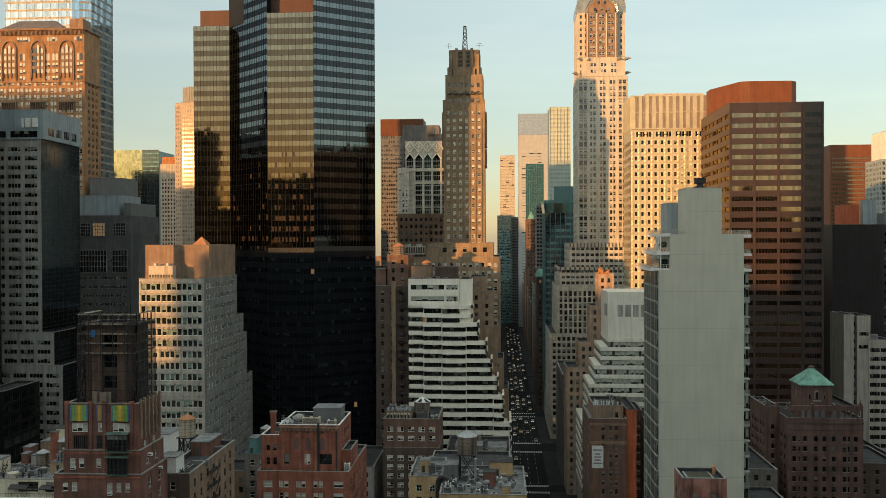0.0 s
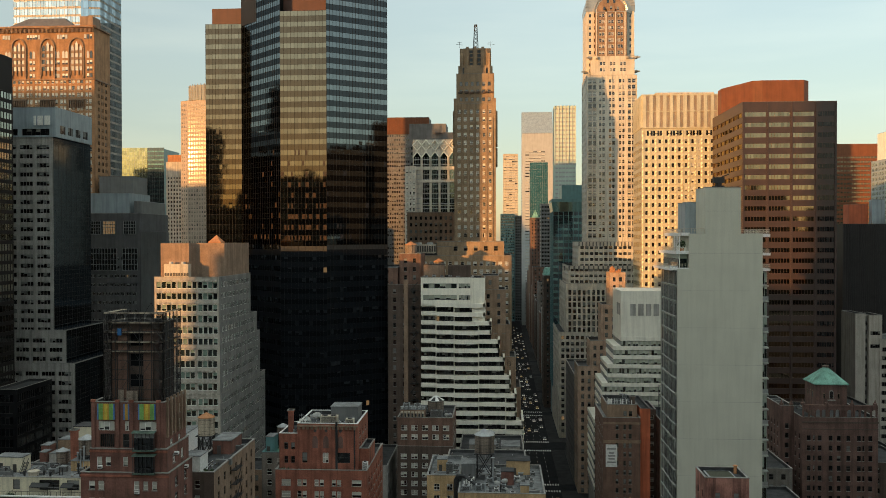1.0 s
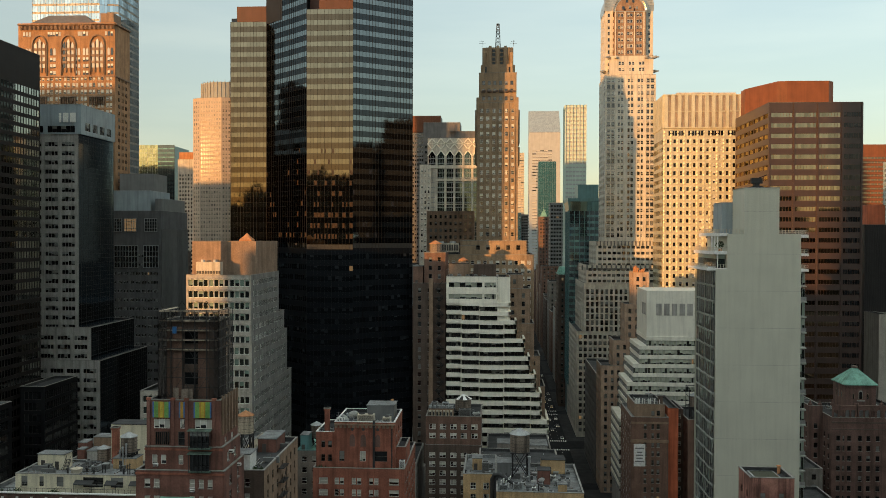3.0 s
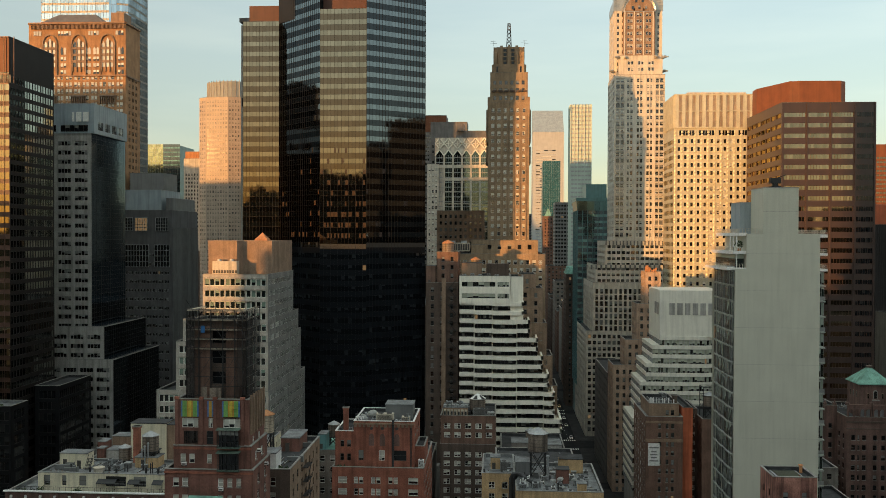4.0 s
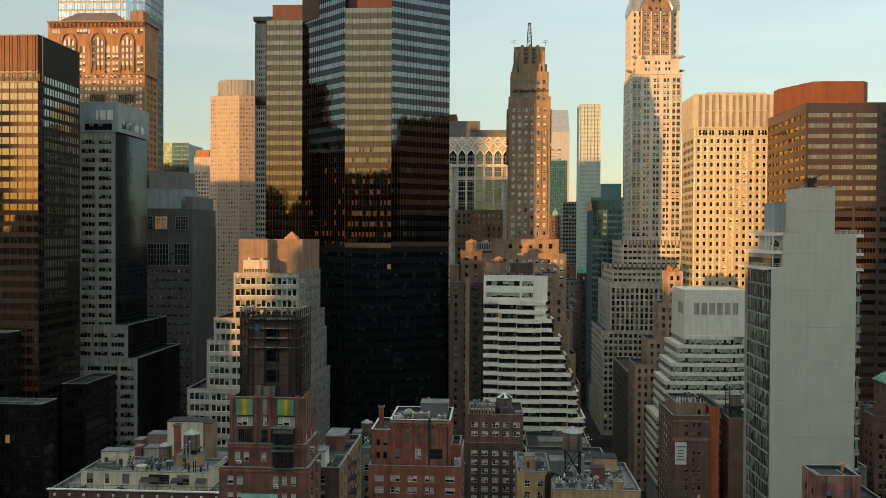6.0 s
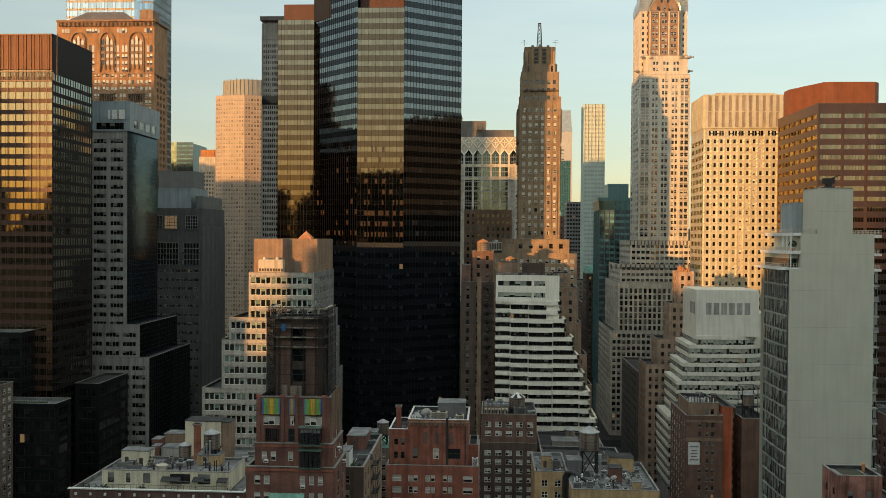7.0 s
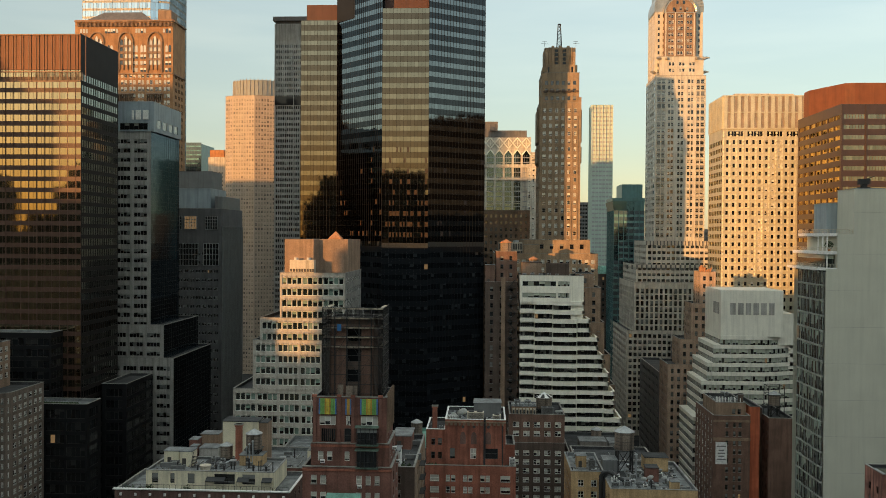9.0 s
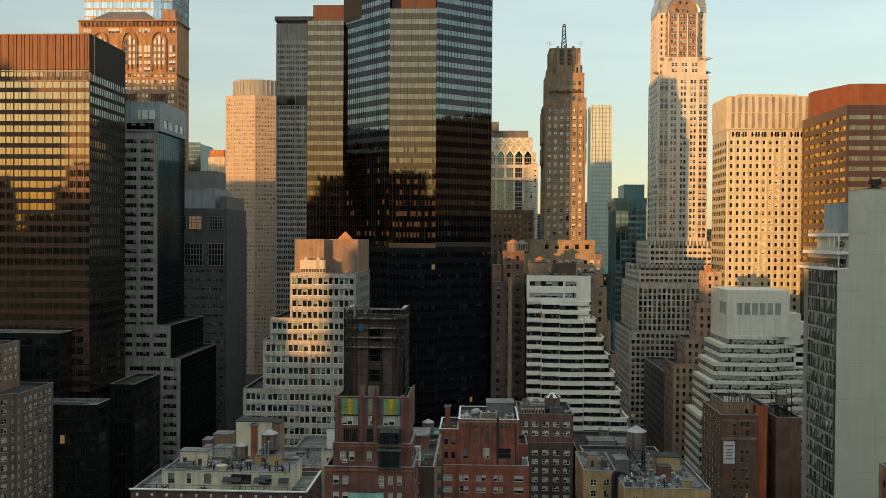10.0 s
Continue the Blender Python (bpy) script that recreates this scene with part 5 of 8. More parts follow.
g.face([(23, 1178, 284), (63.5, 1178, 284), (63.5, 1190, 284), (23, 1190, 284)])
part("slanted_roof", g, M["blue_clad"], b)
b = house("glass_tower", (38, 1015), "teal glass office tower")
g = Geo()
g.prism(rect(28.5, 47.8, 1000.5, 1030), 0, 200.5)
part("core", g, M["teal_clad"], b)
curtain(b, (28, 1000), (48.3, 1000), 40, 201, 2.0, 4.0, 0.6, "teal_far", "teal_far", "frame_steel", 0.1, 0.1, 0.001, 0, 31)
b = house("ribbed_tower", (55, 845), "slender silver-green tower with vertical ribs")
g = Geo()
g.prism(rect(46.3, 64.5, 830.6, 852), 0, 239)
part("core", g, M["beige_metal"], b)
curtain(b, (45.8, 830), (65, 830), 40, 239.5, 3.2, 4.0, 0.6, "pale_green_clad", "far_white", "pale_green_clad", 0.9, 0.5, 0.001, 0, 32)
curtain(b, (45.8, 851), (45.8, 830), 40, 239.5, 3.2, 4.0, 0.6, "pale_green_clad", "far_white", "pale_green_clad", 0.9, 0.5, 0.001, 0, 33)
for x, x1, y, z, w, sp_, lab in ((-1.5, 19.5, 1250, 235, "beige_metal", spec(22, 3.9, 20, 1.8, 1.0, "strip_pale", m=0.4), "pale banded office tower far up the avenue"),
                                 (-5.5, 14, 1205, 148, "teal_clad", spec(3, 3.9, 2.4, 2.4, 0.8, "clear", m=0.3), "teal glass office block far up the avenue"),
                                 (12, 36, 1215, 146, "grey_clad", spec(3, 3.9, 2.2, 2.0, 0.8, "black", m=0.3), "dark grey office block far up the avenue"),
                                 (27, 38, 960, 137, "brown_brick", spec(3, 3.6, 1.3, 1.9, style="sash_dark"), "brown brick hotel with a small green roof"),
                                 (36, 60, 905, 150, "grey_clad", spec(3, 3.9, 2.2, 2.0, 0.8, "black", m=0.3), "dark grey glazed office block")):
    b = house("office_block", ((x + x1) / 2, y + 15), lab)
    tier(b, rect(x, x1, y, y + 28), 0, z, w, [sp_, sp_, None, sp_])
    if "green roof" in lab:
        g = Geo()
        g.ring((x + x1) / 2, y + 6, [(z, 5.5), (z + 9, 0.2)], 4, phase=0.5)
        part("pyramid_roof", g, M["copper"], b)
b = house("glass_tower", (36, 568), "teal glass tower with a flared pale top")
g = Geo()
g.prism(rect(27.4, 46, 556.2, 585), 0, 137)
part("core", g, M["teal_clad"], b)
curtain(b, (27.2, 555.5), (46.5, 555.5), 20, 131, 3.2, 4.0, 0.62, "smoke_glass", "teal_glass", "teal_clad", 0.3, 0.35, 0.001, 40, 34)
curtain(b, (27.2, 585), (27.2, 555.5), 20, 131, 3.2, 4.0, 0.62, "smoke_glass", "teal_glass", "teal_clad", 0.3, 0.35, 0.001, 0, 35)
g = Geo()
g.prism([(26.2, 554.6), (46.6, 554.6), (46.6, 586), (26.2, 586)], 137, 139)
g.prism(rect(33, 46, 560, 584), 139, 148)
part("top_slab", g, M["teal_clad"], b)
g = Geo()
g.face([(27.2, 555.3, 131), (46.5, 555.3, 131), (46.6, 554.4, 137), (26.2, 554.4, 137)])
g.face([(27.1, 585, 131), (27.1, 555.3, 131), (26.2, 554.4, 137), (26.1, 586, 137)])
part("flared_glazing", g, M["teal_glass"], b)
b = house("brick_hotel", (30, 575), "brown brick hotel with a green copper roof")
tier(b, rect(23.0, 32, 590, 612), 0, 89, "dark_brick", [spec(3, 3.6, 1.3, 1.9, style="sash_dark")] * 4, limit=20)
g = Geo()
g.face([(23, 590, 89.2), (32, 590, 89.2), (30.5, 594, 94), (24.5, 594, 94)])
g.face([(32, 590, 89.2), (32, 612, 89.2), (30.5, 608, 94), (30.5, 594, 94)])
g.face([(23, 612, 89.2), (23, 590, 89.2), (24.5, 594, 94), (24.5, 608, 94)])
g.face([(24.5, 594, 94), (30.5, 594, 94), (30.5, 608, 94), (24.5, 608, 94)])
part("copper_roof", g, M["copper"], b)

# ---- art deco skyscraper with the steel crown ----
b = house("art_deco_skyscraper", (57, 520), "white brick art deco skyscraper with arched stainless steel crown and gargoyles")
S_DECO = spec(2.75, 3.55, 1.75, 2.1, 0.9, "sash_dark", m=0.8, top=1.6)
tier(b, rect(27.2, 98, 500, 565), 0, 60.6, "limestone", [S_DECO, None, None, S_DECO], limit=80)
tier(b, rect(31.2, 84, 500.2, 556), 59.6, 88.2, "limestone", [spec(2.75, 3.55, 1.55, 2.75, 0.4, "sash_dark", m=0.8, top=3.2, rec=0.5)] * 4, limit=60)
tier(b, rect(32.8, 80, 503.0, 552), 87, 98.3, "deco_brick", [spec(2.75, 3.3, 1.9, 1.5, 0.9, "sash_dark", m=0.8, top=0.8)] * 4, limit=40)
tier(b, rect(38.5, 78, 504.3, 545), 97, 112.0, "deco_brick", [spec(2.75, 3.4, 1.9, 1.6, 0.9, "sash_dark", m=0.8, top=1.6)] * 4, limit=40)
S_SHAFT = spec(5.7, 3.55, 1.45, 2.1, 0.9, ("sash", "sash_dark", "sash"), cols=[(0.9, 4.4), (7.1, 1.45), (8.9, 1.45), (12.7, 1.45), (14.5, 1.45), (18.3, 1.45), (20.1, 1.45), (23.4, 4.4)], top=1.6)
tier(b, rect(43.4, 72, 505.6, 536), 111, 207.5, "deco_brick", [S_SHAFT, S_SHAFT, None, S_SHAFT], limit=110)
tier(b, rect(46.0, 70.6, 506.0, 534), 206.5, 218.6, "deco_brick", [spec(5.7, 3.55, 1.4, 2.0, 0.9, "sash", k=2, s=0.4, m=3.6, top=2.6)] * 4, limit=16)
tier(b, rect(43.6, 71.2, 511.0, 532), 206.5, 246.0, "deco_brick", [spec(3.0, 3.55, 1.1, 2.0, 0.9, "sash_dark", m=0.8)] * 4, limit=0, cope=None)
tier(b, rect(48.6, 66.4, 507.6, 534), 217.6, 247.0, "tan_brick", [spec(5.4, 3.55, 1.35, 2.0, 0.9, "sash", k=2, s=0.35, m=1.0, top=3.0)] * 4, limit=30, cope=None)
for x, r_, y_, z_, zt in [(x, 0.35, 507.2, 217.6, 246) for x in (49.2, 54.6, 60.0, 65.4)] + [(x, 0.3, 505.3, 112, 207.3) for x in (46.6, 52.0, 57.6, 63.4, 68.8)]:
    g = Geo()
    g.box(x - r_, x + r_, y_, y_ + 0.6, z_, zt)
    part("pilaster", g, M["deco_brick"], b)

for x0 in (44.0, 66.6):
    for j in range(26):
        z = 207.5 - 1.6 - 3.55 * (j + 1)
        g = Geo()
        g.box(x0, x0 + 5.0, 505.35, 505.65, z + 0.45, z + 0.85)
        g.box(x0, x0 + 5.0, 505.35, 505.65, z + 3.02, z + 3.3)
        part("corner_band", g, M["grey_concrete"], b)

def arch(half, z0, z1, y0, y1, ring_w, metal=True):
    """An arched shell with its sunburst ring on the front."""
    g, n, cx = Geo(), 24, 57.4
    spring = z1 - half
    pts = [(cx - half, z0)] + [(cx - half * math.cos(math.pi * k / n), spring + half * math.sin(math.pi * k / n)) for k in range(n + 1)] + [(cx + half, z0)]
    g.face([(x, y0, z) for x, z in reversed(pts)])
    for k in range(len(pts) - 1):
        (xa, za), (xb, zb) = pts[k], pts[k + 1]
        g.face([(xa, y0, za), (xa, y1, za), (xb, y1, zb), (xb, y0, zb)])
    for k in range(n):
        t0, t1 = math.pi * k / n, math.pi * (k + 0.55) / n
        P = lambda t, r, o: (cx - r * math.cos(t), y0 - o, spring + r * math.sin(t))
        g.face([P(t0, half - ring_w, 0.05), P(t1, half - ring_w, 0.05), P(t1, half, 0.45), P(t0, half, 0.45)])
    return g


for half, z1, y0, y1 in ((14.2, 262, 510.8, 531), (12.2, 270, 511.8, 530), (10.2, 277, 512.8, 529), (8.2, 283.5, 513.8, 528), (6.2, 289.5, 514.8, 527), (4.2, 295, 516, 526)):
    part("crown_arch", arch(half, 245.5, z1, y0, y1, 3.4), M["stainless"], b)
g = arch(9.4, 244, 254.0, 507.3, 512, 0.9)
part("crown_arch", g, M["stainless"], b)
g = Geo()
pts = [(57.4 - 8.2 * math.cos(math.pi * k / 20), 244.4 + 8.2 * math.sin(math.pi * k / 20)) for k in range(21)]
g.face([(x, 507.2, z) for x, z in reversed(pts)])
part("arch_panel", g, M["tan_brick"], b)
for x, z in ((57.4, 246.6), (53.6, 246.2), (61.2, 246.2), (55.6, 250.2), (59.2, 250.2)):
    g = Geo()
    g.box(x - 0.6, x + 0.6, 507.0, 507.25, z - 0.9, z + 0.9)
    part("arch_window", g, M["win_dark"], b)
g = Geo()
g.ring(57.4, 521, [(288, 4.0), (298, 2.6), (306, 1.2), (319, 0.1)], 8)
part("spire", g, M["stainless"], b)
for x, y, dx, dy in ((46.0, 506.2, -1, -1), (70.6, 506.2, 1, -1), (43.6, 511, -1, -1), (71.2, 511, 1, -1), (49.5, 505.8, -0.3, -1), (66.5, 505.8, 0.3, -1)):
    g = Geo()
    z = 217.2 if y < 510 else 210
    g.beam((x - dx * 0.3, y - dy * 0.3, z), (x + dx * 1.6, y + dy * 1.6, z + 0.5), 1.3)
    g.beam((x + dx * 1.5, y + dy * 1.5, z + 0.3), (x + dx * 2.7, y + dy * 2.7, z + 0.1), 0.7)
    part("gargoyle", g, M["stainless"], b)
g = Geo()
for k in range(20):
    g.box(27.3 + k * 2.75, 28.2 + k * 2.75, 502.6, 503.1, 95.6, 98.2)
    g.box(38.6 + k * 2.0, 39.2 + k * 2.0, 503.9, 504.4, 109.5, 112)
part("crenels", g, M["dark_concrete"], b)

# ---- steel-panelled office tower ----
b = house("steel_clad_tower", (84, 450), "office tower in embossed steel panels with ribbed top, sunlit")
S_SOC = spec(3.1, 3.92, 1.2, 1.95, 0.95, ("black", "black", "sash_pale", "sash_dark", "black", "black"), m=0.8, top=21, rec=0.25)
S_SOW = spec(3.1, 3.92, 2.3, 2.2, 0.8, "gold_one", m=0.5, top=21, rec=0.1)
tier(b, rect(63.5, 103.5, 436.5, 463), 0, 184.8, "steel_panel", [S_SOC, S_SOC, None, S_SOW], limit=160, cope=None)
for i in range(12):
    x = 63.9 + i * 3.3
    g = Geo()
    g.box(x, x + 1.75, 436.0, 436.6, 168.4, 184.6)
    part("top_pier", g, M["steel_panel"], b)
    for z in (168.8, 176.8):
        g = Geo()
        for k in range(6):
            g.box(x + 1.85 + k * 0.24, x + 1.97 + k * 0.24, 436.25, 436.6, z, z + 7.4)
        part("louvre_panel", g, M["pink_granite"], b)
for i in range(17):
    y = 437 + i * 1.55
    g = Geo()
    g.box(63.0, 63.6, y, y + 0.8, 168.4, 184.6)
    part("top_pier", g, M["steel_panel"], b)
g = Geo()
for z in (168.2, 176.3, 184.4):
    g.box(63.2, 103.6, 435.9, 436.6, z, z + 0.5)
part("top_rails", g, M["steel_panel"], b)
for i in range(4):
    for k in range(5):
        ob = new("window", window_mesh(1.3, 2.5, "black"))
        ob.parent = b
        ob.matrix_parent_inverse = Matrix.Translation(-b.location)
        ob.matrix_basis = Matrix.Translation((66.0 + i * 9.6 + k * 1.55, 436.42, 164.6))
g = Geo()
for j in range(25):
    z = 184.8 - 21 - 3.92 * j
    for i in range(13):
        x = 64.3 + i * 3.2
        for dz in (0.9, 2.6):
            p = [(x - 0.6, 436.45, z + dz - 0.7), (x + 0.6, 436.45, z + dz - 0.7), (x + 0.6, 436.45, z + dz + 0.7), (x - 0.6, 436.45, z + dz + 0.7)]
            for q in range(4):
                g.face([p[q], p[(q + 1) % 4], (x, 436.22, z + dz)])
part("panel_boss", g, M["steel_panel"], b, kind="stuff")
g = Geo()
g.box(78, 100, 442, 458, 184, 186.6)
g.box(72, 90, 446, 456, 184, 187.4)
part("penthouse", g, M["beige_metal"], b)

# ---- brown tower with the red top ----
b = house("brown_office_tower", (111, 390), "brown clad office tower with strip windows and a rust-red plant storey")
S_BRW = spec(9.4, 4.28, 8.5, 1.95, 1.3, "olive7", cols=[(1.0, 8.6), (10.6, 8.6), (20.2, 8.6)], top=3.0, rec=0.3)
tier(b, rect(92.7, 130.3, 364.4, 414.5), 0, 169.6, "brown_clad", [S_BRW, None, None, spec(7.4, 4.28, 6.3, 1.95, 1.3, "gold7", m=0.7, top=3.0, rec=0.3)], cope="coping_dark", limit=190)
for x in (92.75, 102.6, 112.2, 121.9, 129.6):
    g = Geo()
    g.box(x, x + 0.7, 364.0, 364.5, 0, 169.4)
    part("pier", g, M["brown_clad"], b)
for j in range(38):
    ob = new("window", window_mesh(6.8, 2.0, "dark7"))
    ob.parent = b
    ob.matrix_parent_inverse = Matrix.Translation(-b.location)
    ob.matrix_basis = Matrix.Translation((122.7, 364.36, 169.6 - 3.0 - 4.28 * (j + 1) + 1.3))
g = Geo()
g.prism([(103, 386.5), (107, 385.6), (124.6, 385.8), (127.4, 388.6), (127.5, 412), (94.6, 412.5), (94.6, 406)], 168.8, 182.2)
part("plant_storey", g, M["red_metal"], b, "rust-red metal plant storey")

# ---- pink brick and white banded blocks along the avenue's east side ----
b = house("brick_tower", (42, 400), "pinkish brick setback tower with carved terracotta top, west side sunlit")
S_PK = spec(3.0, 3.5, 1.25, 1.85, 0.9, "sash_dark", m=0.7, top=1.4, sills=True)
for i, (x0, z0, z1) in enumerate(((28.2, 0, 57), (33.6, 56, 68.3), (38.6, 67.3, 84.5), (42.2, 83.5, 98.8))):
    tier(b, rect(x0, 49.5 - 0.1 * i, 391.0 + i * 0.15, 409 - i * 2), z0, z1, "pink_brick", [S_PK, S_PK, None, S_PK], limit=30)
g = Geo()
for k in range(6):
    g.beam((42.2 + k * 0.9, 391.2, 98.8), (42.6 + k * 0.9, 391.2, 99.6 + (k % 3) * 0.5), 0.6)
g.ring(43.8, 395, [(98.5, 1.2), (100.6, 1.1), (101.6, 0.4)], 8)
part("carved_top", g, M["terracotta"], b)
b = house("office_block", (33, 432), "plain grey office block with a flat dark roof")
tier(b, rect(28, 38.5, 409.5, 460), 0, 50.5, "dark_concrete", [spec(3.5, 3.8, 2.0, 1.6, style="black")] * 4, limit=40)

b = house("banded_office_block", (52, 370), "white-grey banded office block with stepped floors and a blank top")
g = Geo()
g.prism(rect(42.4, 67.5, 356.5, 382), 73.6, 92.6)
part("plant_storey", g, M["band_stone"], b)
g = Geo()
g.prism(rect(32, 79.5, 357, 381.5), 0, 13)
part("base", g, M["grey_concrete"], b)
for i in range(6):
    g = Geo()
    g.box(46.2 + i * 3.1, 48.4 + i * 3.1, 356.35, 356.6, 82.6, 87.4)
    part("louvre_panel", g, M["grey_concrete"], b)
for i in range(4):
    g = Geo()
    g.box(42.25, 42.5, 359 + i * 2.4, 360.6 + i * 2.4, 82.6, 87.4)
    part("louvre_panel", g, M["grey_concrete"], b)
g = Geo()
g.prism(rect(66, 73, 359, 382), 70, 83.0)
g.prism(rect(68, 78, 361, 382), 60, 79.0)
part("side_block", g, M["band_stone"], b)
for j in range(17):
    z1 = 73.8 - j * 3.72
    x0 = 42.3 if j < 1 else 39.4 if j < 3 else 37.0 if j < 5 else 34.7 if j < 9 else 31.5
    if z1 < 12:
        break
    P_ = [(x0, 356.2), (60.5, 356.2), (72, 361.0), (80, 361.0), (80, 382), (x0, 382)]
    g = Geo()
    g.prism(inset(P_, 0.6), z1 - 3.72, z1 - 0.6)
    part("core", g, M["grey_concrete"], b)
    g = Geo()
    g.prism(P_, z1 - 1.4, z1 + 0.2 - 0.004 * j)
    part("spandrel_band", g, M["band_stone"], b)
    for k in range(4):
        (xa, ya), (xb, yb) = (P_[0], P_[1]) if k == 0 else (P_[1], P_[2]) if k == 1 else (P_[2], P_[3]) if k == 2 else (P_[5], P_[0])
        L = math.hypot(xb - xa, yb - ya)
        n = max(1, round(L / 6.2))
        ang = math.atan2(yb - ya, xb - xa)
        for i in range(n):
            w = L / n
            ob = new("window", window_mesh(w - 0.1, 2.3, "strip_mix"))
            ob.parent = b
            ob.matrix_parent_inverse = Matrix.Translation(-b.location)
            ux, uy = (xb - xa) / L, (yb - ya) / L
            ob.matrix_basis = Matrix.Translation((xa + ux * w * i - uy * 0.3, ya + uy * w * i + ux * 0.3, z1 - 3.7)) @ Matrix.Rotation(ang, 4, "Z")

# ---- corner brick building with the advertising sheet ----
b = house("brick_corner_building", (38, 338), "brown brick corner building with a white advertising sheet and aerials")
S_CORNER = spec(4.5, 3.35, 1.2, 1.8, 0.8, "sash_dark", cols=[(4.6, 1.0), (7.4, 0.9), (9.3, 1.1)], top=1.8, sills=True)
tier(b, rect(31.6, 45.2, 324.5, 352), 0, 47.6, "brown_brick", [S_CORNER, None, None, spec(4.2, 3.35, 1.5, 1.9, 0.8, "sash_pale", m=0.8, top=1.6, sills=True)], "roof_pale", limit=90)
tier(b, rect(33.5, 44.5, 328, 348), 46.5, 51.8, "tan_brick", [spec(3, 3.3, 1.2, 1.9, 0.6, "sash_dark", cols=[(6, 1.2), (8, 1.2)], top=1.6, rows=1), None, None, None], limit=4)
g = Geo()
g.box(31.5, 45.3, 324.35, 324.6, 45.2, 45.9)
g.box(31.5, 45.3, 324.35, 324.6, 38.2, 39.3)
part("band", g, M["tan_brick"], b)
g = Geo()
g.box(32.5, 36.7, 324.2, 324.4, 29.4, 37.7)
sg_ = part("advertising_sheet", g, M["white_paint"], b, "white printed advertising sheet")
M["ink"] = plain("grey_ink", (0.2, 0.2, 0.2), 0.7)
for w, z in ((3.4, 36.1), (2.0, 34.6), (2.6, 33.5), (2.3, 32.4), (3.2, 31.2)):
    g = Geo()
    g.box(34.6 - w / 2, 34.6 + w / 2, 324.14, 324.19, z - 0.22, z + 0.22)
    part("text_bar", g, M["ink"], sg_)
b = house("party_wall_block", (47, 340), "narrow block with an orange-red painted party wall")
tier(b, rect(45.4, 49.0, 325.6, 352), 0, 50.9, "orange_paint", [None] * 4, cope="coping_dark")
b = house("brick_block", (55, 345), "dark brown brick block with recessed light court")
tier(b, rect(49.3, 52.5, 334, 352), 0, 49, "dark_brick", [spec(3, 3.4, 1.5, 1.7, 0.8, "sash", m=0.3)] + [None] * 3, limit=12)
tier(b, rect(52.7, 62, 326.5, 352), 0, 46.5, "brown_brick", [None, None, None, spec(4, 3.4, 1.2, 1.8, style="sash_dark")], limit=10)

# ---- slab with the blank wall ----
b = house("blank_wall_tower", (55, 263), "slender apartment tower with a blank grey-green party wall and glass sides", cat="apartment house")
BY = 250.0
tier(b, rect(43.6, 67.3, BY, 275.5), 0, 105.2, "blank_stucco", [None, None, None, "none"], cope=None)
tier(b, rect(46.9, 67.25, BY + 0.02, 274), 104.6, 115.2, "blank_stucco", [None] * 4, cope=None)
tier(b, rect(51.4, 61.2, BY + 0.04, 262), 114.6, 128.2, "blank_stucco", [None] * 4, "roof_pale", cope="zinc")
tier(b, rect(48.2, 52.5, 262, 272), 114.4, 124.5, "blue_clad", [None] * 4, "roof_pale", cope="zinc")
g = Geo()
for z in (36, 46.5, 57, 67.5, 78, 88.5, 99, 109.5, 121.5):
    x0, x1 = (43.6, 67.3) if z < 105 else (46.9, 67.3) if z < 115 else (51.4, 61.2)
    g.box(x0, x1, BY - 0.012, BY + 0.01, z, z + 0.06)
part("wall_joints", g, M["grey_concrete"], b)
for j in range(23):
    z = 105.0 - (j + 1) * 4.38
    if z < 3:
        break
    g = Geo()
    g.box(42.85, 43.7, BY + 0.3, 270.4, z + 4.18, z + 4.38)
    g.box(42.8, 43.6, BY + 0.15, BY + 0.45, z + 4.1, z + 4.4)
    part("floor_slab", g, M["slab_grey"], b, "pale grey floor slab edge")
    for k in range(8):
        w = 2.45
        ob = new("window", window_mesh(w - 0.06, 3.9, "clear"))
        ob.parent = b
        ob.matrix_parent_inverse = Matrix.Translation(-b.location)
        ob.matrix_basis = Matrix.Translation((43.0 if k % 3 else 43.2, BY + 0.7 + (k + 1) * w, z + 0.05)) @ Matrix.Rotation(radians(-90), 4, "Z")
    ob = new("window", window_mesh(0.5, 3.7, "clear"))
    ob.parent = b
    ob.matrix_parent_inverse = Matrix.Translation(-b.location)
    ob.matrix_basis = Matrix.Translation((43.05, BY + 0.7, z + 0.1))
    g = Geo()
    g.box(67.2, 69.3, BY + 1.0, 274, z + 3.95, z + 4.35)
    part("floor_slab", g, M["slab_grey"], b, "pale grey floor slab edge")
    ob = new("window", window_mesh(1.5, 3.6, "clear"))
    ob.parent = b
    ob.matrix_parent_inverse = Matrix.Translation(-b.location)
    ob.matrix_basis = Matrix.Translation((67.4, BY + 1.4, z + 0.2))
    if j % 2:
        g = Geo()
        g.box(67.4, 69.2, BY + 1.05, BY + 1.1, z + 0.1, z + 1.2)
        part("balcony_rail", g, M["frame_steel"], b)


def rail(parent, pts, z, h=1.1, step=0.9):
    """A glazed balcony rail along a line of points."""
    for (xa, ya), (xb, yb) in zip(pts, pts[1:]):
        g = Geo()
        L = math.hypot(xb - xa, yb - ya)
        n = max(1, round(L / step))
        for i in range(n + 1):
            x, y = xa + (xb - xa) * i / n, ya + (yb - ya) * i / n
            g.box(x - 0.05, x + 0.05, y - 0.05, y + 0.05, z, z + h)
        g.beam((xa, ya, z + h), (xb, yb, z + h), 0.09)
        g.beam((xa, ya, z + h * 0.5), (xb, yb, z + h * 0.5), 0.05)
        part("railing", g, M["beige_metal"], parent)


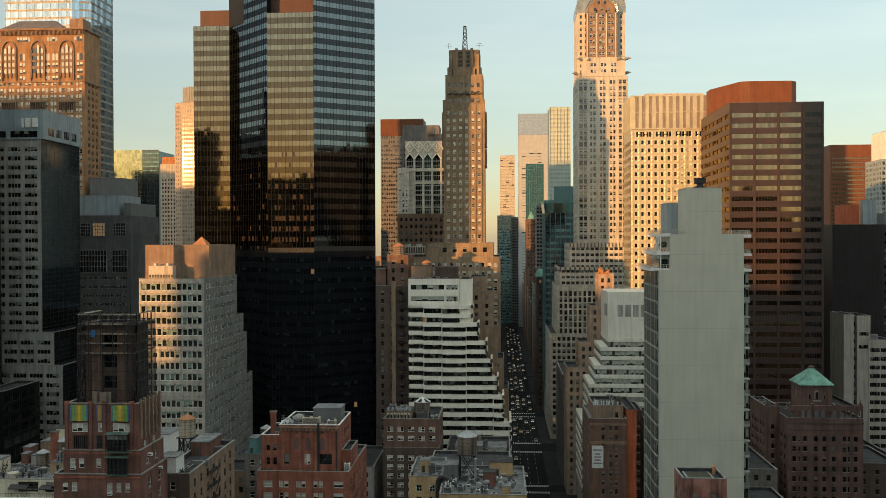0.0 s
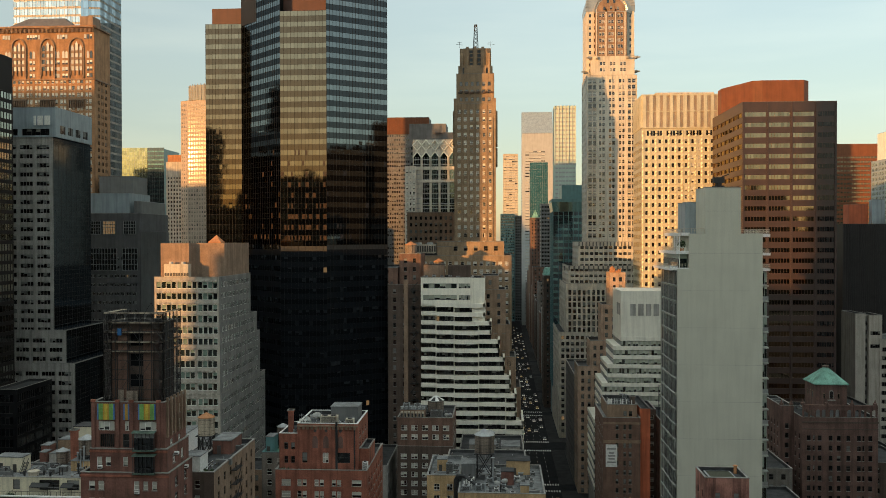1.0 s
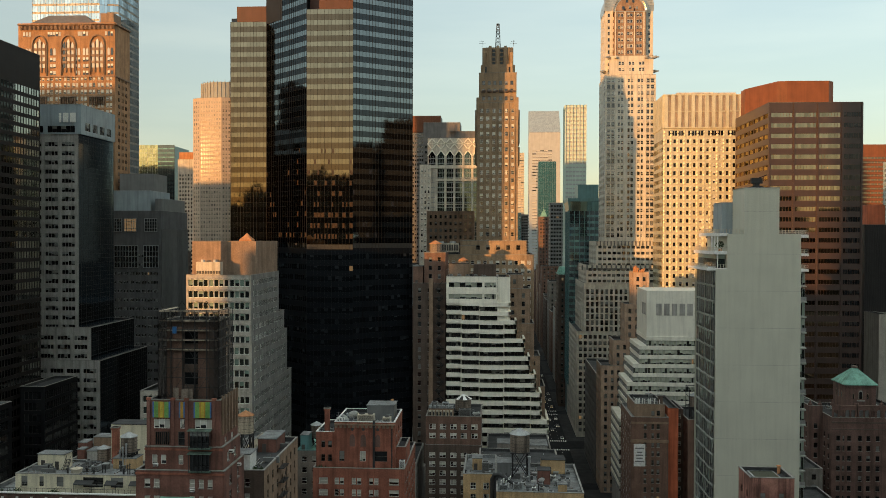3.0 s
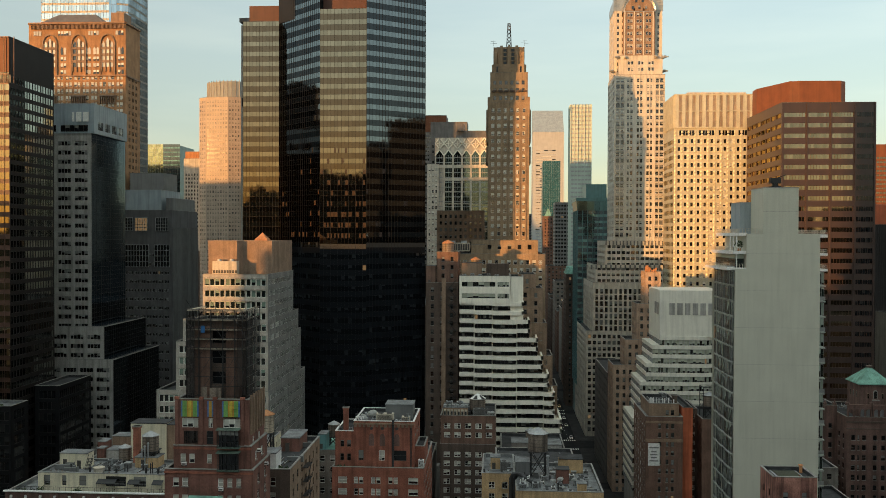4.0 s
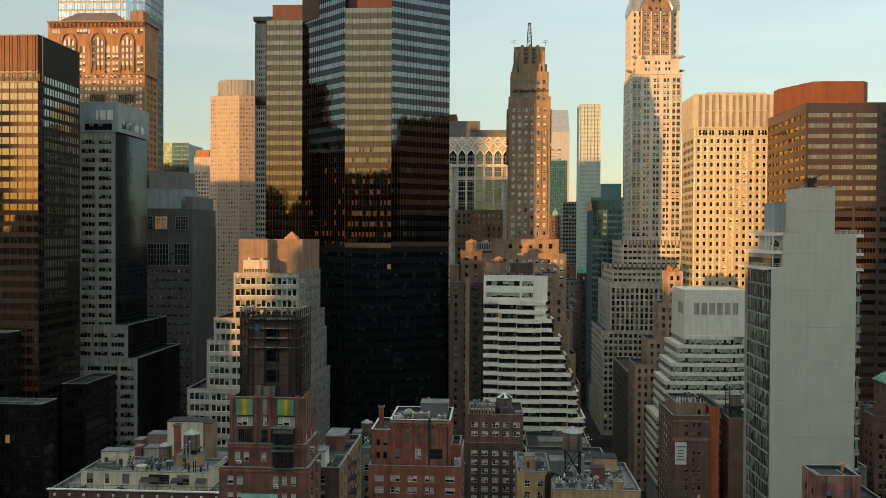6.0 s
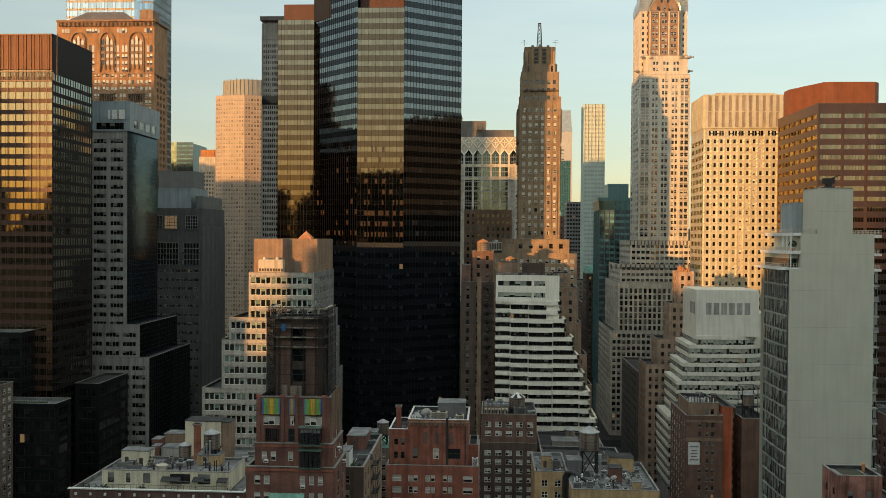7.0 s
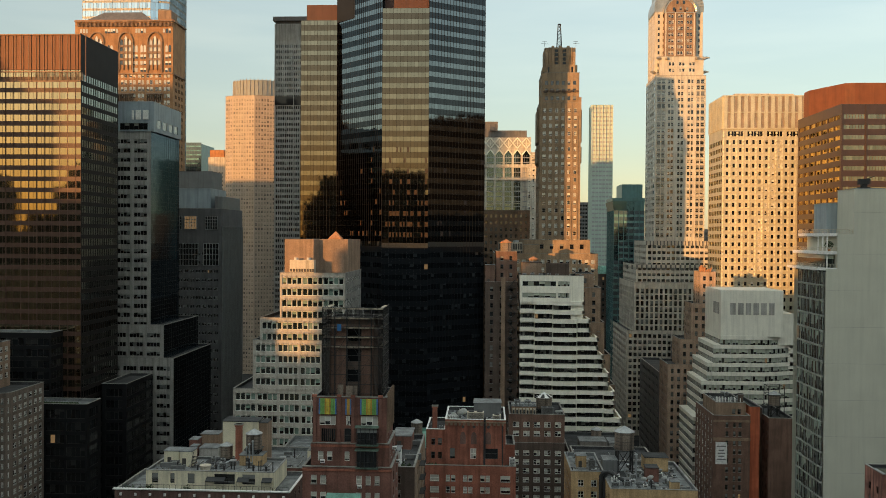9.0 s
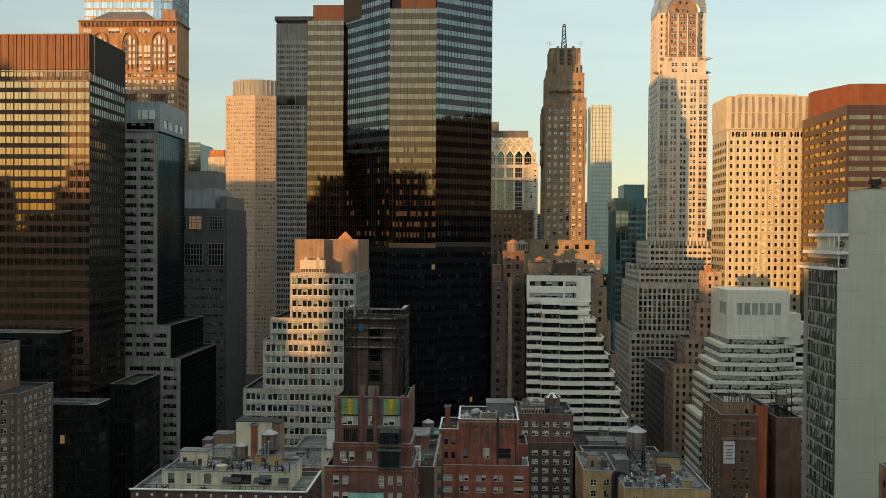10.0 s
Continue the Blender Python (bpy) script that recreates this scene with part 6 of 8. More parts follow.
g = Geo()
g.box(44.8, 47.2, BY + 0.6, 276, 114.6, 115.5)
g.box(67.0, 69.5, BY + 0.6, 276, 114.2, 115.1)
g.box(43.2, 47.2, BY + 0.4, 276, 109.4, 110.3)
g.box(41.4, 47.2, BY + 0.4, 276, 104.8, 105.5)
g.box(66.8, 69.6, BY + 0.6, 276, 109.0, 109.7)
g.box(66.8, 69.6, BY + 0.6, 276, 104.6, 105.3)
part("terrace_slabs", g, M["white_paint"], b)
rail(b, [(41.5, 276), (41.5, BY + 0.5), (46.8, BY + 0.5)], 105.5)
rail(b, [(43.3, 276), (43.3, BY + 0.5), (46.8, BY + 0.5)], 110.3)
rail(b, [(44.9, 276), (44.9, BY + 0.7), (51.3, BY + 0.7)], 115.5)
rail(b, [(61.4, BY + 0.7), (69.4, BY + 0.7), (69.4, 276)], 115.2)
rail(b, [(67.4, BY + 0.8), (69.5, BY + 0.8), (69.5, 276)], 109.7)
rail(b, [(67.4, BY + 0.8), (69.5, BY + 0.8), (69.5, 276)], 105.3)
g = Geo()
g.box(44.2, 46.8, 252, 274, 105.5, 109.4)
part("terrace_glazing", g, M["win_clear"], b)
for y in (251.2, 254.5, 258):
    g = Geo()
    g.box(44.3, 44.6, y, y + 0.3, 105.5, 114.6)
    part("terrace_post", g, M["white_paint"], b)
pl = thing("terrace_shrub", (45.3, 252.2, 110.3), "clipped green shrub in a pot on the terrace", "shrub")
g = Geo()
rnd = random.Random(4)
for i in range(260):
    v = Vector((rnd.gauss(0, 1), rnd.gauss(0, 1), rnd.gauss(0, 1))).normalized() * (0.75 + 0.35 * rnd.random())
    c = Vector((45.3, 252.2, 112.1)) + v
    u = Vector((rnd.random() - 0.5, rnd.random() - 0.5, rnd.random() - 0.5)) * 0.5
    w = Vector((rnd.random() - 0.5, rnd.random() - 0.5, rnd.random() - 0.5)) * 0.5
    g.face([tuple(c), tuple(c + u), tuple(c + u + w), tuple(c + w)])
part("foliage", g, M["plant"], pl)
g = Geo()
g.ring(45.3, 252.2, [(110.3, 0.5), (111.0, 0.65)], 12)
part("pot", g, M["terracotta"], pl)
mt = thing("roof_machine", (56.4, 256, 128.3), "black window-cleaning crane on the penthouse roof", "machine")
g = Geo()
g.box(55.0, 57.8, 254.5, 257.5, 128.3, 129.0)
g.box(55.7, 57.1, 255, 256.6, 129.0, 129.8)
part("carriage", g, M["iron"], mt)
g = Geo()
g.box(54.9, 57.9, 254.8, 256.6, 129.8, 131.4)
part("cabin", g, M["iron"], mt)
g = Geo()
g.beam((56.8, 255, 131.3), (58.9, 254, 132.2), 0.25)
g.box(52.4, 60.2, 253.5, 253.8, 128.3, 128.6)
part("jib", g, M["iron"], mt)

# ---- small rooftop things ----
def water_tank(x, y, z, r, h, leg, label, wood="wood", cone="zinc", stripes=False):
    t = thing("water_tank", (x, y, z), label, "water tank", "rooftop water tanks")
    g = Geo()
    n = 66
    for zz in (z + leg, z + leg + h):
        for k in range(n):
            a_, rr = 2 * math.pi * k / n, r * (0.975 if k % 3 == 0 else 1.0 + 0.008 * (k // 3 % 3))
            g.v.append((x + rr * math.cos(a_), y + rr * math.sin(a_), zz))
    for k in range(n):
        g.f.append((k, (k + 1) % n, n + (k + 1) % n, n + k))
        g.m.append(0)
        g.uv.extend(((0, 0), (1, 0), (1, 1), (0, 1)))
    g.f.append(tuple(range(n - 1, -1, -1)))
    g.m.append(0)
    g.uv.extend([(0.5, 0.5)] * n)
    part("barrel", g, M[wood], t)
    for j in range(5):
        g = Geo()
        zz = z + leg + h * (0.08 + 0.2 * j)
        g.ring(x, y, [(zz, r * 1.035), (zz + 0.07, r * 1.035)], 22, cap=False)
        part("hoop", g, M["iron"], t)
    g = Geo()
    g.ring(x, y, [(z + leg + h, r * 1.1), (z + leg + h + 0.12, r * 1.1), (z + leg + h + r * 0.62, 0.08)], 12)
    part("cone_roof", g, M[cone], t)
    if stripes:
        g = Geo()
        for k in range(0, 12, 2):
            a0, a1 = 2 * math.pi * k / 12, 2 * math.pi * (k + 1) / 12
            z0_, z1_ = z + leg + h + 0.14, z + leg + h + r * 0.62 + 0.03
            g.face([(x + r * 1.1 * math.cos(a0), y + r * 1.1 * math.sin(a0), z0_), (x + r * 1.1 * math.cos(a1), y + r * 1.1 * math.sin(a1), z0_), (x, y, z1_)])
        part("stripes", g, M["iron"], t)
    if leg > 0.3:
        c = [(x + sx * r * 0.75, y + sy * r * 0.75) for sx, sy in ((-1, -1), (1, -1), (1, 1), (-1, 1))]
        for px, py in c:
            g = Geo()
            g.box(px - 0.2, px + 0.2, py - 0.2, py + 0.2, z, z + leg)
            part("leg", g, M["iron"], t)
        g = Geo()
        for k in range(4):
            (xa, ya), (xb, yb) = c[k], c[(k + 1) % 4]
            g.beam((xa, ya, z + 0.2), (xb, yb, z + leg - 0.2), 0.2)
            g.beam((xb, yb, z + 0.2), (xa, ya, z + leg - 0.2), 0.2)
        g.box(x - r * 1.05, x + r * 1.05, y - r * 1.05, y + r * 1.05, z + leg - 0.2, z + leg)
        part("frame", g, M["iron"], t)
    return t


def ac_unit(x, y, z, w, d, h, label="grey metal rooftop air-conditioning unit", mat="zinc", fans=1):
    t = thing("air_conditioner", (x, y, z), label, "air conditioner", "rooftop units")
    g = Geo()
    g.box(x - w / 2, x + w / 2, y - d / 2, y + d / 2, z + 0.25, z + h)
    part("casing", g, M[mat], t)
    g = Geo()
    for sx in (-1, 1):
        g.box(x + sx * w * 0.4 - 0.08, x + sx * w * 0.4 + 0.08, y - d * 0.45, y + d * 0.45, z, z + 0.25)
    part("feet", g, M["iron"], t)
    g = Geo()
    n = max(2, int(h / 0.22))
    for j in range(n):
        zz = z + 0.4 + (h - 0.6) * j / n
        g.box(x - w * 0.42, x + w * 0.42, y - d / 2 - 0.03, y - d / 2 + 0.02, zz, zz + 0.09)
    part("grille", g, M["frame_dark"], t)
    for k in range(fans):
        g = Geo()
        fx = x + (k - (fans - 1) / 2) * w / max(1, fans)
        g.ring(fx, y, [(z + h, min(w / fans, d) * 0.36), (z + h + 0.2, min(w / fans, d) * 0.34)], 14)
        part("fan", g, M["iron"], t)
    return t


def dish(x, y, z, r, turn=200.0, label="white satellite dish on a short pole"):
    t = thing("satellite_dish", (x, y, z), label, "satellite dish", "satellite dishes")
    g = Geo()
    m = Matrix.Translation((x, y, z + r + 0.5)) @ Matrix.Rotation(radians(turn), 4, "Z") @ Matrix.Rotation(radians(55), 4, "X")
    rings, n = [(0.0, 0.02), (0.04, 0.35), (0.16, 0.7), (0.34, 1.0)], 16
    pts = [[tuple(m @ Vector((r * q * math.cos(2 * math.pi * k / n), r * q * math.sin(2 * math.pi * k / n), r * h_))) for k in range(n)] for h_, q in rings]
    for l in range(3):
        for k in range(n):
            g.face([pts[l][k], pts[l][(k + 1) % n], pts[l + 1][(k + 1) % n], pts[l + 1][k]])
    part("reflector", g, M["white_paint"], t)
    g = Geo()
    g.box(x - 0.06, x + 0.06, y - 0.06, y + 0.06, z, z + r + 0.5)
    part("pole", g, M["zinc"], t)
    g = Geo()
    g.beam(tuple(m @ Vector((0, r, r * 0.34))), tuple(m @ Vector((0, 0, r * 0.9))), 0.05)
    part("feed_arm", g, M["zinc"], t)
    return t


def chimney(x, y, z, w, h, mat="orange_brick", label="square brick chimney with a corbelled cap"):
    t = thing("chimney", (x, y, z), label, "chimney")
    g = Geo()
    g.box(x - w / 2, x + w / 2, y - w / 2, y + w / 2, z, z + h)
    g.box(x - w * 0.62, x + w * 0.62, y - w * 0.62, y + w * 0.62, z + h - 0.7, z + h - 0.25)
    part("shaft", g, M[mat], t)
    g = Geo()
    g.box(x - w * 0.68, x + w * 0.68, y - w * 0.68, y + w * 0.68, z + h - 0.25, z + h)
    part("cap", g, M["coping"], t)
    return t


def bulkhead(x0, x1, y0, y1, z, h, mat, label, door=True, roof="roof_pale"):
    t = thing("roof_bulkhead", ((x0 + x1) / 2, (y0 + y1) / 2, z), label, "roof structure", "roof bulkheads")
    g = Geo()
    g.prism(rect(x0, x1, y0, y1), z, z + h)
    part("wall", g, M[mat], t)
    g = Geo()
    g.box(x0 - 0.15, x1 + 0.15, y0 - 0.15, y1 + 0.15, z + h, z + h + 0.2)
    part("roof", g, M[roof], t)
    if door:
        g = Geo()
        cx = x0 + (x1 - x0) * 0.35
        g.box(cx - 0.5, cx + 0.5, y0 - 0.05, y0 + 0.02, z, z + min(2.1, h - 0.2))
        part("door", g, M["frame_dark"], t)
    return t


def vent_pipe(x, y, z, r, h, mat="zinc"):
    t = thing("vent_pipe", (x, y, z), "metal roof vent pipe with a cap", "vent", "roof vents")
    g = Geo()
    g.ring(x, y, [(z, r), (z + h, r)], 10)
    part("pipe", g, M[mat], t)
    g = Geo()
    g.ring(x, y, [(z + h + 0.05, r * 1.6), (z + h + 0.2, r * 1.5), (z + h + 0.4, 0.05)], 10)
    part("cap", g, M[mat], t)


def roof_garden(x0, x1, y, z, n, seed):
    t = thing("planter_row", ((x0 + x1) / 2, y, z), "row of small potted shrubs along the terrace edge", "plants", kind="stuff")
    rnd = random.Random(seed)
    g = Geo()
    for i in range(n):
        cx = x0 + (x1 - x0) * rnd.random()
        for k in range(26):
            c = Vector((cx + rnd.gauss(0, 0.22), y + rnd.gauss(0, 0.2), z + 0.3 + abs(rnd.gauss(0, 0.38))))
            u = Vector((rnd.gauss(0, 0.13), rnd.gauss(0, 0.13), rnd.gauss(0, 0.13)))
            w = Vector((rnd.gauss(0, 0.13), rnd.gauss(0, 0.13), rnd.gauss(0, 0.13)))
            g.face([tuple(c), tuple(c + u), tuple(c + u + w), tuple(c + w)])
        g.box(cx - 0.25, cx + 0.25, y - 0.2, y + 0.2, z, z + 0.35)
    part("leaves", g, M["plant"], t, kind="stuff")


# ---- roofscape below the camera ----
b = house("brick_apartment_house", (-123, 215), "brick apartment house with a white cornice and a cream penthouse", cat="apartment house")
tier(b, rect(-145, -101.5, 205.5, 225), 0, 50.6, "maroon_brick", [spec(4.6, 3.3, 2.4, 1.9, 0.8, "pair", m=1.0, top=1.6, sills=True), spec(4, 3.3, 1.3, 1.8, style="sash", m=1), None, None], "roof_pale", limit=70)
g = Geo()
g.box(-145.4, -101.2, 205.1, 206.0, 50.75, 51.0)
g.box(-101.6, -101.1, 205.5, 225, 50.75, 51.0)
for i in range(12):
    g.ring(-143.4 + i * 3.7, 205.3, [(49.3, 0.0), (49.3, 0.32), (49.9, 0.32)], 10)
part("cornice", g, M["white_paint"], b, "white painted cornice with medallions")
tier(b, rect(-138.5, -106, 209.0, 223), 50, 54.6, "cream", [spec(5, 3, 1, 1, 0, "sash", cols=[(1.5, 1.6), (6.2, 1.1), (10.6, 1.8), (17.4, 5.2), (24.5, 3.2)], top=0.6, rows=1) | {"h": 2.5, "sill": 0.5, "style": "sash_dark"}, None, None, None], "roof_pale", "coping_pale", par=0.5, limit=8)
roof_garden(-144, -139, 208, 49.8, 8, 1)
roof_garden(-138, -103, 207.2, 49.8, 12, 2)
for i, (x, w) in enumerate(((-136.8, 1.6), (-127.6, 1.7), (-120.6, 4.8), (-113.6, 3.0), (-107.6, 2.6))):
    t = thing("terrace_awning" if w > 2 else "terrace_planter", (x, 207.4, 49.8), "dark retractable awning over terrace doors" if w > 2 else "dark terrace planter box with a shrub", "awning" if w > 2 else "planter")
    g = Geo()
    if w > 2:
        g.face([(x - w / 2, 207.6, 52.6), (x + w / 2, 207.6, 52.6), (x + w / 2, 209.0, 53.3), (x - w / 2, 209.0, 53.3)])
        g.face([(x - w / 2, 207.6, 52.4), (x + w / 2, 207.6, 52.4), (x + w / 2, 207.6, 52.6), (x - w / 2, 207.6, 52.6)])
        part("canvas", g, M["duct"], t)
        g = Geo()
        for e_ in (-w / 2 + 0.1, w / 2 - 0.1):
            g.beam((x + e_, 207.7, 49.8), (x + e_, 207.7, 52.6), 0.07)
        part("posts", g, M["iron"], t)
    else:
        g.box(x - w / 2, x + w / 2, 207.0, 207.6, 49.7, 50.3)
        part("box", g, M["wood"], t)
        g = Geo()
        rp = random.Random(40 + i)
        for k in range(120):
            c = Vector((x + rp.uniform(-w / 2, w / 2), 207.3 + rp.gauss(0, 0.2), 50.4 + abs(rp.gauss(0, 0.45))))
            u, v = Vector((rp.gauss(0, 0.15), rp.gauss(0, 0.15), rp.gauss(0, 0.15))), Vector((rp.gauss(0, 0.15), rp.gauss(0, 0.15), rp.gauss(0, 0.15)))
            g.face([tuple(c), tuple(c + u), tuple(c + u + v), tuple(c + v)])
        part("leaves", g, M["plant"], t, kind="stuff")
t = thing("parapet_rail", (-123, 206, 51), "thin black guard rail along a terrace parapet", "railing")
g = Geo()
for i in range(30):
    g.box(-144.6 + i * 1.48, -144.54 + i * 1.48, 205.7, 205.76, 51.0, 52.0)
part("posts", g, M["iron"], t, kind="stuff")
g = Geo()
g.box(-144.6, -101.6, 205.7, 205.76, 51.95, 52.02)
part("top_bar", g, M["iron"], t)
bulkhead(-136.5, -132.5, 216, 220, 54.1, 3.6, "cream", "cream stucco bulkhead with a stair on the roof")
stair = thing("roof_stair", (-127.6, 214, 54.1), "black iron stair beside a roof bulkhead", "stair")
g = Geo()
for k in range(9):
    g.box(-128.6, -127.6, 215.6 - k * 0.25, 215.9 - k * 0.25, 54.1 + (8 - k) * 0.3, 54.16 + (8 - k) * 0.3)
part("treads", g, M["iron"], stair)
g = Geo()
for x in (-128.65, -127.55):
    g.beam((x, 215.8, 57.6), (x, 213.6, 55.0), 0.09)
    g.beam((x, 215.8, 56.6), (x, 213.6, 54.1), 0.12)
part("stringers", g, M["iron"], stair)
hut = thing("round_vent_house", (-124.5, 212.6, 54.1), "low round metal vent housing on the roof", "vent")
g = Geo()
g.ring(-124.5, 212.6, [(54.1, 1.3), (54.9, 1.3), (55.0, 1.45), (55.25, 1.45)], 18)
part("drum", g, M["beige_metal"], hut)
for x, y, h in ((-118.0, 213.2, 1.5), (-117.2, 213.0, 1.5), (-110.2, 210.4, 2.6), (-109.6, 210.2, 2.9), (-106.9, 211.5, 2.2)):
    vent_pipe(x, y, 54.1, 0.13, h, "iron")
bulkhead(-132.0, -128.8, 215, 219, 54.1, 3.8, "cream", "grey-cream rendered stair house on the roof")
bulkhead(-117.0, -111.0, 217, 221.5, 54.1, 2.6, "yellow_brick", "low yellow brick bulkhead on the roof")
for x, y in ((-126, 211), (-121.5, 212), (-119, 210.5), (-112, 212), (-108.5, 211)):
    vent_pipe(x, y, 54.1, 0.25, 1.2, "iron")
ac_unit(-120.3, 214.5, 54.1, 2.0, 1.8, 1.5)
b = house("low_rooftops", (-115, 240), "cluster of low brick buildings with brightly painted parapets")
tier(b, rect(-144, -104, 238, 262), 0, 48.0, "red_brick", [None] * 4, "roof_pale")
tier(b, rect(-104, -91.5, 240, 268), 0, 52.5, "cream", [spec(3, 3.3, 1.2, 1.7, style="sash_dark")] * 4, "roof_pale", limit=10)
tier(b, rect(-118, -106, 262.2, 286), 0, 46, "grey_concrete", [spec(3, 3.3, 1.2, 1.7, style="sash_dark")] * 4, "roof_pale", limit=8)
bulkhead(-129.7, -119.2, 244, 250, 47.0, 12.6, "cream", "tall cream stucco bulkhead with a dark roof", False, "roof")
bulkhead(-119.1, -116.8, 244.5, 250, 47.0, 12.2, "tan_brick", "buff brick end of a tall bulkhead", False, "roof")
bulkhead(-139.2, -133.8, 253, 258, 47.0, 6.6, "tan_brick", "buff stucco bulkhead on the roof")
bulkhead(-139.6, -137.2, 244, 248, 47.0, 7.0, "red_brick", "red painted chimney breast on the roof", False)
bulkhead(-137.9, -136.0, 240, 243, 47.0, 6.0, "red_brick", "red painted chimney breast on the roof", False)
bulkhead(-135.6, -130.2, 241, 246, 47.0, 5.4, "grey_concrete", "grey rendered structure on the roof")
chimney(-118.7, 222.4, 53.6, 1.5, 10.2, "orange_brick")
water_tank(-113.9, 219.6, 54.1, 2.05, 3.8, 4.0, "weathered wooden water tank with a silver conical roof")
water_tank(-122.2, 223.0, 53.6, 1.6, 3.2, 1.0, "small weathered wooden water tank beside a chimney")
for k, (x, y) in enumerate(((-115.2, 217.2), (-114.4, 217.0), (-113.6, 217.2))):
    vent_pipe(x, y, 54.1, 0.22, 4.6 + 0.8 * k)
bulkhead(-103.5, -97, 246, 256, 51.6, 6.0, "white_paint", "white rendered penthouse on the roof")

# red brick tower's extras
g_par = thing("tower_balcony", (-76.5, 168.3, 67), "rusty green metal balcony enclosure on the brick tower", "balcony")
for z in (67.3, 71.9):
    g = Geo()
    g.box(-79.4, -74.9, 167.6, 169.0, z - 0.2, z + 0.1)
    part("floor", g, M["rusty_green"], g_par)
    g = Geo()
    for i in range(6):
        g.box(-79.3 + i * 0.87, -79.2 + i * 0.87, 167.6, 167.7, z, z + 3.4)
    g.box(-79.4, -74.9, 167.6, 167.68, z + 1.1, z + 1.2)
    part("railing", g, M["iron"], g_par)
    g = Geo()
    g.box(-79.1, -75.2, 167.95, 168.15, z + 0.1, z + 3.3)
    part("glazing", g, M["win_dark"], g_par, "dark glazing of the enclosed balcony")
    g = Geo()
    g.face([(-79.6, 167.3, z + 3.5), (-74.8, 167.3, z + 3.5), (-74.8, 168.9, z + 3.75), (-79.6, 168.9, z + 3.75)])
    part("awning", g, M["rusty_green"], g_par)
t = thing("awning", (-82, 168, 61), "green copper awning over a wide window", "awning")
g = Geo()
g.face([(-85.4, 166.9, 61.2), (-78.2, 166.9, 61.2), (-78.4, 168.2, 62.1), (-85.2, 168.2, 62.1)])
g.face([(-85.4, 166.9, 61.2), (-85.4, 166.9, 60.9), (-78.2, 166.9, 60.9), (-78.2, 166.9, 61.2)])
part("canopy", g, M["copper"], t)
for x, y, z in ((-86.1, 168.0, 68.0), (-78.6, 168.0, 63.0), (-72.0, 172, 70.0), (-71.9, 177, 66.0)):
    ac_unit(x, y, z, 0.9, 0.6, 0.8, "small window air conditioner under a sash", "white_paint", 0)

b = house("tan_walkup", (-72, 200), "brown and tan brick walk-up with a side fire escape", cat="apartment house")
tier(b, rect(-76.5, -69.0, 186, 218), 0, 62.8, "dark_brick", [spec(4, 3.3, 1.2, 1.8, style="sash", m=1.2, sills=True), "none", None, None], "roof", limit=10)
g, wins = Geo(), []
facade(g, (-68.98, 186), (-68.98, 218), 0, 62.8, spec(4.2, 3.3, 1.3, 1.9, 0.8, "sash_dark", m=1.2), wins)
part("side_wall", g, M["tan_brick"], b)
set_windows(wins, b, 40)
g = Geo()
for j in range(6):
    z = 60 - j * 3.3
    g.box(-68.9, -67.6, 198, 203, z, z + 0.1)
    for i in range(6):
        g.box(-67.65, -67.58, 198 + i, 198.06 + i, z, z + 1.0)
    g.beam((-67.8, 198.4, z - 3.2), (-67.8, 202.4, z), 0.14)
part("fire_escape", g, M["iron"], b)
bulkhead(-76.2, -72.4, 187, 192, 61.8, 4.2, "white_paint", "white wooden roof shed")
roof_garden(-72.3, -69.5, 189, 61.8, 9, 5)
tier(b, rect(-95, -79.8, 226, 239), 0, 53.0, "dark_brick", [spec(4, 3.3, 1.2, 1.8, style="sash", m=1.2)] * 4, "roof", limit=6)
water_tank(-87.3, 234.5, 52.0, 2.2, 4.8, 8.0, "cedar water tank with an orange cone roof on a steel frame", "wood_pale", "terracotta")
bulkhead(-76.0, -71.5, 206, 215, 61.8, 3.2, "red_brick", "red brick roof bulkhead")
b = house("green_roof_block", (-63, 225), "low brick block with a painted green roof", cat="apartment house")
tier(b, rect(-79.5, -71.6, 262, 290), 0, 48.5, "grey_brick", [spec(3.4, 3.3, 1.6, 1.8, style="sash")] * 4, "copper", "teal_clad", limit=20)
tier(b, rect(-80.0, -71.6, 226, 250), 0, 36, "dark_brick", [spec(3.4, 3.3, 1.6, 1.8, style="sash")] * 4, "roof", limit=10)
water_tank(-75.4, 272, 47.5, 1.8, 3.8, 3.0, "dark wooden water tank with a conical roof", "wood", "zinc")
bulkhead(-79, -76.5, 265, 270, 47.5, 5, "teal_clad", "teal painted roof bulkhead")

b = house("orange_brick_building", (-56, 262), "orange-red brick apartment building with a corbelled penthouse block", cat="apartment house")
S_OB = spec(5.2, 3.35, 1.15, 1.8, 0.8, "sash_pale", k=2, s=0.3, m=1.6, top=2.0, sills=True)
tier(b, rect(-71.2, -44.6, 246.6, 280), 0, 47.4, "orange_brick", [spec(5, 3.35, 1.2, 1.8, 0.8, "sash_pale", cols=[(1.8, 2.6), (6.4, 1.2), (7.9, 1.2), (11.4, 1.2), (12.9, 1.2), (16.4, 1.2), (17.9, 1.2), (22.2, 2.8)], top=2.0, sills=True), S_OB, None, S_OB], limit=70)
tier(b, rect(-65.2, -47.6, 248.5, 268), 46.4, 60.4, "orange_brick", [spec(5, 6, 1.5, 3.0, 0.6, ("sash_dark", "pair_pale", "sash_dark"), cols=[(1.4, 1.5), (7.4, 1.7), (11.7, 3.7)], top=6.0, rows=1), S_OB, None, None], "roof", "white_paint", limit=10)
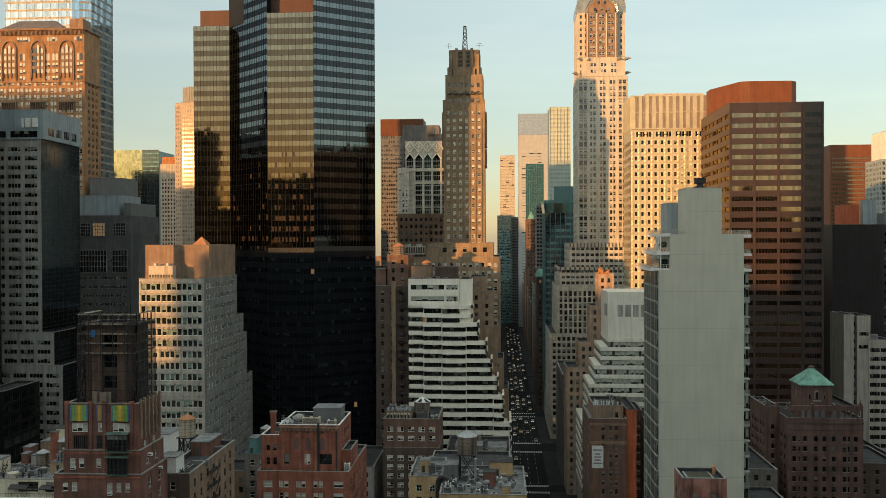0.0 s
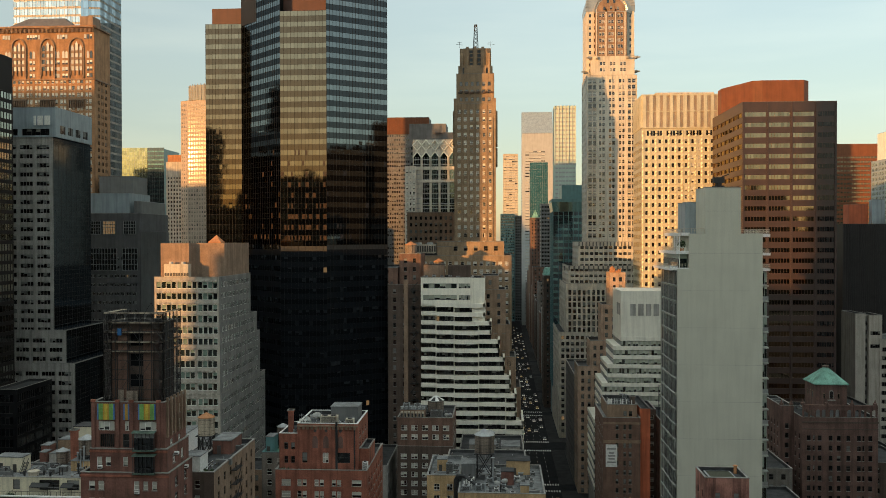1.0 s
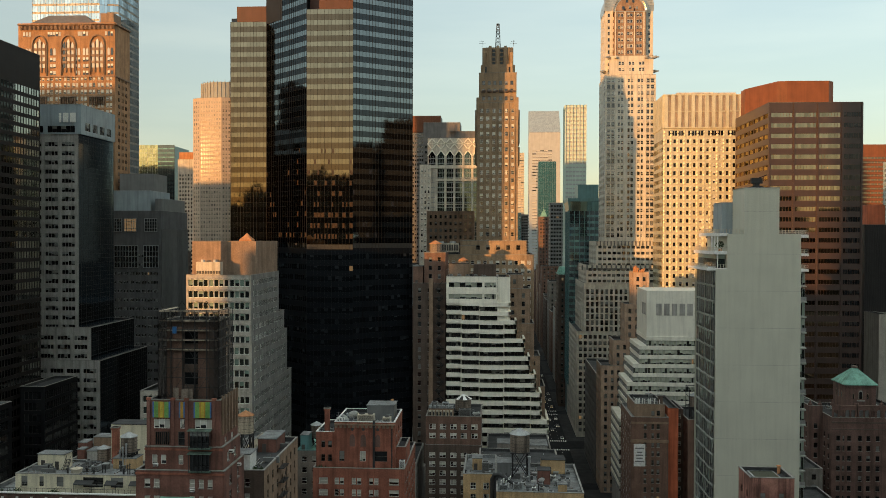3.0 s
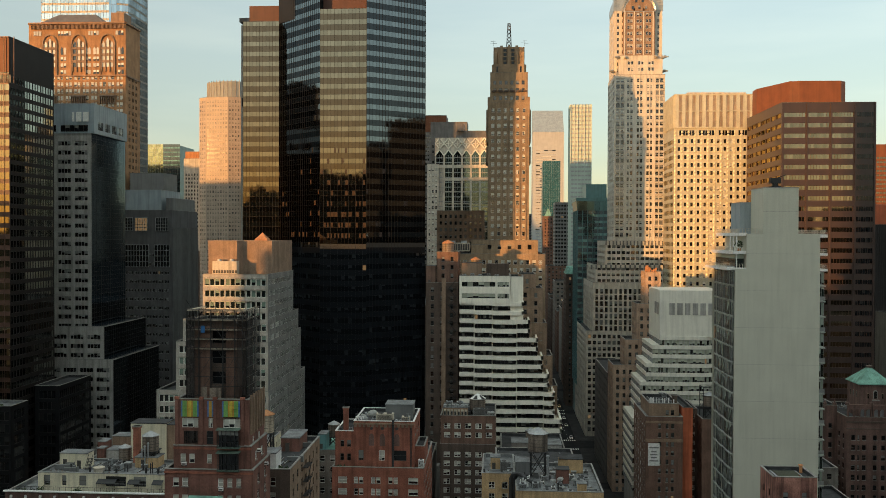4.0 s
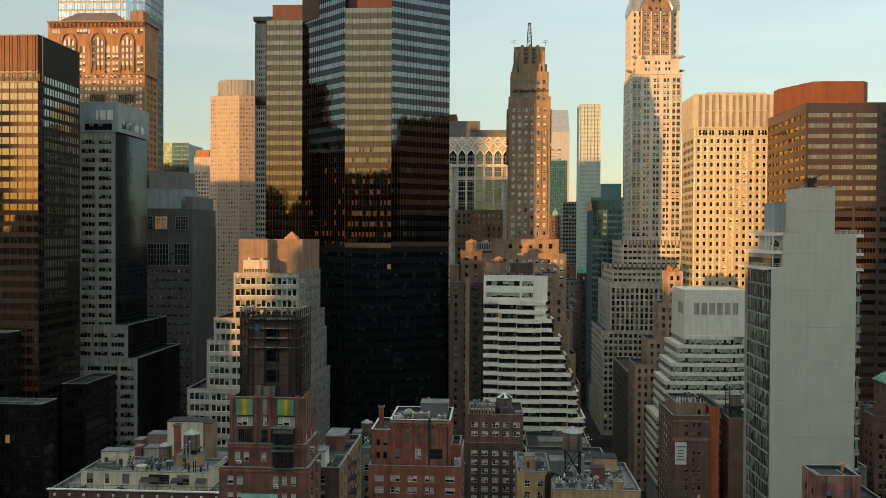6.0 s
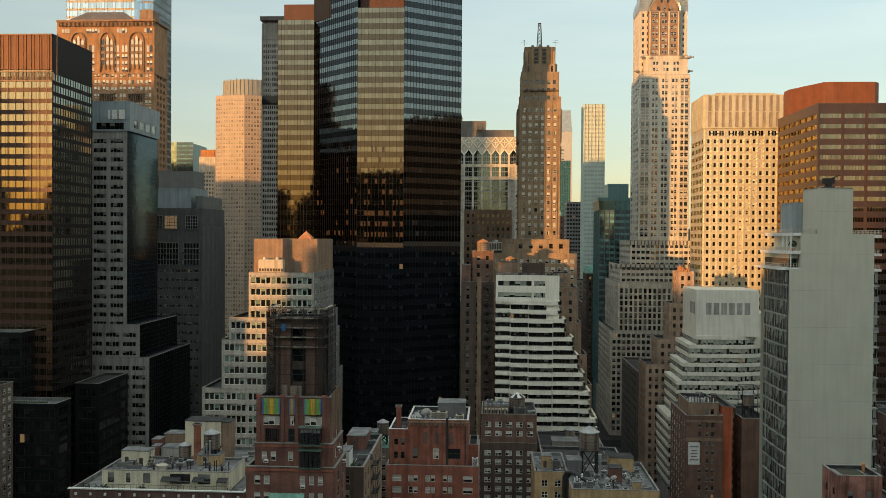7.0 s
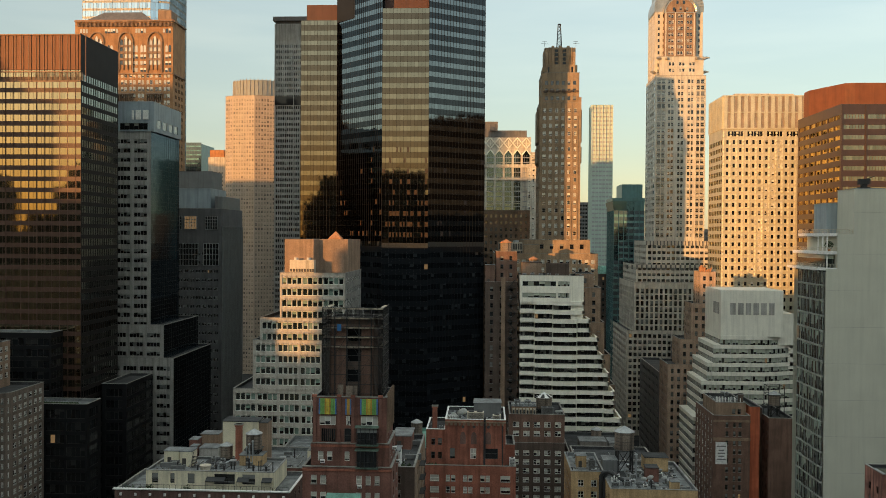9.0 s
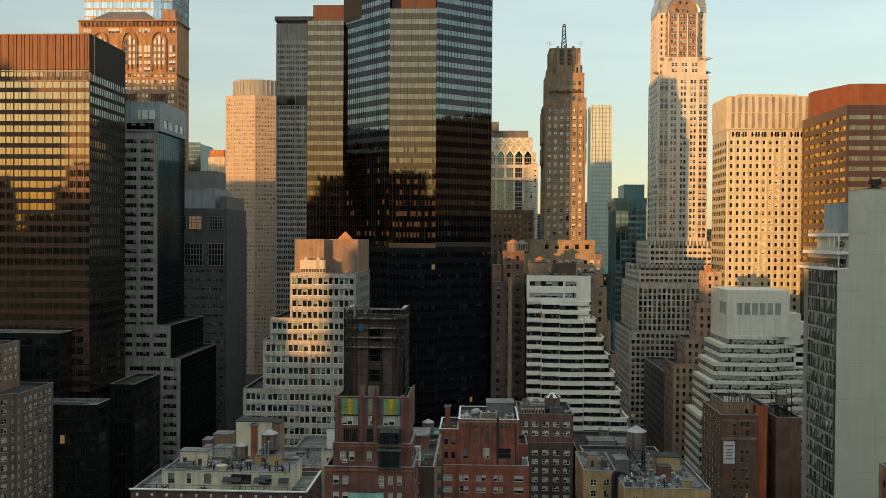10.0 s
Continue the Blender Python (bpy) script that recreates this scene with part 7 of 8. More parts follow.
tier(b, rect(-70.8, -65.2, 249.5, 266), 46.4, 57.2, "orange_brick", [spec(3, 4, 1.2, 2.0, 0.6, "sash_dark", cols=[(1.5, 1.1), (3.5, 1.1)], top=1.2, rows=2), None, None, None], "roof", "white_paint", limit=4)
tier(b, rect(-47.6, -44.8, 252, 264), 46.4, 52.5, "orange_brick", [None] * 4, "roof")
g = Geo()
for i in range(14):
    g.box(-65.0 + i * 1.25, -64.3 + i * 1.25, 248.2, 248.6, 58.7, 59.5)
g.box(-65.3, -47.5, 248.1, 248.6, 59.5, 59.9)
part("corbel_course", g, M["tan_brick"], b)
for x in (-60.0, -56.8, -52.6):
    g = Geo()
    pts = [(x - 0.8, 53.3), (x + 0.8, 53.3), (x + 0.8, 55.8), (x + 0.5, 56.6), (x, 56.9), (x - 0.5, 56.6), (x - 0.8, 55.8)]
    g.face([(px, 248.44, pz) for px, pz in pts])
    part("bricked_arch", g, M["maroon_brick"], b, "arched window filled with darker brick")
for x in (-60.0, -56.8, -52.6):
    g = Geo()
    g.ring(0, 0, [(0, 0.45), (0.1, 0.45)], 14)
    ob = part("roundel", g, M["frame_dark"], b)
    ob.matrix_basis = Matrix.Translation((x, 248.55, 58.3)) @ Matrix.Rotation(radians(90), 4, "X")
    ob.matrix_parent_inverse = Matrix.Translation(-b.location)
g = Geo()
g.box(-54.0, -53.4, 248.1, 248.6, 0, 61)
part("soot_stack", g, M["duct"], b, "black flue stack")
g = Geo()
g.box(-48.6, -48.3, 248.2, 248.6, 0, 59)
part("drain_pipe", g, M["duct"], b, "black drain pipe")
chimney(-68.6, 255, 56.4, 1.4, 6.8)
dish(-62.8, 251, 59.6, 1.0, 150)
dish(-61.9, 249.8, 59.6, 0.7, 160)
dish(-60.2, 252, 59.6, 1.5, 200, "large dark mesh satellite dish")
ac_unit(-56.4, 251.5, 59.6, 5.0, 2.4, 2.6, "beige rooftop air handler with a row of grilles", "beige_metal", 2)
ac_unit(-50.2, 251, 59.6, 2.4, 2.0, 1.9, "beige metal rooftop cabinet with grille", "beige_metal")
bulkhead(-57.0, -48.8, 257, 264, 59.4, 4.2, "grey_clad", "grey clad lift house on the roof", False)
ac_unit(-66.5, 251.2, 56.4, 1.0, 0.8, 1.6)
ac_unit(-45.6, 250, 46.6, 1.6, 1.2, 2.6, "white metal cabinet on the roof", "white_paint")
roof_garden(-70, -66, 248, 46.6, 5, 8)

for x, y, z, h in ((-64.2, 249.6, 59.6, 3.4), (-63.4, 250.4, 59.6, 2.6), (-49.4, 250.0, 59.6, 3.0), (-69.8, 251, 56.4, 2.4)):
    t = thing("roof_aerial", (x, y, z), "thin metal aerial with crossed rods on a roof edge", "aerial", "roof aerials")
    g = Geo()
    g.beam((x, y, z), (x, y, z + h), 0.08)
    part("pole", g, M["zinc"], t)
    g = Geo()
    for k in range(3):
        g.beam((x - 0.7, y, z + h - 0.2 - k * 0.4), (x + 0.7, y, z + h - 0.2 - k * 0.4), 0.05)
    part("rods", g, M["zinc"], t)
t = thing("bent_vent_pipes", (-64.0, 249.2, 59.6), "white bent vent pipes at the roof edge", "vent pipes")
for k in range(3):
    g = Geo()
    x = -64.6 + k * 0.8
    g.beam((x, 249.2, 59.4), (x, 249.2, 61.6), 0.28)
    g.beam((x, 249.25, 61.5), (x + 0.6, 248.9, 61.5), 0.28)
    g.beam((x + 0.55, 248.9, 61.6), (x + 0.55, 248.9, 61.0), 0.28)
    part("pipe", g, M["white_paint"], t)
b = house("brown_apartment_house", (-34, 332), "brown brick apartment house with paired white windows and roof plant", cat="apartment house")
S_TAN = spec(4.2, 3.35, 2.3, 1.9, 0.8, "pair_pale", m=0.5, top=2.2, sills=True)
tier(b, rect(-44.6, -23.9, 320.5, 345), 0, 37.0, "dark_brick", [S_TAN, S_TAN, None, S_TAN], limit=60, cope="coping")
tier(b, rect(-44.5, -24.0, 320.6, 344.9), 36.6, 47.6, "brown_brick", [S_TAN, S_TAN, None, S_TAN], limit=40)
bulkhead(-43.6, -34.5, 322, 330, 46.6, 3.6, "tan_brick", "buff parapet screen round roof plant", False)
for i in range(7):
    t = thing("fan_cowl", (-43.0 + i * 1.3, 321.6, 46.6), "pale metal fan cowl in a row along the parapet", "vent", "fan cowls")
    g = Geo()
    g.box(-43.4 + i * 1.3, -42.5 + i * 1.3, 321.2, 322.0, 46.6, 49.6)
    part("casing", g, M["beige_metal"], t)
    g = Geo()
    g.box(-43.25 + i * 1.3, -42.65 + i * 1.3, 321.12, 321.22, 47.4, 49.0)
    part("opening", g, M["duct"], t)
for i in range(6):
    vent_pipe(-43.0 + i * 1.6, 322.6, 50.3, 0.4, 0.8)
ac_unit(-41.5, 325, 50.3, 2.4, 2, 2.0)
ac_unit(-37.5, 326, 50.3, 2.4, 2, 1.6)
ac_unit(-30.2, 324, 46.6, 4.4, 2.2, 3.2, "dark grey metal rooftop chiller", "grey_clad", 2)
water_tank(-31.0, 331, 46.6, 3.0, 4.2, 1.5, "wooden water tank with a dark and white striped roof", "wood", "white_paint", True)
dish(-26.5, 323.5, 46.6, 0.9, 170)
dish(-25.2, 325, 46.6, 0.8, 190)

b = house("yellow_brick_building", (-10, 262), "yellow brick apartment building with a cluttered silver roof", cat="apartment house")
S_Y = spec(4.6, 3.4, 1.7, 1.9, 0.8, "pair", m=1.0, top=1.8, sills=True)
tier(b, rect(-28.0, -18.3, 254.2, 277), 0, 44.4, "yellow_brick", [S_Y, None, None, S_Y], "roof_pale", "coping_pale", limit=20)
tier(b, rect(-18.2, 6.0, 241.0, 272), 0, 43.2, "yellow_brick", [S_Y, S_Y, None, S_Y], "roof_pale", "coping_pale", limit=36)
tier(b, rect(-24, 2.0, 278, 300), 0, 41.0, "dark_brick", [None] * 4, "roof")
bulkhead(-25.5, -22.6, 262, 266, 43.4, 3.6, "yellow_brick", "yellow brick roof bulkhead")
bulkhead(-18.0, -13.8, 258, 264, 42.2, 4.6, "grey_clad", "dark clad lift house on the roof", False)
bulkhead(-4.6, 2.5, 264, 270, 42.2, 4.2, "yellow_brick", "yellow brick bulkhead with dark roof", True, "roof")
bulkhead(-6.2, -2.6, 252.5, 256.5, 42.2, 4.0, "red_brick", "red brick bulkhead with a small door", True, "roof")
bulkhead(-0.8, 1.6, 244, 246.5, 42.2, 2.4, "yellow_brick", "yellow brick vent housing on the roof", False)
ac_unit(0.4, 249, 42.2, 2.4, 2.2, 1.7, fans=1)
ac_unit(-1.5, 257, 42.2, 1.6, 1.4, 1.6, "white condenser unit on the roof", "white_paint")
ac_unit(-12.6, 247, 42.2, 1.8, 1.6, 1.8)
ac_unit(-3.0, 243, 42.2, 1.6, 1.3, 0.9)
water_tank(-11.2, 262, 42.2, 2.9, 5.2, 7.4, "large weathered wooden water tank on black steel legs")
dish(-7.4, 249.5, 42.2, 0.9, 175)
dish(-5.2, 251, 42.2, 1.0, 190)
dish(-1.2, 251, 42.2, 0.9, 185)
dish(-4.8, 244, 42.2, 0.7, 160)
vent_pipe(-8.6, 256, 42.2, 0.35, 7.0)
t = thing("exhaust_duct", (-14, 241.2, 41), "fat black exhaust ducts bending over the parapet", "duct")
for k in range(2):
    g = Geo()
    pts = [(-19.5 + k * 1.1, 252.2, 30 - k), (-19.5 + k * 1.1, 252.2, 43.5), (-18.8 + k * 1.1, 252.0, 44.9), (-17.4 + k, 251.5, 45.2), (-15.6, 250.2 - k, 44.6), (-13.4, 248.4, 43.6)]
    for p, q in zip(pts, pts[1:]):
        d_ = Vector(q) - Vector(p)
        rot = Matrix.Translation(p) @ d_.to_track_quat("Z", "Y").to_matrix().to_4x4()
        i0 = len(g.v)
        g.ring(0, 0, [(-0.2, 0.55), (d_.length + 0.2, 0.55)], 12)
        g.v[i0:] = [tuple(rot @ Vector(v)) for v in g.v[i0:]]
    part("duct", g, M["duct"], t)
b = house("low_dark_building", (-8, 320), "low dark roofed buildings with small bulkheads")
tier(b, rect(-22, 2.5, 320.5, 358), 0, 33.0, "dark_brick", [S_BR] * 4, "roof", limit=14)
bulkhead(-18, -8, 324, 332, 32, 5.0, "grey_brick", "grey brick penthouse on the roof")
bulkhead(-6, 1, 330, 340, 32, 3.0, "grey_concrete", "grey concrete bulkhead on the roof")
water_tank(-10.5, 335, 32, 2.0, 4.2, 3.0, "dark wooden water tank with a pale conical roof", "wood", "zinc")

# corner building extras
rnd = random.Random(12)
t = thing("cell_antennas", (38, 330, 51), "cluster of white panel antennas and cabinets on the roof", "antennas")
for i in range(16):
    g = Geo()
    x, y = 33.8 + rnd.random() * 10.4, 328.3 + rnd.random() * 3.0
    z = 50.8 if x > 33.5 else 46.6
    g.box(x - 0.16, x + 0.16, y - 0.1, y + 0.1, z + 0.6, z + 2.6)
    g.box(x - 0.05, x + 0.05, y - 0.05, y + 0.05, z, z + 2.8)
    part("panel", g, M["white_paint"], t)
for i in range(7):
    ac_unit(34.5 + i * 1.45, 333 + (i % 2) * 2.5, 50.8, 1.2, 1.0, 1.3 + 0.3 * (i % 3))
chimney(43.3, 331, 50.8, 1.6, 4.0, "dark_brick")
water_tank(57.2, 335, 45.5, 2.2, 4.0, 4.5, "dark water tank inside a steel frame", "wood", "zinc")
t = thing("roof_tower_frame", (57.2, 335, 45.5), "black steel frame standing round the tank", "frame")
g = Geo()
for sx in (-1, 1):
    for sy in (-1, 1):
        g.box(57.2 + sx * 2.9 - 0.12, 57.2 + sx * 2.9 + 0.12, 335 + sy * 2.9 - 0.12, 335 + sy * 2.9 + 0.12, 45.5, 57.5)
for z in (50, 54, 57.3):
    for s in (-1, 1):
        g.box(54.2, 60.2, 335 + s * 2.9 - 0.08, 335 + s * 2.9 + 0.08, z, z + 0.18)
        g.box(57.2 + s * 2.9 - 0.08, 57.2 + s * 2.9 + 0.08, 332, 338, z, z + 0.18)
part("frame", g, M["iron"], t)

b = house("red_brick_block", (49, 214), "weathered red brick block with a recessed skylight roof")
tier(b, rect(41.7, 51.9, 208, 218), 0, 57.4, "weathered_red", [spec(4, 3.3, 1.2, 1.8, style="sash_dark", top=3)] * 4, "roof", "coping", par=1.0, limit=8)
t = thing("skylight", (47, 213, 56.4), "flat white skylight set in the roof", "skylight")
g = Geo()
g.box(43.2, 49.6, 209.8, 216.5, 56.4, 56.9)
part("frame", g, M["zinc"], t)
g = Geo()
g.box(43.6, 49.2, 210.2, 216.1, 56.9, 56.98)
part("glazing", g, M["silver_glass"], t)
vent_pipe(50.8, 216, 56.4, 0.4, 1.8, "terracotta")

# brick tower with the green pyramid
b = house("pyramid_roofed_brick_tower", (111, 325), "dark red brick tower with a green copper pyramid roof", cat="apartment house")
S_PY = spec(3.6, 3.5, 1.25, 1.8, 0.9, ("black", "sash_dark"), cols=[(1.6, 1.3), (3.7, 0.6), (5.3, 1.3), (9.0, 1.3), (11.8, 1.3), (15.0, 1.3), (18.6, 1.3), (20.4, 0.6), (22.4, 1.3)], top=5.5, sills=True)
S_PYS = spec(3.6, 3.5, 1.25, 1.8, 0.9, "black", m=1.2, top=5.5, sills=True)
tier(b, rect(98.4, 124.0, 309.5, 338), 0, 51.6, "maroon_brick", [S_PY, None, None, S_PYS], limit=60)
tier(b, rect(93.6, 98.3, 318, 338), 0, 54.0, "maroon_brick", [S_PYS, None, None, S_PYS], limit=24)
tier(b, rect(104.6, 115.2, 314, 325), 50.6, 62.3, "maroon_brick", [None] * 4, cope=None)


def arched_window(parent, x, y, z, w, h, trim, side=False):
    """A round-headed window with a pale surround, facing the street or a flank."""
    for name, k, o, m in (("surround", 1.0, 0.0, trim), ("pane", 0.68, 0.06, "win_dark")):
        g = Geo()
        ww, hh = w * k / 2, h * (k if k == 1.0 else 0.86)
        pts = [(-ww, 0.0), (ww, 0.0)] + [(ww * math.cos(math.pi * q / 8), hh - ww + ww * math.sin(math.pi * q / 8)) for q in range(9)]
        f = [((x - 0.06 - o, y - u, z + v) if side else (x + u, y - 0.06 - o, z + v)) for u, v in pts]
        g.face(f)
        bk = [((x + 0.1, q[1], q[2]) if side else (q[0], y + 0.1, q[2])) for q in f]
        for q in range(len(f)):
            g.face([f[q], bk[q], bk[(q + 1) % len(f)], f[(q + 1) % len(f)]])
        part(name, g, M[m], parent)


for x, w, h, m in ((107.4, 0.8, 2.0, "tan_brick"), (109.9, 1.5, 3.0, "coping"), (112.4, 0.8, 2.0, "tan_brick")):
    arched_window(b, x, 314, 57.4, w, h, m)
for x in (107.6, 109.9, 112.2):
    arched_window(b, x, 314, 52.0, 1.6, 3.2, "maroon_brick")
for y in (317, 319.5, 322):
    arched_window(b, 104.6, y, 57.4, 0.9, 2.4, "tan_brick", True)
g = Geo()
g.box(108.6, 111.2, 313.5, 314.0, 56.6, 57.0)
part("balconette", g, M["coping"], b)
g = Geo()
for i in range(15):
    g.box(104.7 + i * 0.72, 105.1 + i * 0.72, 313.75, 314.02, 61.2, 62.0)
part("corbel_course", g, M["maroon_brick"], b)
g = Geo()
g.ring(109.9, 319.5, [(62.2, 8.35), (62.5, 8.35), (67.4, 1.3), (67.7, 1.1)], 4, phase=0.5)
part("pyramid_roof", g, M["copper"], b, "green copper pyramid roof")
g = Geo()
g.ring(109.9, 319.5, [(67.7, 1.25), (68.2, 1.2), (68.5, 0.3)], 8)
part("rusty_finial", g, M["dark_brick"], b, "rust-brown finial cap")
for x0, x1 in ((98.6, 107.0), (107.2, 115.6), (115.8, 123.9)):
    g = Geo()
    n = 4
    for i in range(n + 1):
        x = x0 + (x1 - x0 - 0.5) * i / n
        g.box(x, x + 0.5, 309.5, 310.2, 51.5, 55.2)
    for i in range(n):
        a0, a1 = x0 + (x1 - x0 - 0.5) * i / n + 0.5, x0 + (x1 - x0 - 0.5) * (i + 1) / n
        r_ = (a1 - a0) / 2
        for q in range(6):
            t0, t1 = math.pi * q / 6, math.pi * (q + 1) / 6
            p0_, p1_ = (a0 + r_ - r_ * math.cos(t0), 53.6 + r_ * math.sin(t0)), (a0 + r_ - r_ * math.cos(t1), 53.6 + r_ * math.sin(t1))
            g.face([(p0_[0], 309.5, p0_[1]), (p1_[0], 309.5, p1_[1]), (p1_[0], 309.5, 55.3), (p0_[0], 309.5, 55.3)])
    g.box(x0, x1, 309.4, 310.3, 55.2, 55.9)
    part("roof_arcade", g, M["maroon_brick"], b, "brick arcade round the roof terrace")
for x, y, z in ((98.7, 310, 55.9), (123.2, 310, 55.9), (94.2, 318.6, 54.1), (97.6, 318.6, 54.1), (106.9, 310, 55.9), (115.4, 310, 55.9)):
    g = Geo()
    g.ring(x, y, [(z, 0.75), (z + 0.7, 0.75), (z + 0.8, 0.4), (z + 1.9, 0.1)], 6)
    part("finial", g, M["maroon_brick"], b)
g = Geo()
g.box(98.3, 124.1, 309.3, 309.6, 49.6, 50.2)
g.box(98.3, 124.1, 309.35, 309.6, 47.4, 47.7)
part("string_course", g, M["dark_brick"], b)
g = Geo()
g.box(104, 112, 312.0, 313.6, 51.4, 54.0)
part("terrace_canopy", g, M["zinc"], b)
b = house("low_brick_building", (128, 330), "low dark brick buildings beyond the tower")
tier(b, rect(124.5, 140, 318, 345), 0, 34, "dark_brick", [S_BR] * 4, limit=8)
tier(b, rect(128, 150, 345.5, 375), 0, 30, "maroon_brick", [S_BR] * 4, limit=8)

b = house("beige_office_block", (152, 395), "beige concrete office block with slatted strip windows")
S_BG = spec(5.2, 3.75, 4.2, 1.8, 1.0, "strip6", m=0.5, top=2.6, rec=0.4)
tier(b, rect(146.8, 151.0, 386.5, 402), 0, 81.2, "pale_concrete", [None] * 4)
tier(b, rect(152.4, 158.0, 386.5, 402), 0, 80.6, "pale_concrete", [spec(5, 5.6, 4.2, 1.6, 1, "strip4", m=0.6, rows=2, top=4)] + [None] * 3, limit=2)
tier(b, rect(150.9, 152.5, 388, 402), 0, 80, "dark_concrete", [spec(1.6, 3.75, 1.1, 1.9, style="black", m=0.2)] + [None] * 3, limit=8)
tier(b, rect(157.0, 167, 386.0, 402), 0, 70.3, "pale_concrete", [S_BG] * 4, limit=40)
tier(b, rect(167, 200, 388, 404), 0, 55.0, "pale_concrete", [S_BG] * 4, limit=30)
ac_unit(160, 390, 69.3, 4.5, 2, 3.0)

b = house("black_ribbed_block", (190, 445), "black ribbed office block with pale strip lights")
tier(b, rect(157.2, 240, 428, 460), 0, 120.6, "char_clad", [spec(2.0, 3.9, 1.4, 1.8, 0.9, ("office_dark", "sash_pale", "office_dark"), m=24, top=2.5), None, None, None], "roof", "coping_dark", limit=40)
g = Geo()
for i in range(24):
    g.box(157.3 + i * 1.0, 157.6 + i * 1.0, 427.6, 428.1, 0, 120.4)
part("ribs", g, M["char_clad"], b)
b = house("red_slab_tower", (312, 818), "rust-red office slab with bands of windows, far to the east")
tier(b, rect(293, 330, 800, 840), 0, 198, "red_metal", [spec(3, 3.9, 2.3, 1.6, 1.0, "one_bright", m=1, top=10), None, None, None], cope=None)
b = house("glass_tower", (312, 715), "blue-grey glass tower at the edge of view")
tier(b, rect(295, 335, 700, 730), 0, 176, "blue_clad", [spec(2.6, 3.9, 2.0, 2.6, 0.7, "clear", m=0.5)] * 4, cope=None)
tier(b, rect(299, 334, 702, 728), 175, 198, "white_brick", [None] * 4)
b = house("low_block", (215, 535), "orange-red and white low blocks beyond the avenue")
tier(b, rect(196, 206.5, 520, 529), 0, 133.5, "orange_paint", [None] * 4)
tier(b, rect(206.7, 214, 515, 519), 0, 136, "blue_clad", [None] * 4)
tier(b, rect(190, 195.8, 518, 530), 0, 122, "orange_paint", [None] * 4)
tier(b, rect(214, 240, 505, 514), 0, 128, "grey_clad", [None] * 4)

# plant and tanks on the setback roofs before the buttressed tower
ct = thing("cooling_tower", (-42, 412, 106), "beige louvred cooling tower with two fan stacks on a steel frame", "cooling tower")
g = Geo()
g.box(-48, -36.5, 410.2, 415, 107.2, 111.2)
part("casing", g, M["beige_metal"], ct)
for i in range(10):
    g = Geo()
    g.box(-47.8 + i * 1.13, -47.0 + i * 1.13, 410.05, 410.25, 107.8, 110.6)
    part("louvre", g, M["frame_dark"], ct)
for x in (-45, -39.5):
    g = Geo()
    g.ring(x, 412.6, [(111.2, 1.5), (112.2, 1.4)], 16)
    part("fan_stack", g, M["zinc"], ct)
for x in (-47.6, -42.2, -36.9):
    g = Geo()
    g.box(x - 0.15, x + 0.15, 410.4, 414.8, 105.9, 107.2)
    part("stand", g, M["iron"], ct)
water_tank(-45.0, 376, 106.4, 2.6, 4.2, 0.6, "weathered wooden water tank with a terracotta conical roof", "wood", "terracotta")
bulkhead(-38.6, -30.2, 366, 374, 97, 6.0, "tan_brick", "buff brick lift house on the white block", False, "roof")
bulkhead(-54, -50, 369, 376, 93.6, 8.0, "brown_brick", "brown brick stair bulkhead")
bulkhead(-36, -29, 410, 412, 105.2, 5.0, "buttress_brick", "buff brick parapet house", False)
water_tank(-33.0, 378, 97.0, 2.2, 4.0, 3.0, "dark wooden water tank with a conical roof", "wood", "terracotta")
for i in range(5):
    ac_unit(-37.5 + i * 3.4, 364.0, 97.0, 1.6, 1.2, 1.4 + 0.3 * (i % 2))
# aerials, pipes and small plant over the near roofs
rnd = random.Random(77)
for x0, x1, y0, y1, z, n in ((-137, -108, 211, 222, 54.1, 9), (-17.5, 5, 243, 270, 42.2, 12), (-27.5, -19, 256, 275, 43.4, 5), (-64, -49, 249.5, 256, 59.4, 6), (33, 44, 326, 350, 50.8, 4), (-43, -25, 322, 342, 46.6, 6), (-127, -105, 240, 260, 49.0, 5)):
    for i in range(n):
        x, y = x0 + (x1 - x0) * rnd.random(), y0 + (y1 - y0) * rnd.random()
        k = i % 3
        if k == 0:
            vent_pipe(x, y, z, 0.15 + 0.12 * rnd.random(), 0.8 + 1.6 * rnd.random(), ("iron", "zinc")[i % 2])
        elif k == 1:
            ac_unit(x, y, z, 0.9 + rnd.random(), 0.9 + 0.4 * rnd.random(), 0.9 + 0.7 * rnd.random(), "small grey condenser unit on the roof")
        else:
            bulkhead(x - 0.6, x + 0.8, y - 0.5, y + 0.7, z, 0.7 + rnd.random() * 0.7, ("roof_pale", "grey_concrete", "dark_concrete")[i % 3], "low roof hatch with a metal lid", False, "zinc")
for x, y, w, d, h, lab, mt in ((-16.2, 246.5, 2.2, 1.4, 1.6, "grey metal rooftop air-conditioning unit", "zinc"), (-14.8, 252.6, 1.6, 1.6, 2.2, "white metal rooftop cabinet", "white_paint"), (-9.6, 255.4, 1.8, 1.2, 1.5, "grey metal rooftop air-conditioning unit", "zinc"), (-7.6, 246.2, 1.2, 1.0, 1.0, "white condenser unit on the roof", "white_paint"), (2.6, 255.2, 1.4, 1.4, 1.2, "grey metal rooftop air-conditioning unit", "zinc"), (-21.5, 258.5, 2.0, 2.4, 3.6, "dark grey metal plant cabinet on the roof", "grey_clad"), (-10.4, 251.0, 1.0, 1.0, 1.1, "white condenser unit on the roof", "white_paint")):
    ac_unit(x, y, 43.4 if x < -18.4 else 42.2, w, d, h, lab, mt)
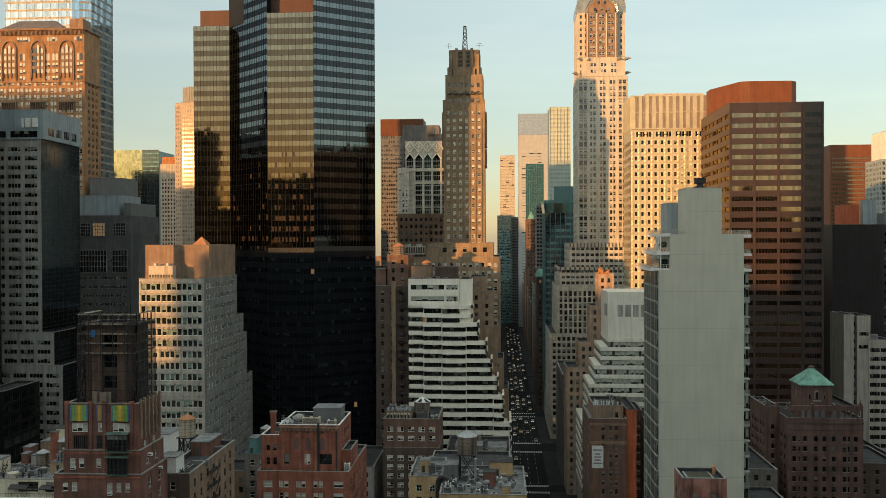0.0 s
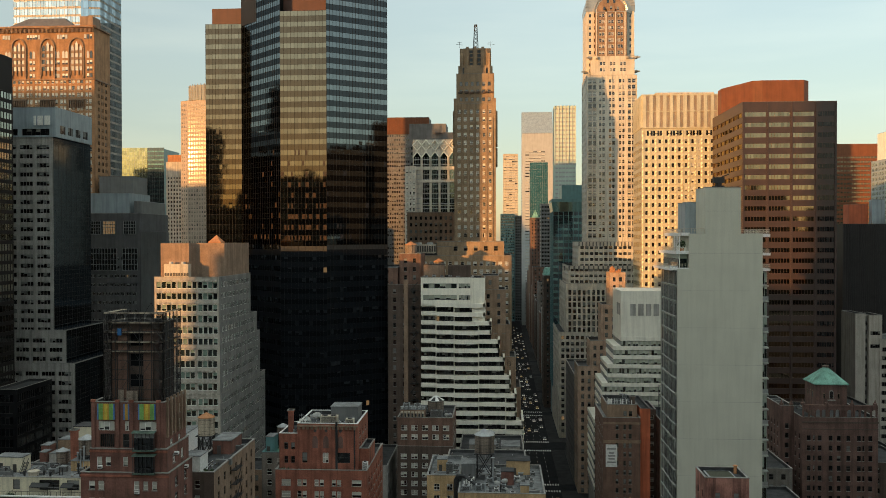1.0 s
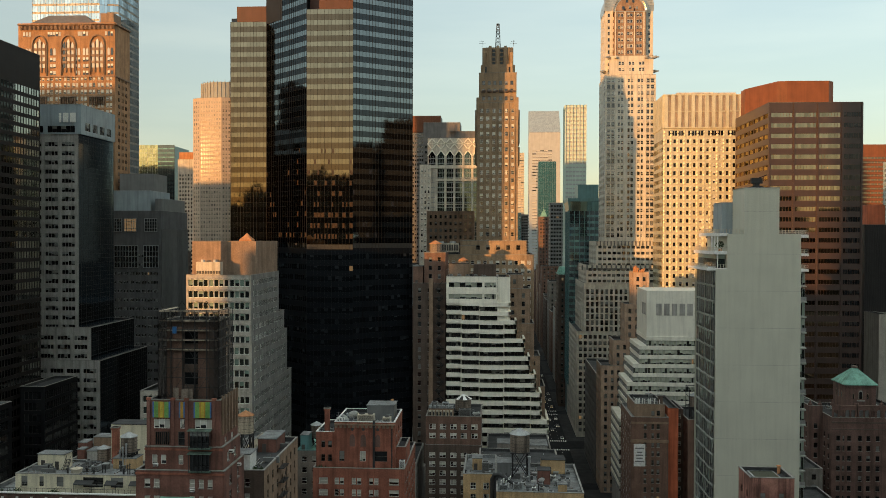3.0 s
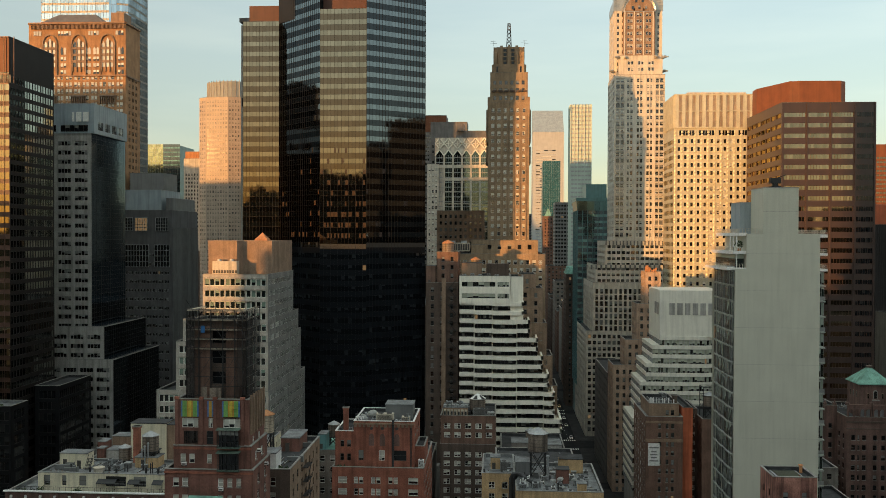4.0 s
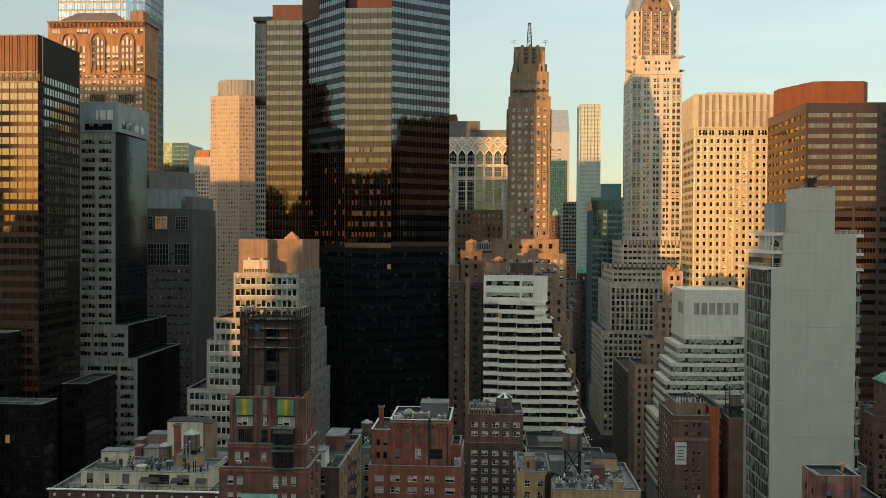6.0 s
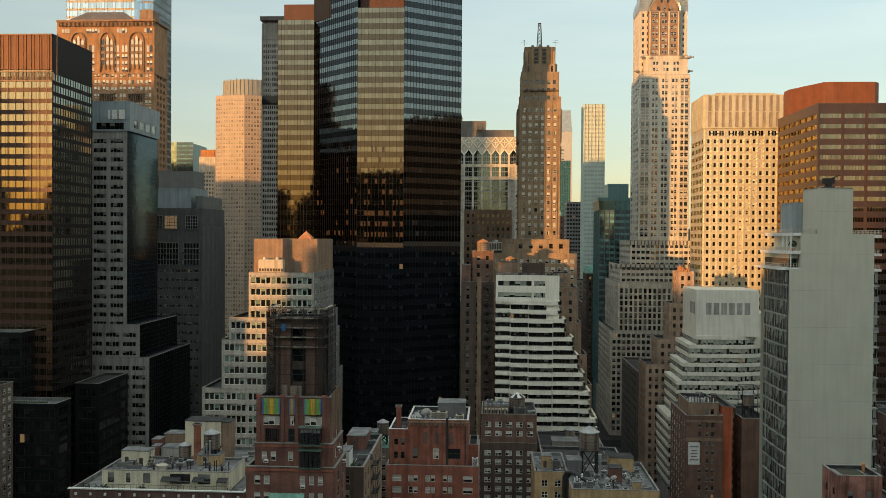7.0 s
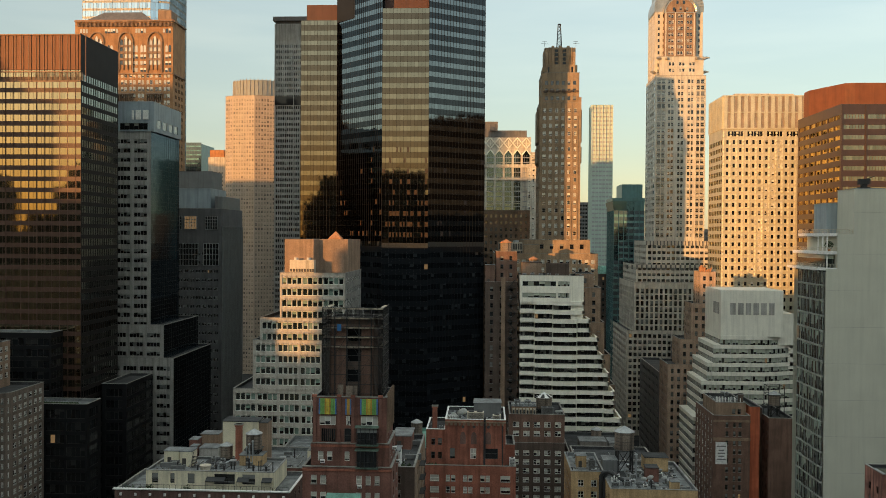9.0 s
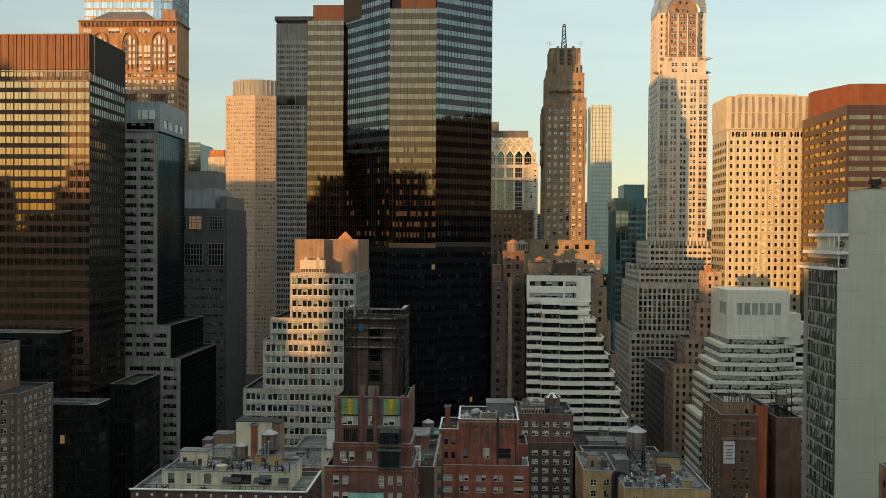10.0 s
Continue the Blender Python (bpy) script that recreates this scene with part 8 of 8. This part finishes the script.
for k in range(4):
    vent_pipe(-16.8 + k * 0.7, 248.6, 42.2, 0.16, 1.8 + 0.5 * (k % 2), "white_paint")

def roof_services(x0, x1, y0, y1, z, n, seed):
    """Tar patches, cable runs, ducts on sleepers and guard rails over one roof."""
    r = random.Random(seed)
    t = thing("roof_services", ((x0 + x1) / 2, (y0 + y1) / 2, z), "tar patches, pipe runs and small ducts over a flat roof", "roof services", kind="stuff")
    ga, gb, gc, gd = Geo(), Geo(), Geo(), Geo()
    for i in range(n):
        x, y = r.uniform(x0, x1 - 2), r.uniform(y0, y1 - 2)
        ga.box(x, x + r.uniform(0.8, 3.5), y, y + r.uniform(0.8, 4.0), z, z + 0.02 + 0.004 * i)
    for i in range(n):
        along = r.random() < 0.5
        x, y, L = r.uniform(x0, x1 - 1), r.uniform(y0, y1 - 1), r.uniform(2, 7)
        xe, ye = (min(x1, x + L), y) if along else (x, min(y1, y + L))
        gb.beam((x, y, z + 0.3), (xe, ye, z + 0.3), 0.12)
        gb.beam((x, y, z + 0.3), (x, y, z + r.uniform(0.5, 1.4)), 0.12)
        for k in range(3):
            gd.box(x + (xe - x) * k / 2 - 0.15, x + (xe - x) * k / 2 + 0.15, y + (ye - y) * k / 2 - 0.15, y + (ye - y) * k / 2 + 0.15, z, z + 0.25)
    for i in range(max(2, n // 3)):
        x, y, w, h = r.uniform(x0, x1 - 2), r.uniform(y0, y1 - 2), r.uniform(0.4, 0.9), r.uniform(0.5, 1.1)
        L = r.uniform(1.2, 3.5)
        gc.box(x, x + L, y, y + w, z + 0.3, z + 0.3 + h)
        gc.box(x + L, x + L + w, y - 0.1, y + w + 0.1, z, z + 0.5 + h)
        gd.box(x + 0.2, x + 0.4, y, y + w, z, z + 0.3)
    part("patches", ga, M["roof"], t, kind="stuff")
    part("pipes", gb, M["zinc"], t, kind="stuff")
    part("ducts", gc, M["grey_clad"], t, kind="stuff")
    part("sleepers", gd, M["wood"], t, kind="stuff")


for i, (x0, x1, y0, y1, z, n) in enumerate(((-137, -108, 210, 222, 54.1, 16), (-17, 4, 243, 270, 42.2, 18), (-27, -19.5, 256, 275, 43.4, 8), (-64, -49, 250, 266, 59.4, 10), (-143, -105, 240, 260, 47.0, 14),
                                            (-43.5, -25, 322, 343, 46.6, 10), (34, 44, 329, 347, 50.8, 8), (-20, 1, 322, 356, 32.0, 12), (-76, -70, 188, 216, 61.8, 7), (-94, -81, 227, 238, 52.0, 6),
                                            (94, 98, 320, 336, 53.0, 4), (99, 123, 326, 336, 50.6, 10), (-23, 1, 279, 299, 40.0, 8), (-103, -92, 242, 267, 51.5, 6))):
    roof_services(x0, x1, y0, y1, z, n, 300 + i)

# ---- unseen stand-in skyline behind the camera, sized for mirrored silhouettes and cast shade ----
SKYLINE = [
    (-215, -150, -130, -70, 170, "grey_concrete"), (-148, -110, -120, -70, 172, "grey_concrete"), (-108, -60, -160, -75, 176, "tan_brick"),
    (-58, -10, -140, -70, 128, "brown_brick"), (-6, 45, -150, -70, 146, "grey_concrete"), (50, 110, -140, -60, 168, "brown_brick"),
    (-321, -250, -110, -62, 146, "limestone"), (-249, -229, -110, -62, 112, "limestone"), (-228, -212, -72, -62, 146, "limestone"), (-396, -386, -70, -60, 152, "limestone"), (-386, -372, -90, -60, 165, "limestone"), (-371, -360, -110, -60, 150, "limestone"), (-359, -322, -110, -60, 138, "limestone"), (-414, -397, -120, -60, 114, "limestone"), (-493, -430, -215, -195, 134, "limestone"), (-545, -494, -215, -195, 114, "limestone"), (-600, -560, 432, 472, 258, "brown_brick"), (-620, -561, 360, 540, 214, "limestone"),
    (-500, -440, -76, -60, 160, "limestone"), (-439, -434, -76, -60, 150, "limestone"), (-433.8, -414.2, -76, -60, 112, "limestone"), (-531, -520, -76, -60, 208, "limestone"), (-519, -501, -76, -60, 166, "limestone"), (-600, -540, 270, 300, 206, "limestone"), (-612, -594, -72, -60, 266, "limestone"), (-587, -556, -76, -60, 232, "limestone"), (-555, -532, -76, -60, 215, "limestone"), (-720, -613, -80, -60, 252, "grey_concrete"),
    (-422, -362, -345, -300, 252, "limestone"), (-240, -205, -330, -280, 176, "grey_concrete"), (-330, -290, -330, -270, 170, "brown_brick"),
    (330, 380, 60, 148, 196, "grey_concrete"), (390, 450, 90, 140, 205, "brown_brick"), (335, 400, 152, 270, 224, "grey_concrete"), (300, 328, 20, 70, 186, "grey_brick"), (460, 520, 40, 120, 212, "dark_concrete"),
    (520, 600, -40, 40, 225, "grey_concrete"), (120, 170, -160, -90, 130, "red_brick"), (180, 250, -120, -40, 155, "tan_brick"), (255, 298, -60, 10, 140, "grey_brick"),
]
S_SKY = spec(4.2, 3.7, 2.2, 1.9, 0.9, "sash_dark", m=1.5, top=3)
for i, (x0, x1, y0, y1, z, w) in enumerate(SKYLINE):
    b = house("city_block", ((x0 + x1) / 2, (y0 + y1) / 2), "unseen stand-in block behind the camera, added for reflections and cast shade", "skyline blocks")
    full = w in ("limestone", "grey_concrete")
    # every block takes the dark masonry, whatever its row says
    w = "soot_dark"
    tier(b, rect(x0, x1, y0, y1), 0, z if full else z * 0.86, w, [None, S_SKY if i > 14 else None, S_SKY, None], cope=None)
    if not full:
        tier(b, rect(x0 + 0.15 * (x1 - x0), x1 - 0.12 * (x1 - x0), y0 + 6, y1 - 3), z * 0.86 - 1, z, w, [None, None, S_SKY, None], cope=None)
    if i % 2 == 0:
        g = Geo()
        cx = (x0 + x1) / 2
        g.box(cx - 4, cx + 4, y1 - 16, y1 - 8, z - 1, z + 6)
        part("bulkhead", g, M["dark_brick"], b)

# ---- blocks that line the side streets and the far avenue, some unseen and added for shade ----
rnd = random.Random(21)
FILL = []
for y0, y1 in ((494, 560), (578, 640), (660, 720), (740, 800), (820, 880), (900, 960), (980, 1040), (1060, 1120), (1130, 1190)):
    if y0 > 500:
        for k in range(2):
            ym = (y0 + y1) / 2
            FILL.append((-30 - rnd.random() * 8, -1.0, (y0, ym)[k], (ym - 1, y1)[k], 42 + rnd.random() * 45))
            if y0 > 640:
                FILL.append((27.5, 50 + rnd.random() * 15, (y0, ym)[k], (ym - 1, y1)[k], 40 + rnd.random() * 48))
# the 190 m block is hidden, added to darken reflections in side glass
FILL += [(-140, -62, 442, 468, 60), (-140, -60, 494, 560, 75), (-140, -74, 578, 640, 95), (-140, -103, 655, 690, 190), (52, 120, 470, 497, 55), (75, 140, 420, 434, 46), (133, 145, 365, 425, 45), (70, 92, 300, 345, 36),
         (60, 90, 240, 300, 30), (-100, -72, 292, 308, 35), (-140, -104, 346, 352, 30), (-66, -48, 318.6, 352, 30), (205, 330, 330, 420, 60), (205, 330, 470, 500, 95), (-330, -205, 478, 520, 105), (-176, -150, 700, 780, 130),
         # unseen blocks outside the view, added to cut sky light in the canyons
         (-330, -215, 178, 245, 98), (-330, -120, 60, 138, 60), (-112, -20, 60, 138, 56), (-10, 100, 40, 138, 56), (25, 90, 150, 190, 46), (105, 200, 150, 225, 66), (-112, -96, 152, 196, 40), (-62, -40, 152, 222, 38), (-34, 2, 152, 222, 36),
         (120, 160, 470, 560, 100), (100, 160, 580, 700, 120), (68, 110, 600, 700, 90), (230, 290, 560, 690, 110)]
for x0, x1, y0, y1, z in FILL:
    w = rnd.choice(["brown_brick", "dark_brick", "grey_brick", "tan_brick", "grey_concrete", "dark_concrete"])
    b = house("street_block", ((x0 + x1) / 2, (y0 + y1) / 2), "plain %s block along the street" % {"brown_brick": "brown brick", "dark_brick": "dark brick", "grey_brick": "grey brick", "tan_brick": "tan brick", "grey_concrete": "grey concrete", "dark_concrete": "dark concrete"}[w], "street blocks")
    sp_ = spec(3.4 + rnd.random(), 3.5, 1.5, 1.9, 0.9, "sash_dark", m=0.9)
    tier(b, rect(x0, x1, y0, y1), 0, z, w, [sp_, sp_, None, sp_])
far = Geo()
for i in range(900):
    y = 1300 + rnd.random() ** 1.5 * 3300
    x = (rnd.random() - 0.5) * 1.5 * y
    h = 20 + rnd.random() * 35 + (rnd.random() < 0.12) * rnd.random() * 80
    if abs(x - 12) < 12:
        continue
    far.prism(rect(x, x + 22 + rnd.random() * 25, y, y + 25), 0, h)
tagged(part("far_city", far, M["tan_brick"]), "low distant city blocks to the horizon", "city", kind="stuff")

# ---- traffic on the avenue ----
PAINTS = [plain("car_paint_black", (0.02, 0.02, 0.022), 0.3), plain("car_paint_white", (0.38, 0.38, 0.37), 0.3), plain("car_paint_yellow", (0.42, 0.24, 0.03), 0.35), plain("car_paint_grey", (0.2, 0.21, 0.22), 0.3)]
M["headlight"] = plain("headlight", (1.0, 0.88, 0.68), 0.3, 0, 0.7)
M["taillight"] = plain("taillight", (1.0, 0.05, 0.02), 0.3, 0, 0.8)
M["car_glass"] = plain("car_glass", (0.02, 0.024, 0.028), 0.08)


def car(paint, name):
    """A saloon at the origin, nose towards the camera (south)."""
    t = thing("car", (0, 0, 0), name, "car", "traffic")
    g = Geo()
    prof = [(-2.25, 0.35), (-2.3, 0.7), (-1.3, 0.88), (-0.9, 0.95), (1.4, 0.98), (2.2, 0.92), (2.28, 0.4)]
    for s in (-1, 1):
        pts = [(s * 0.9, y, z) for y, z in prof]
        g.face(pts if s < 0 else pts[::-1])
    for (ya, za), (yb, zb) in zip(prof, prof[1:] + prof[:1]):
        g.face([(-0.9, ya, za), (0.9, ya, za), (0.9, yb, zb), (-0.9, yb, zb)])
    part("body", g, paint, t)
    g = Geo()
    lo = [(-0.84, -1.0, 0.93), (0.84, -1.0, 0.93), (0.84, 1.7, 0.95), (-0.84, 1.7, 0.95)]
    hi = [(-0.68, -0.3, 1.42), (0.68, -0.3, 1.42), (0.68, 1.1, 1.44), (-0.68, 1.1, 1.44)]
    for k in range(4):
        g.face([lo[k], lo[(k + 1) % 4], hi[(k + 1) % 4], hi[k]])
    part("windows", g, M["car_glass"], t)
    g = Geo()
    g.face(hi)
    part("roof", g, paint, t)
    for sx in (-1, 1):
        for y in (-1.4, 1.4):
            g = Geo()
            g.ring(0, 0, [(-0.1, 0.33), (0.1, 0.33)], 12)
            g.v = [(sx * 0.85 + z_, y + a_, 0.33 + b_) for a_, b_, z_ in g.v]
            part("wheel", g, M["duct"], t)
        g = Geo()
        g.box(sx * 0.65 - 0.17, sx * 0.65 + 0.17, -2.34, -2.28, 0.58, 0.74)
        part("headlight", g, M["headlight"], t)
        g = Geo()
        g.box(sx * 0.7 - 0.15, sx * 0.7 + 0.15, 2.2, 2.3, 0.68, 0.82)
        part("taillight", g, M["taillight"], t)
    return t


base_cars = [car(p, n) for p, n in zip(PAINTS, ("black saloon car with headlights on", "white saloon car with headlights on", "yellow taxi cab with headlights on", "grey saloon car with headlights on"))]
spots = []
for lane in (7.0, 10.8, 14.7, 18.6):
    for y0, y1, gap in ((344, 388, 16), (412, 463, 11), (494, 560, 8), (580, 644, 7.5), (658, 722, 7.5), (738, 802, 8), (818, 1150, 11)):
        y = y0 + rnd.random() * gap
        while y < y1:
            if rnd.random() < (0.35 if y < 465 else 0.75):
                spots.append((lane + rnd.uniform(-0.3, 0.3), y))
            y += gap * rnd.uniform(0.8, 1.6)
for k, (x, y) in enumerate(spots[::2][:80]):
    src = base_cars[k % 4]
    if k < 4:
        src.location = (x, y, -0.13)
    else:
        copy_thing(src, pose(x, y, -0.13))
for k in range(12):
    copy_thing(base_cars[k % 4], pose(-176 + (k % 4) * 5.5, 398 + k * 6.0, -0.13, 0, 0, 180 if k % 3 else 0))
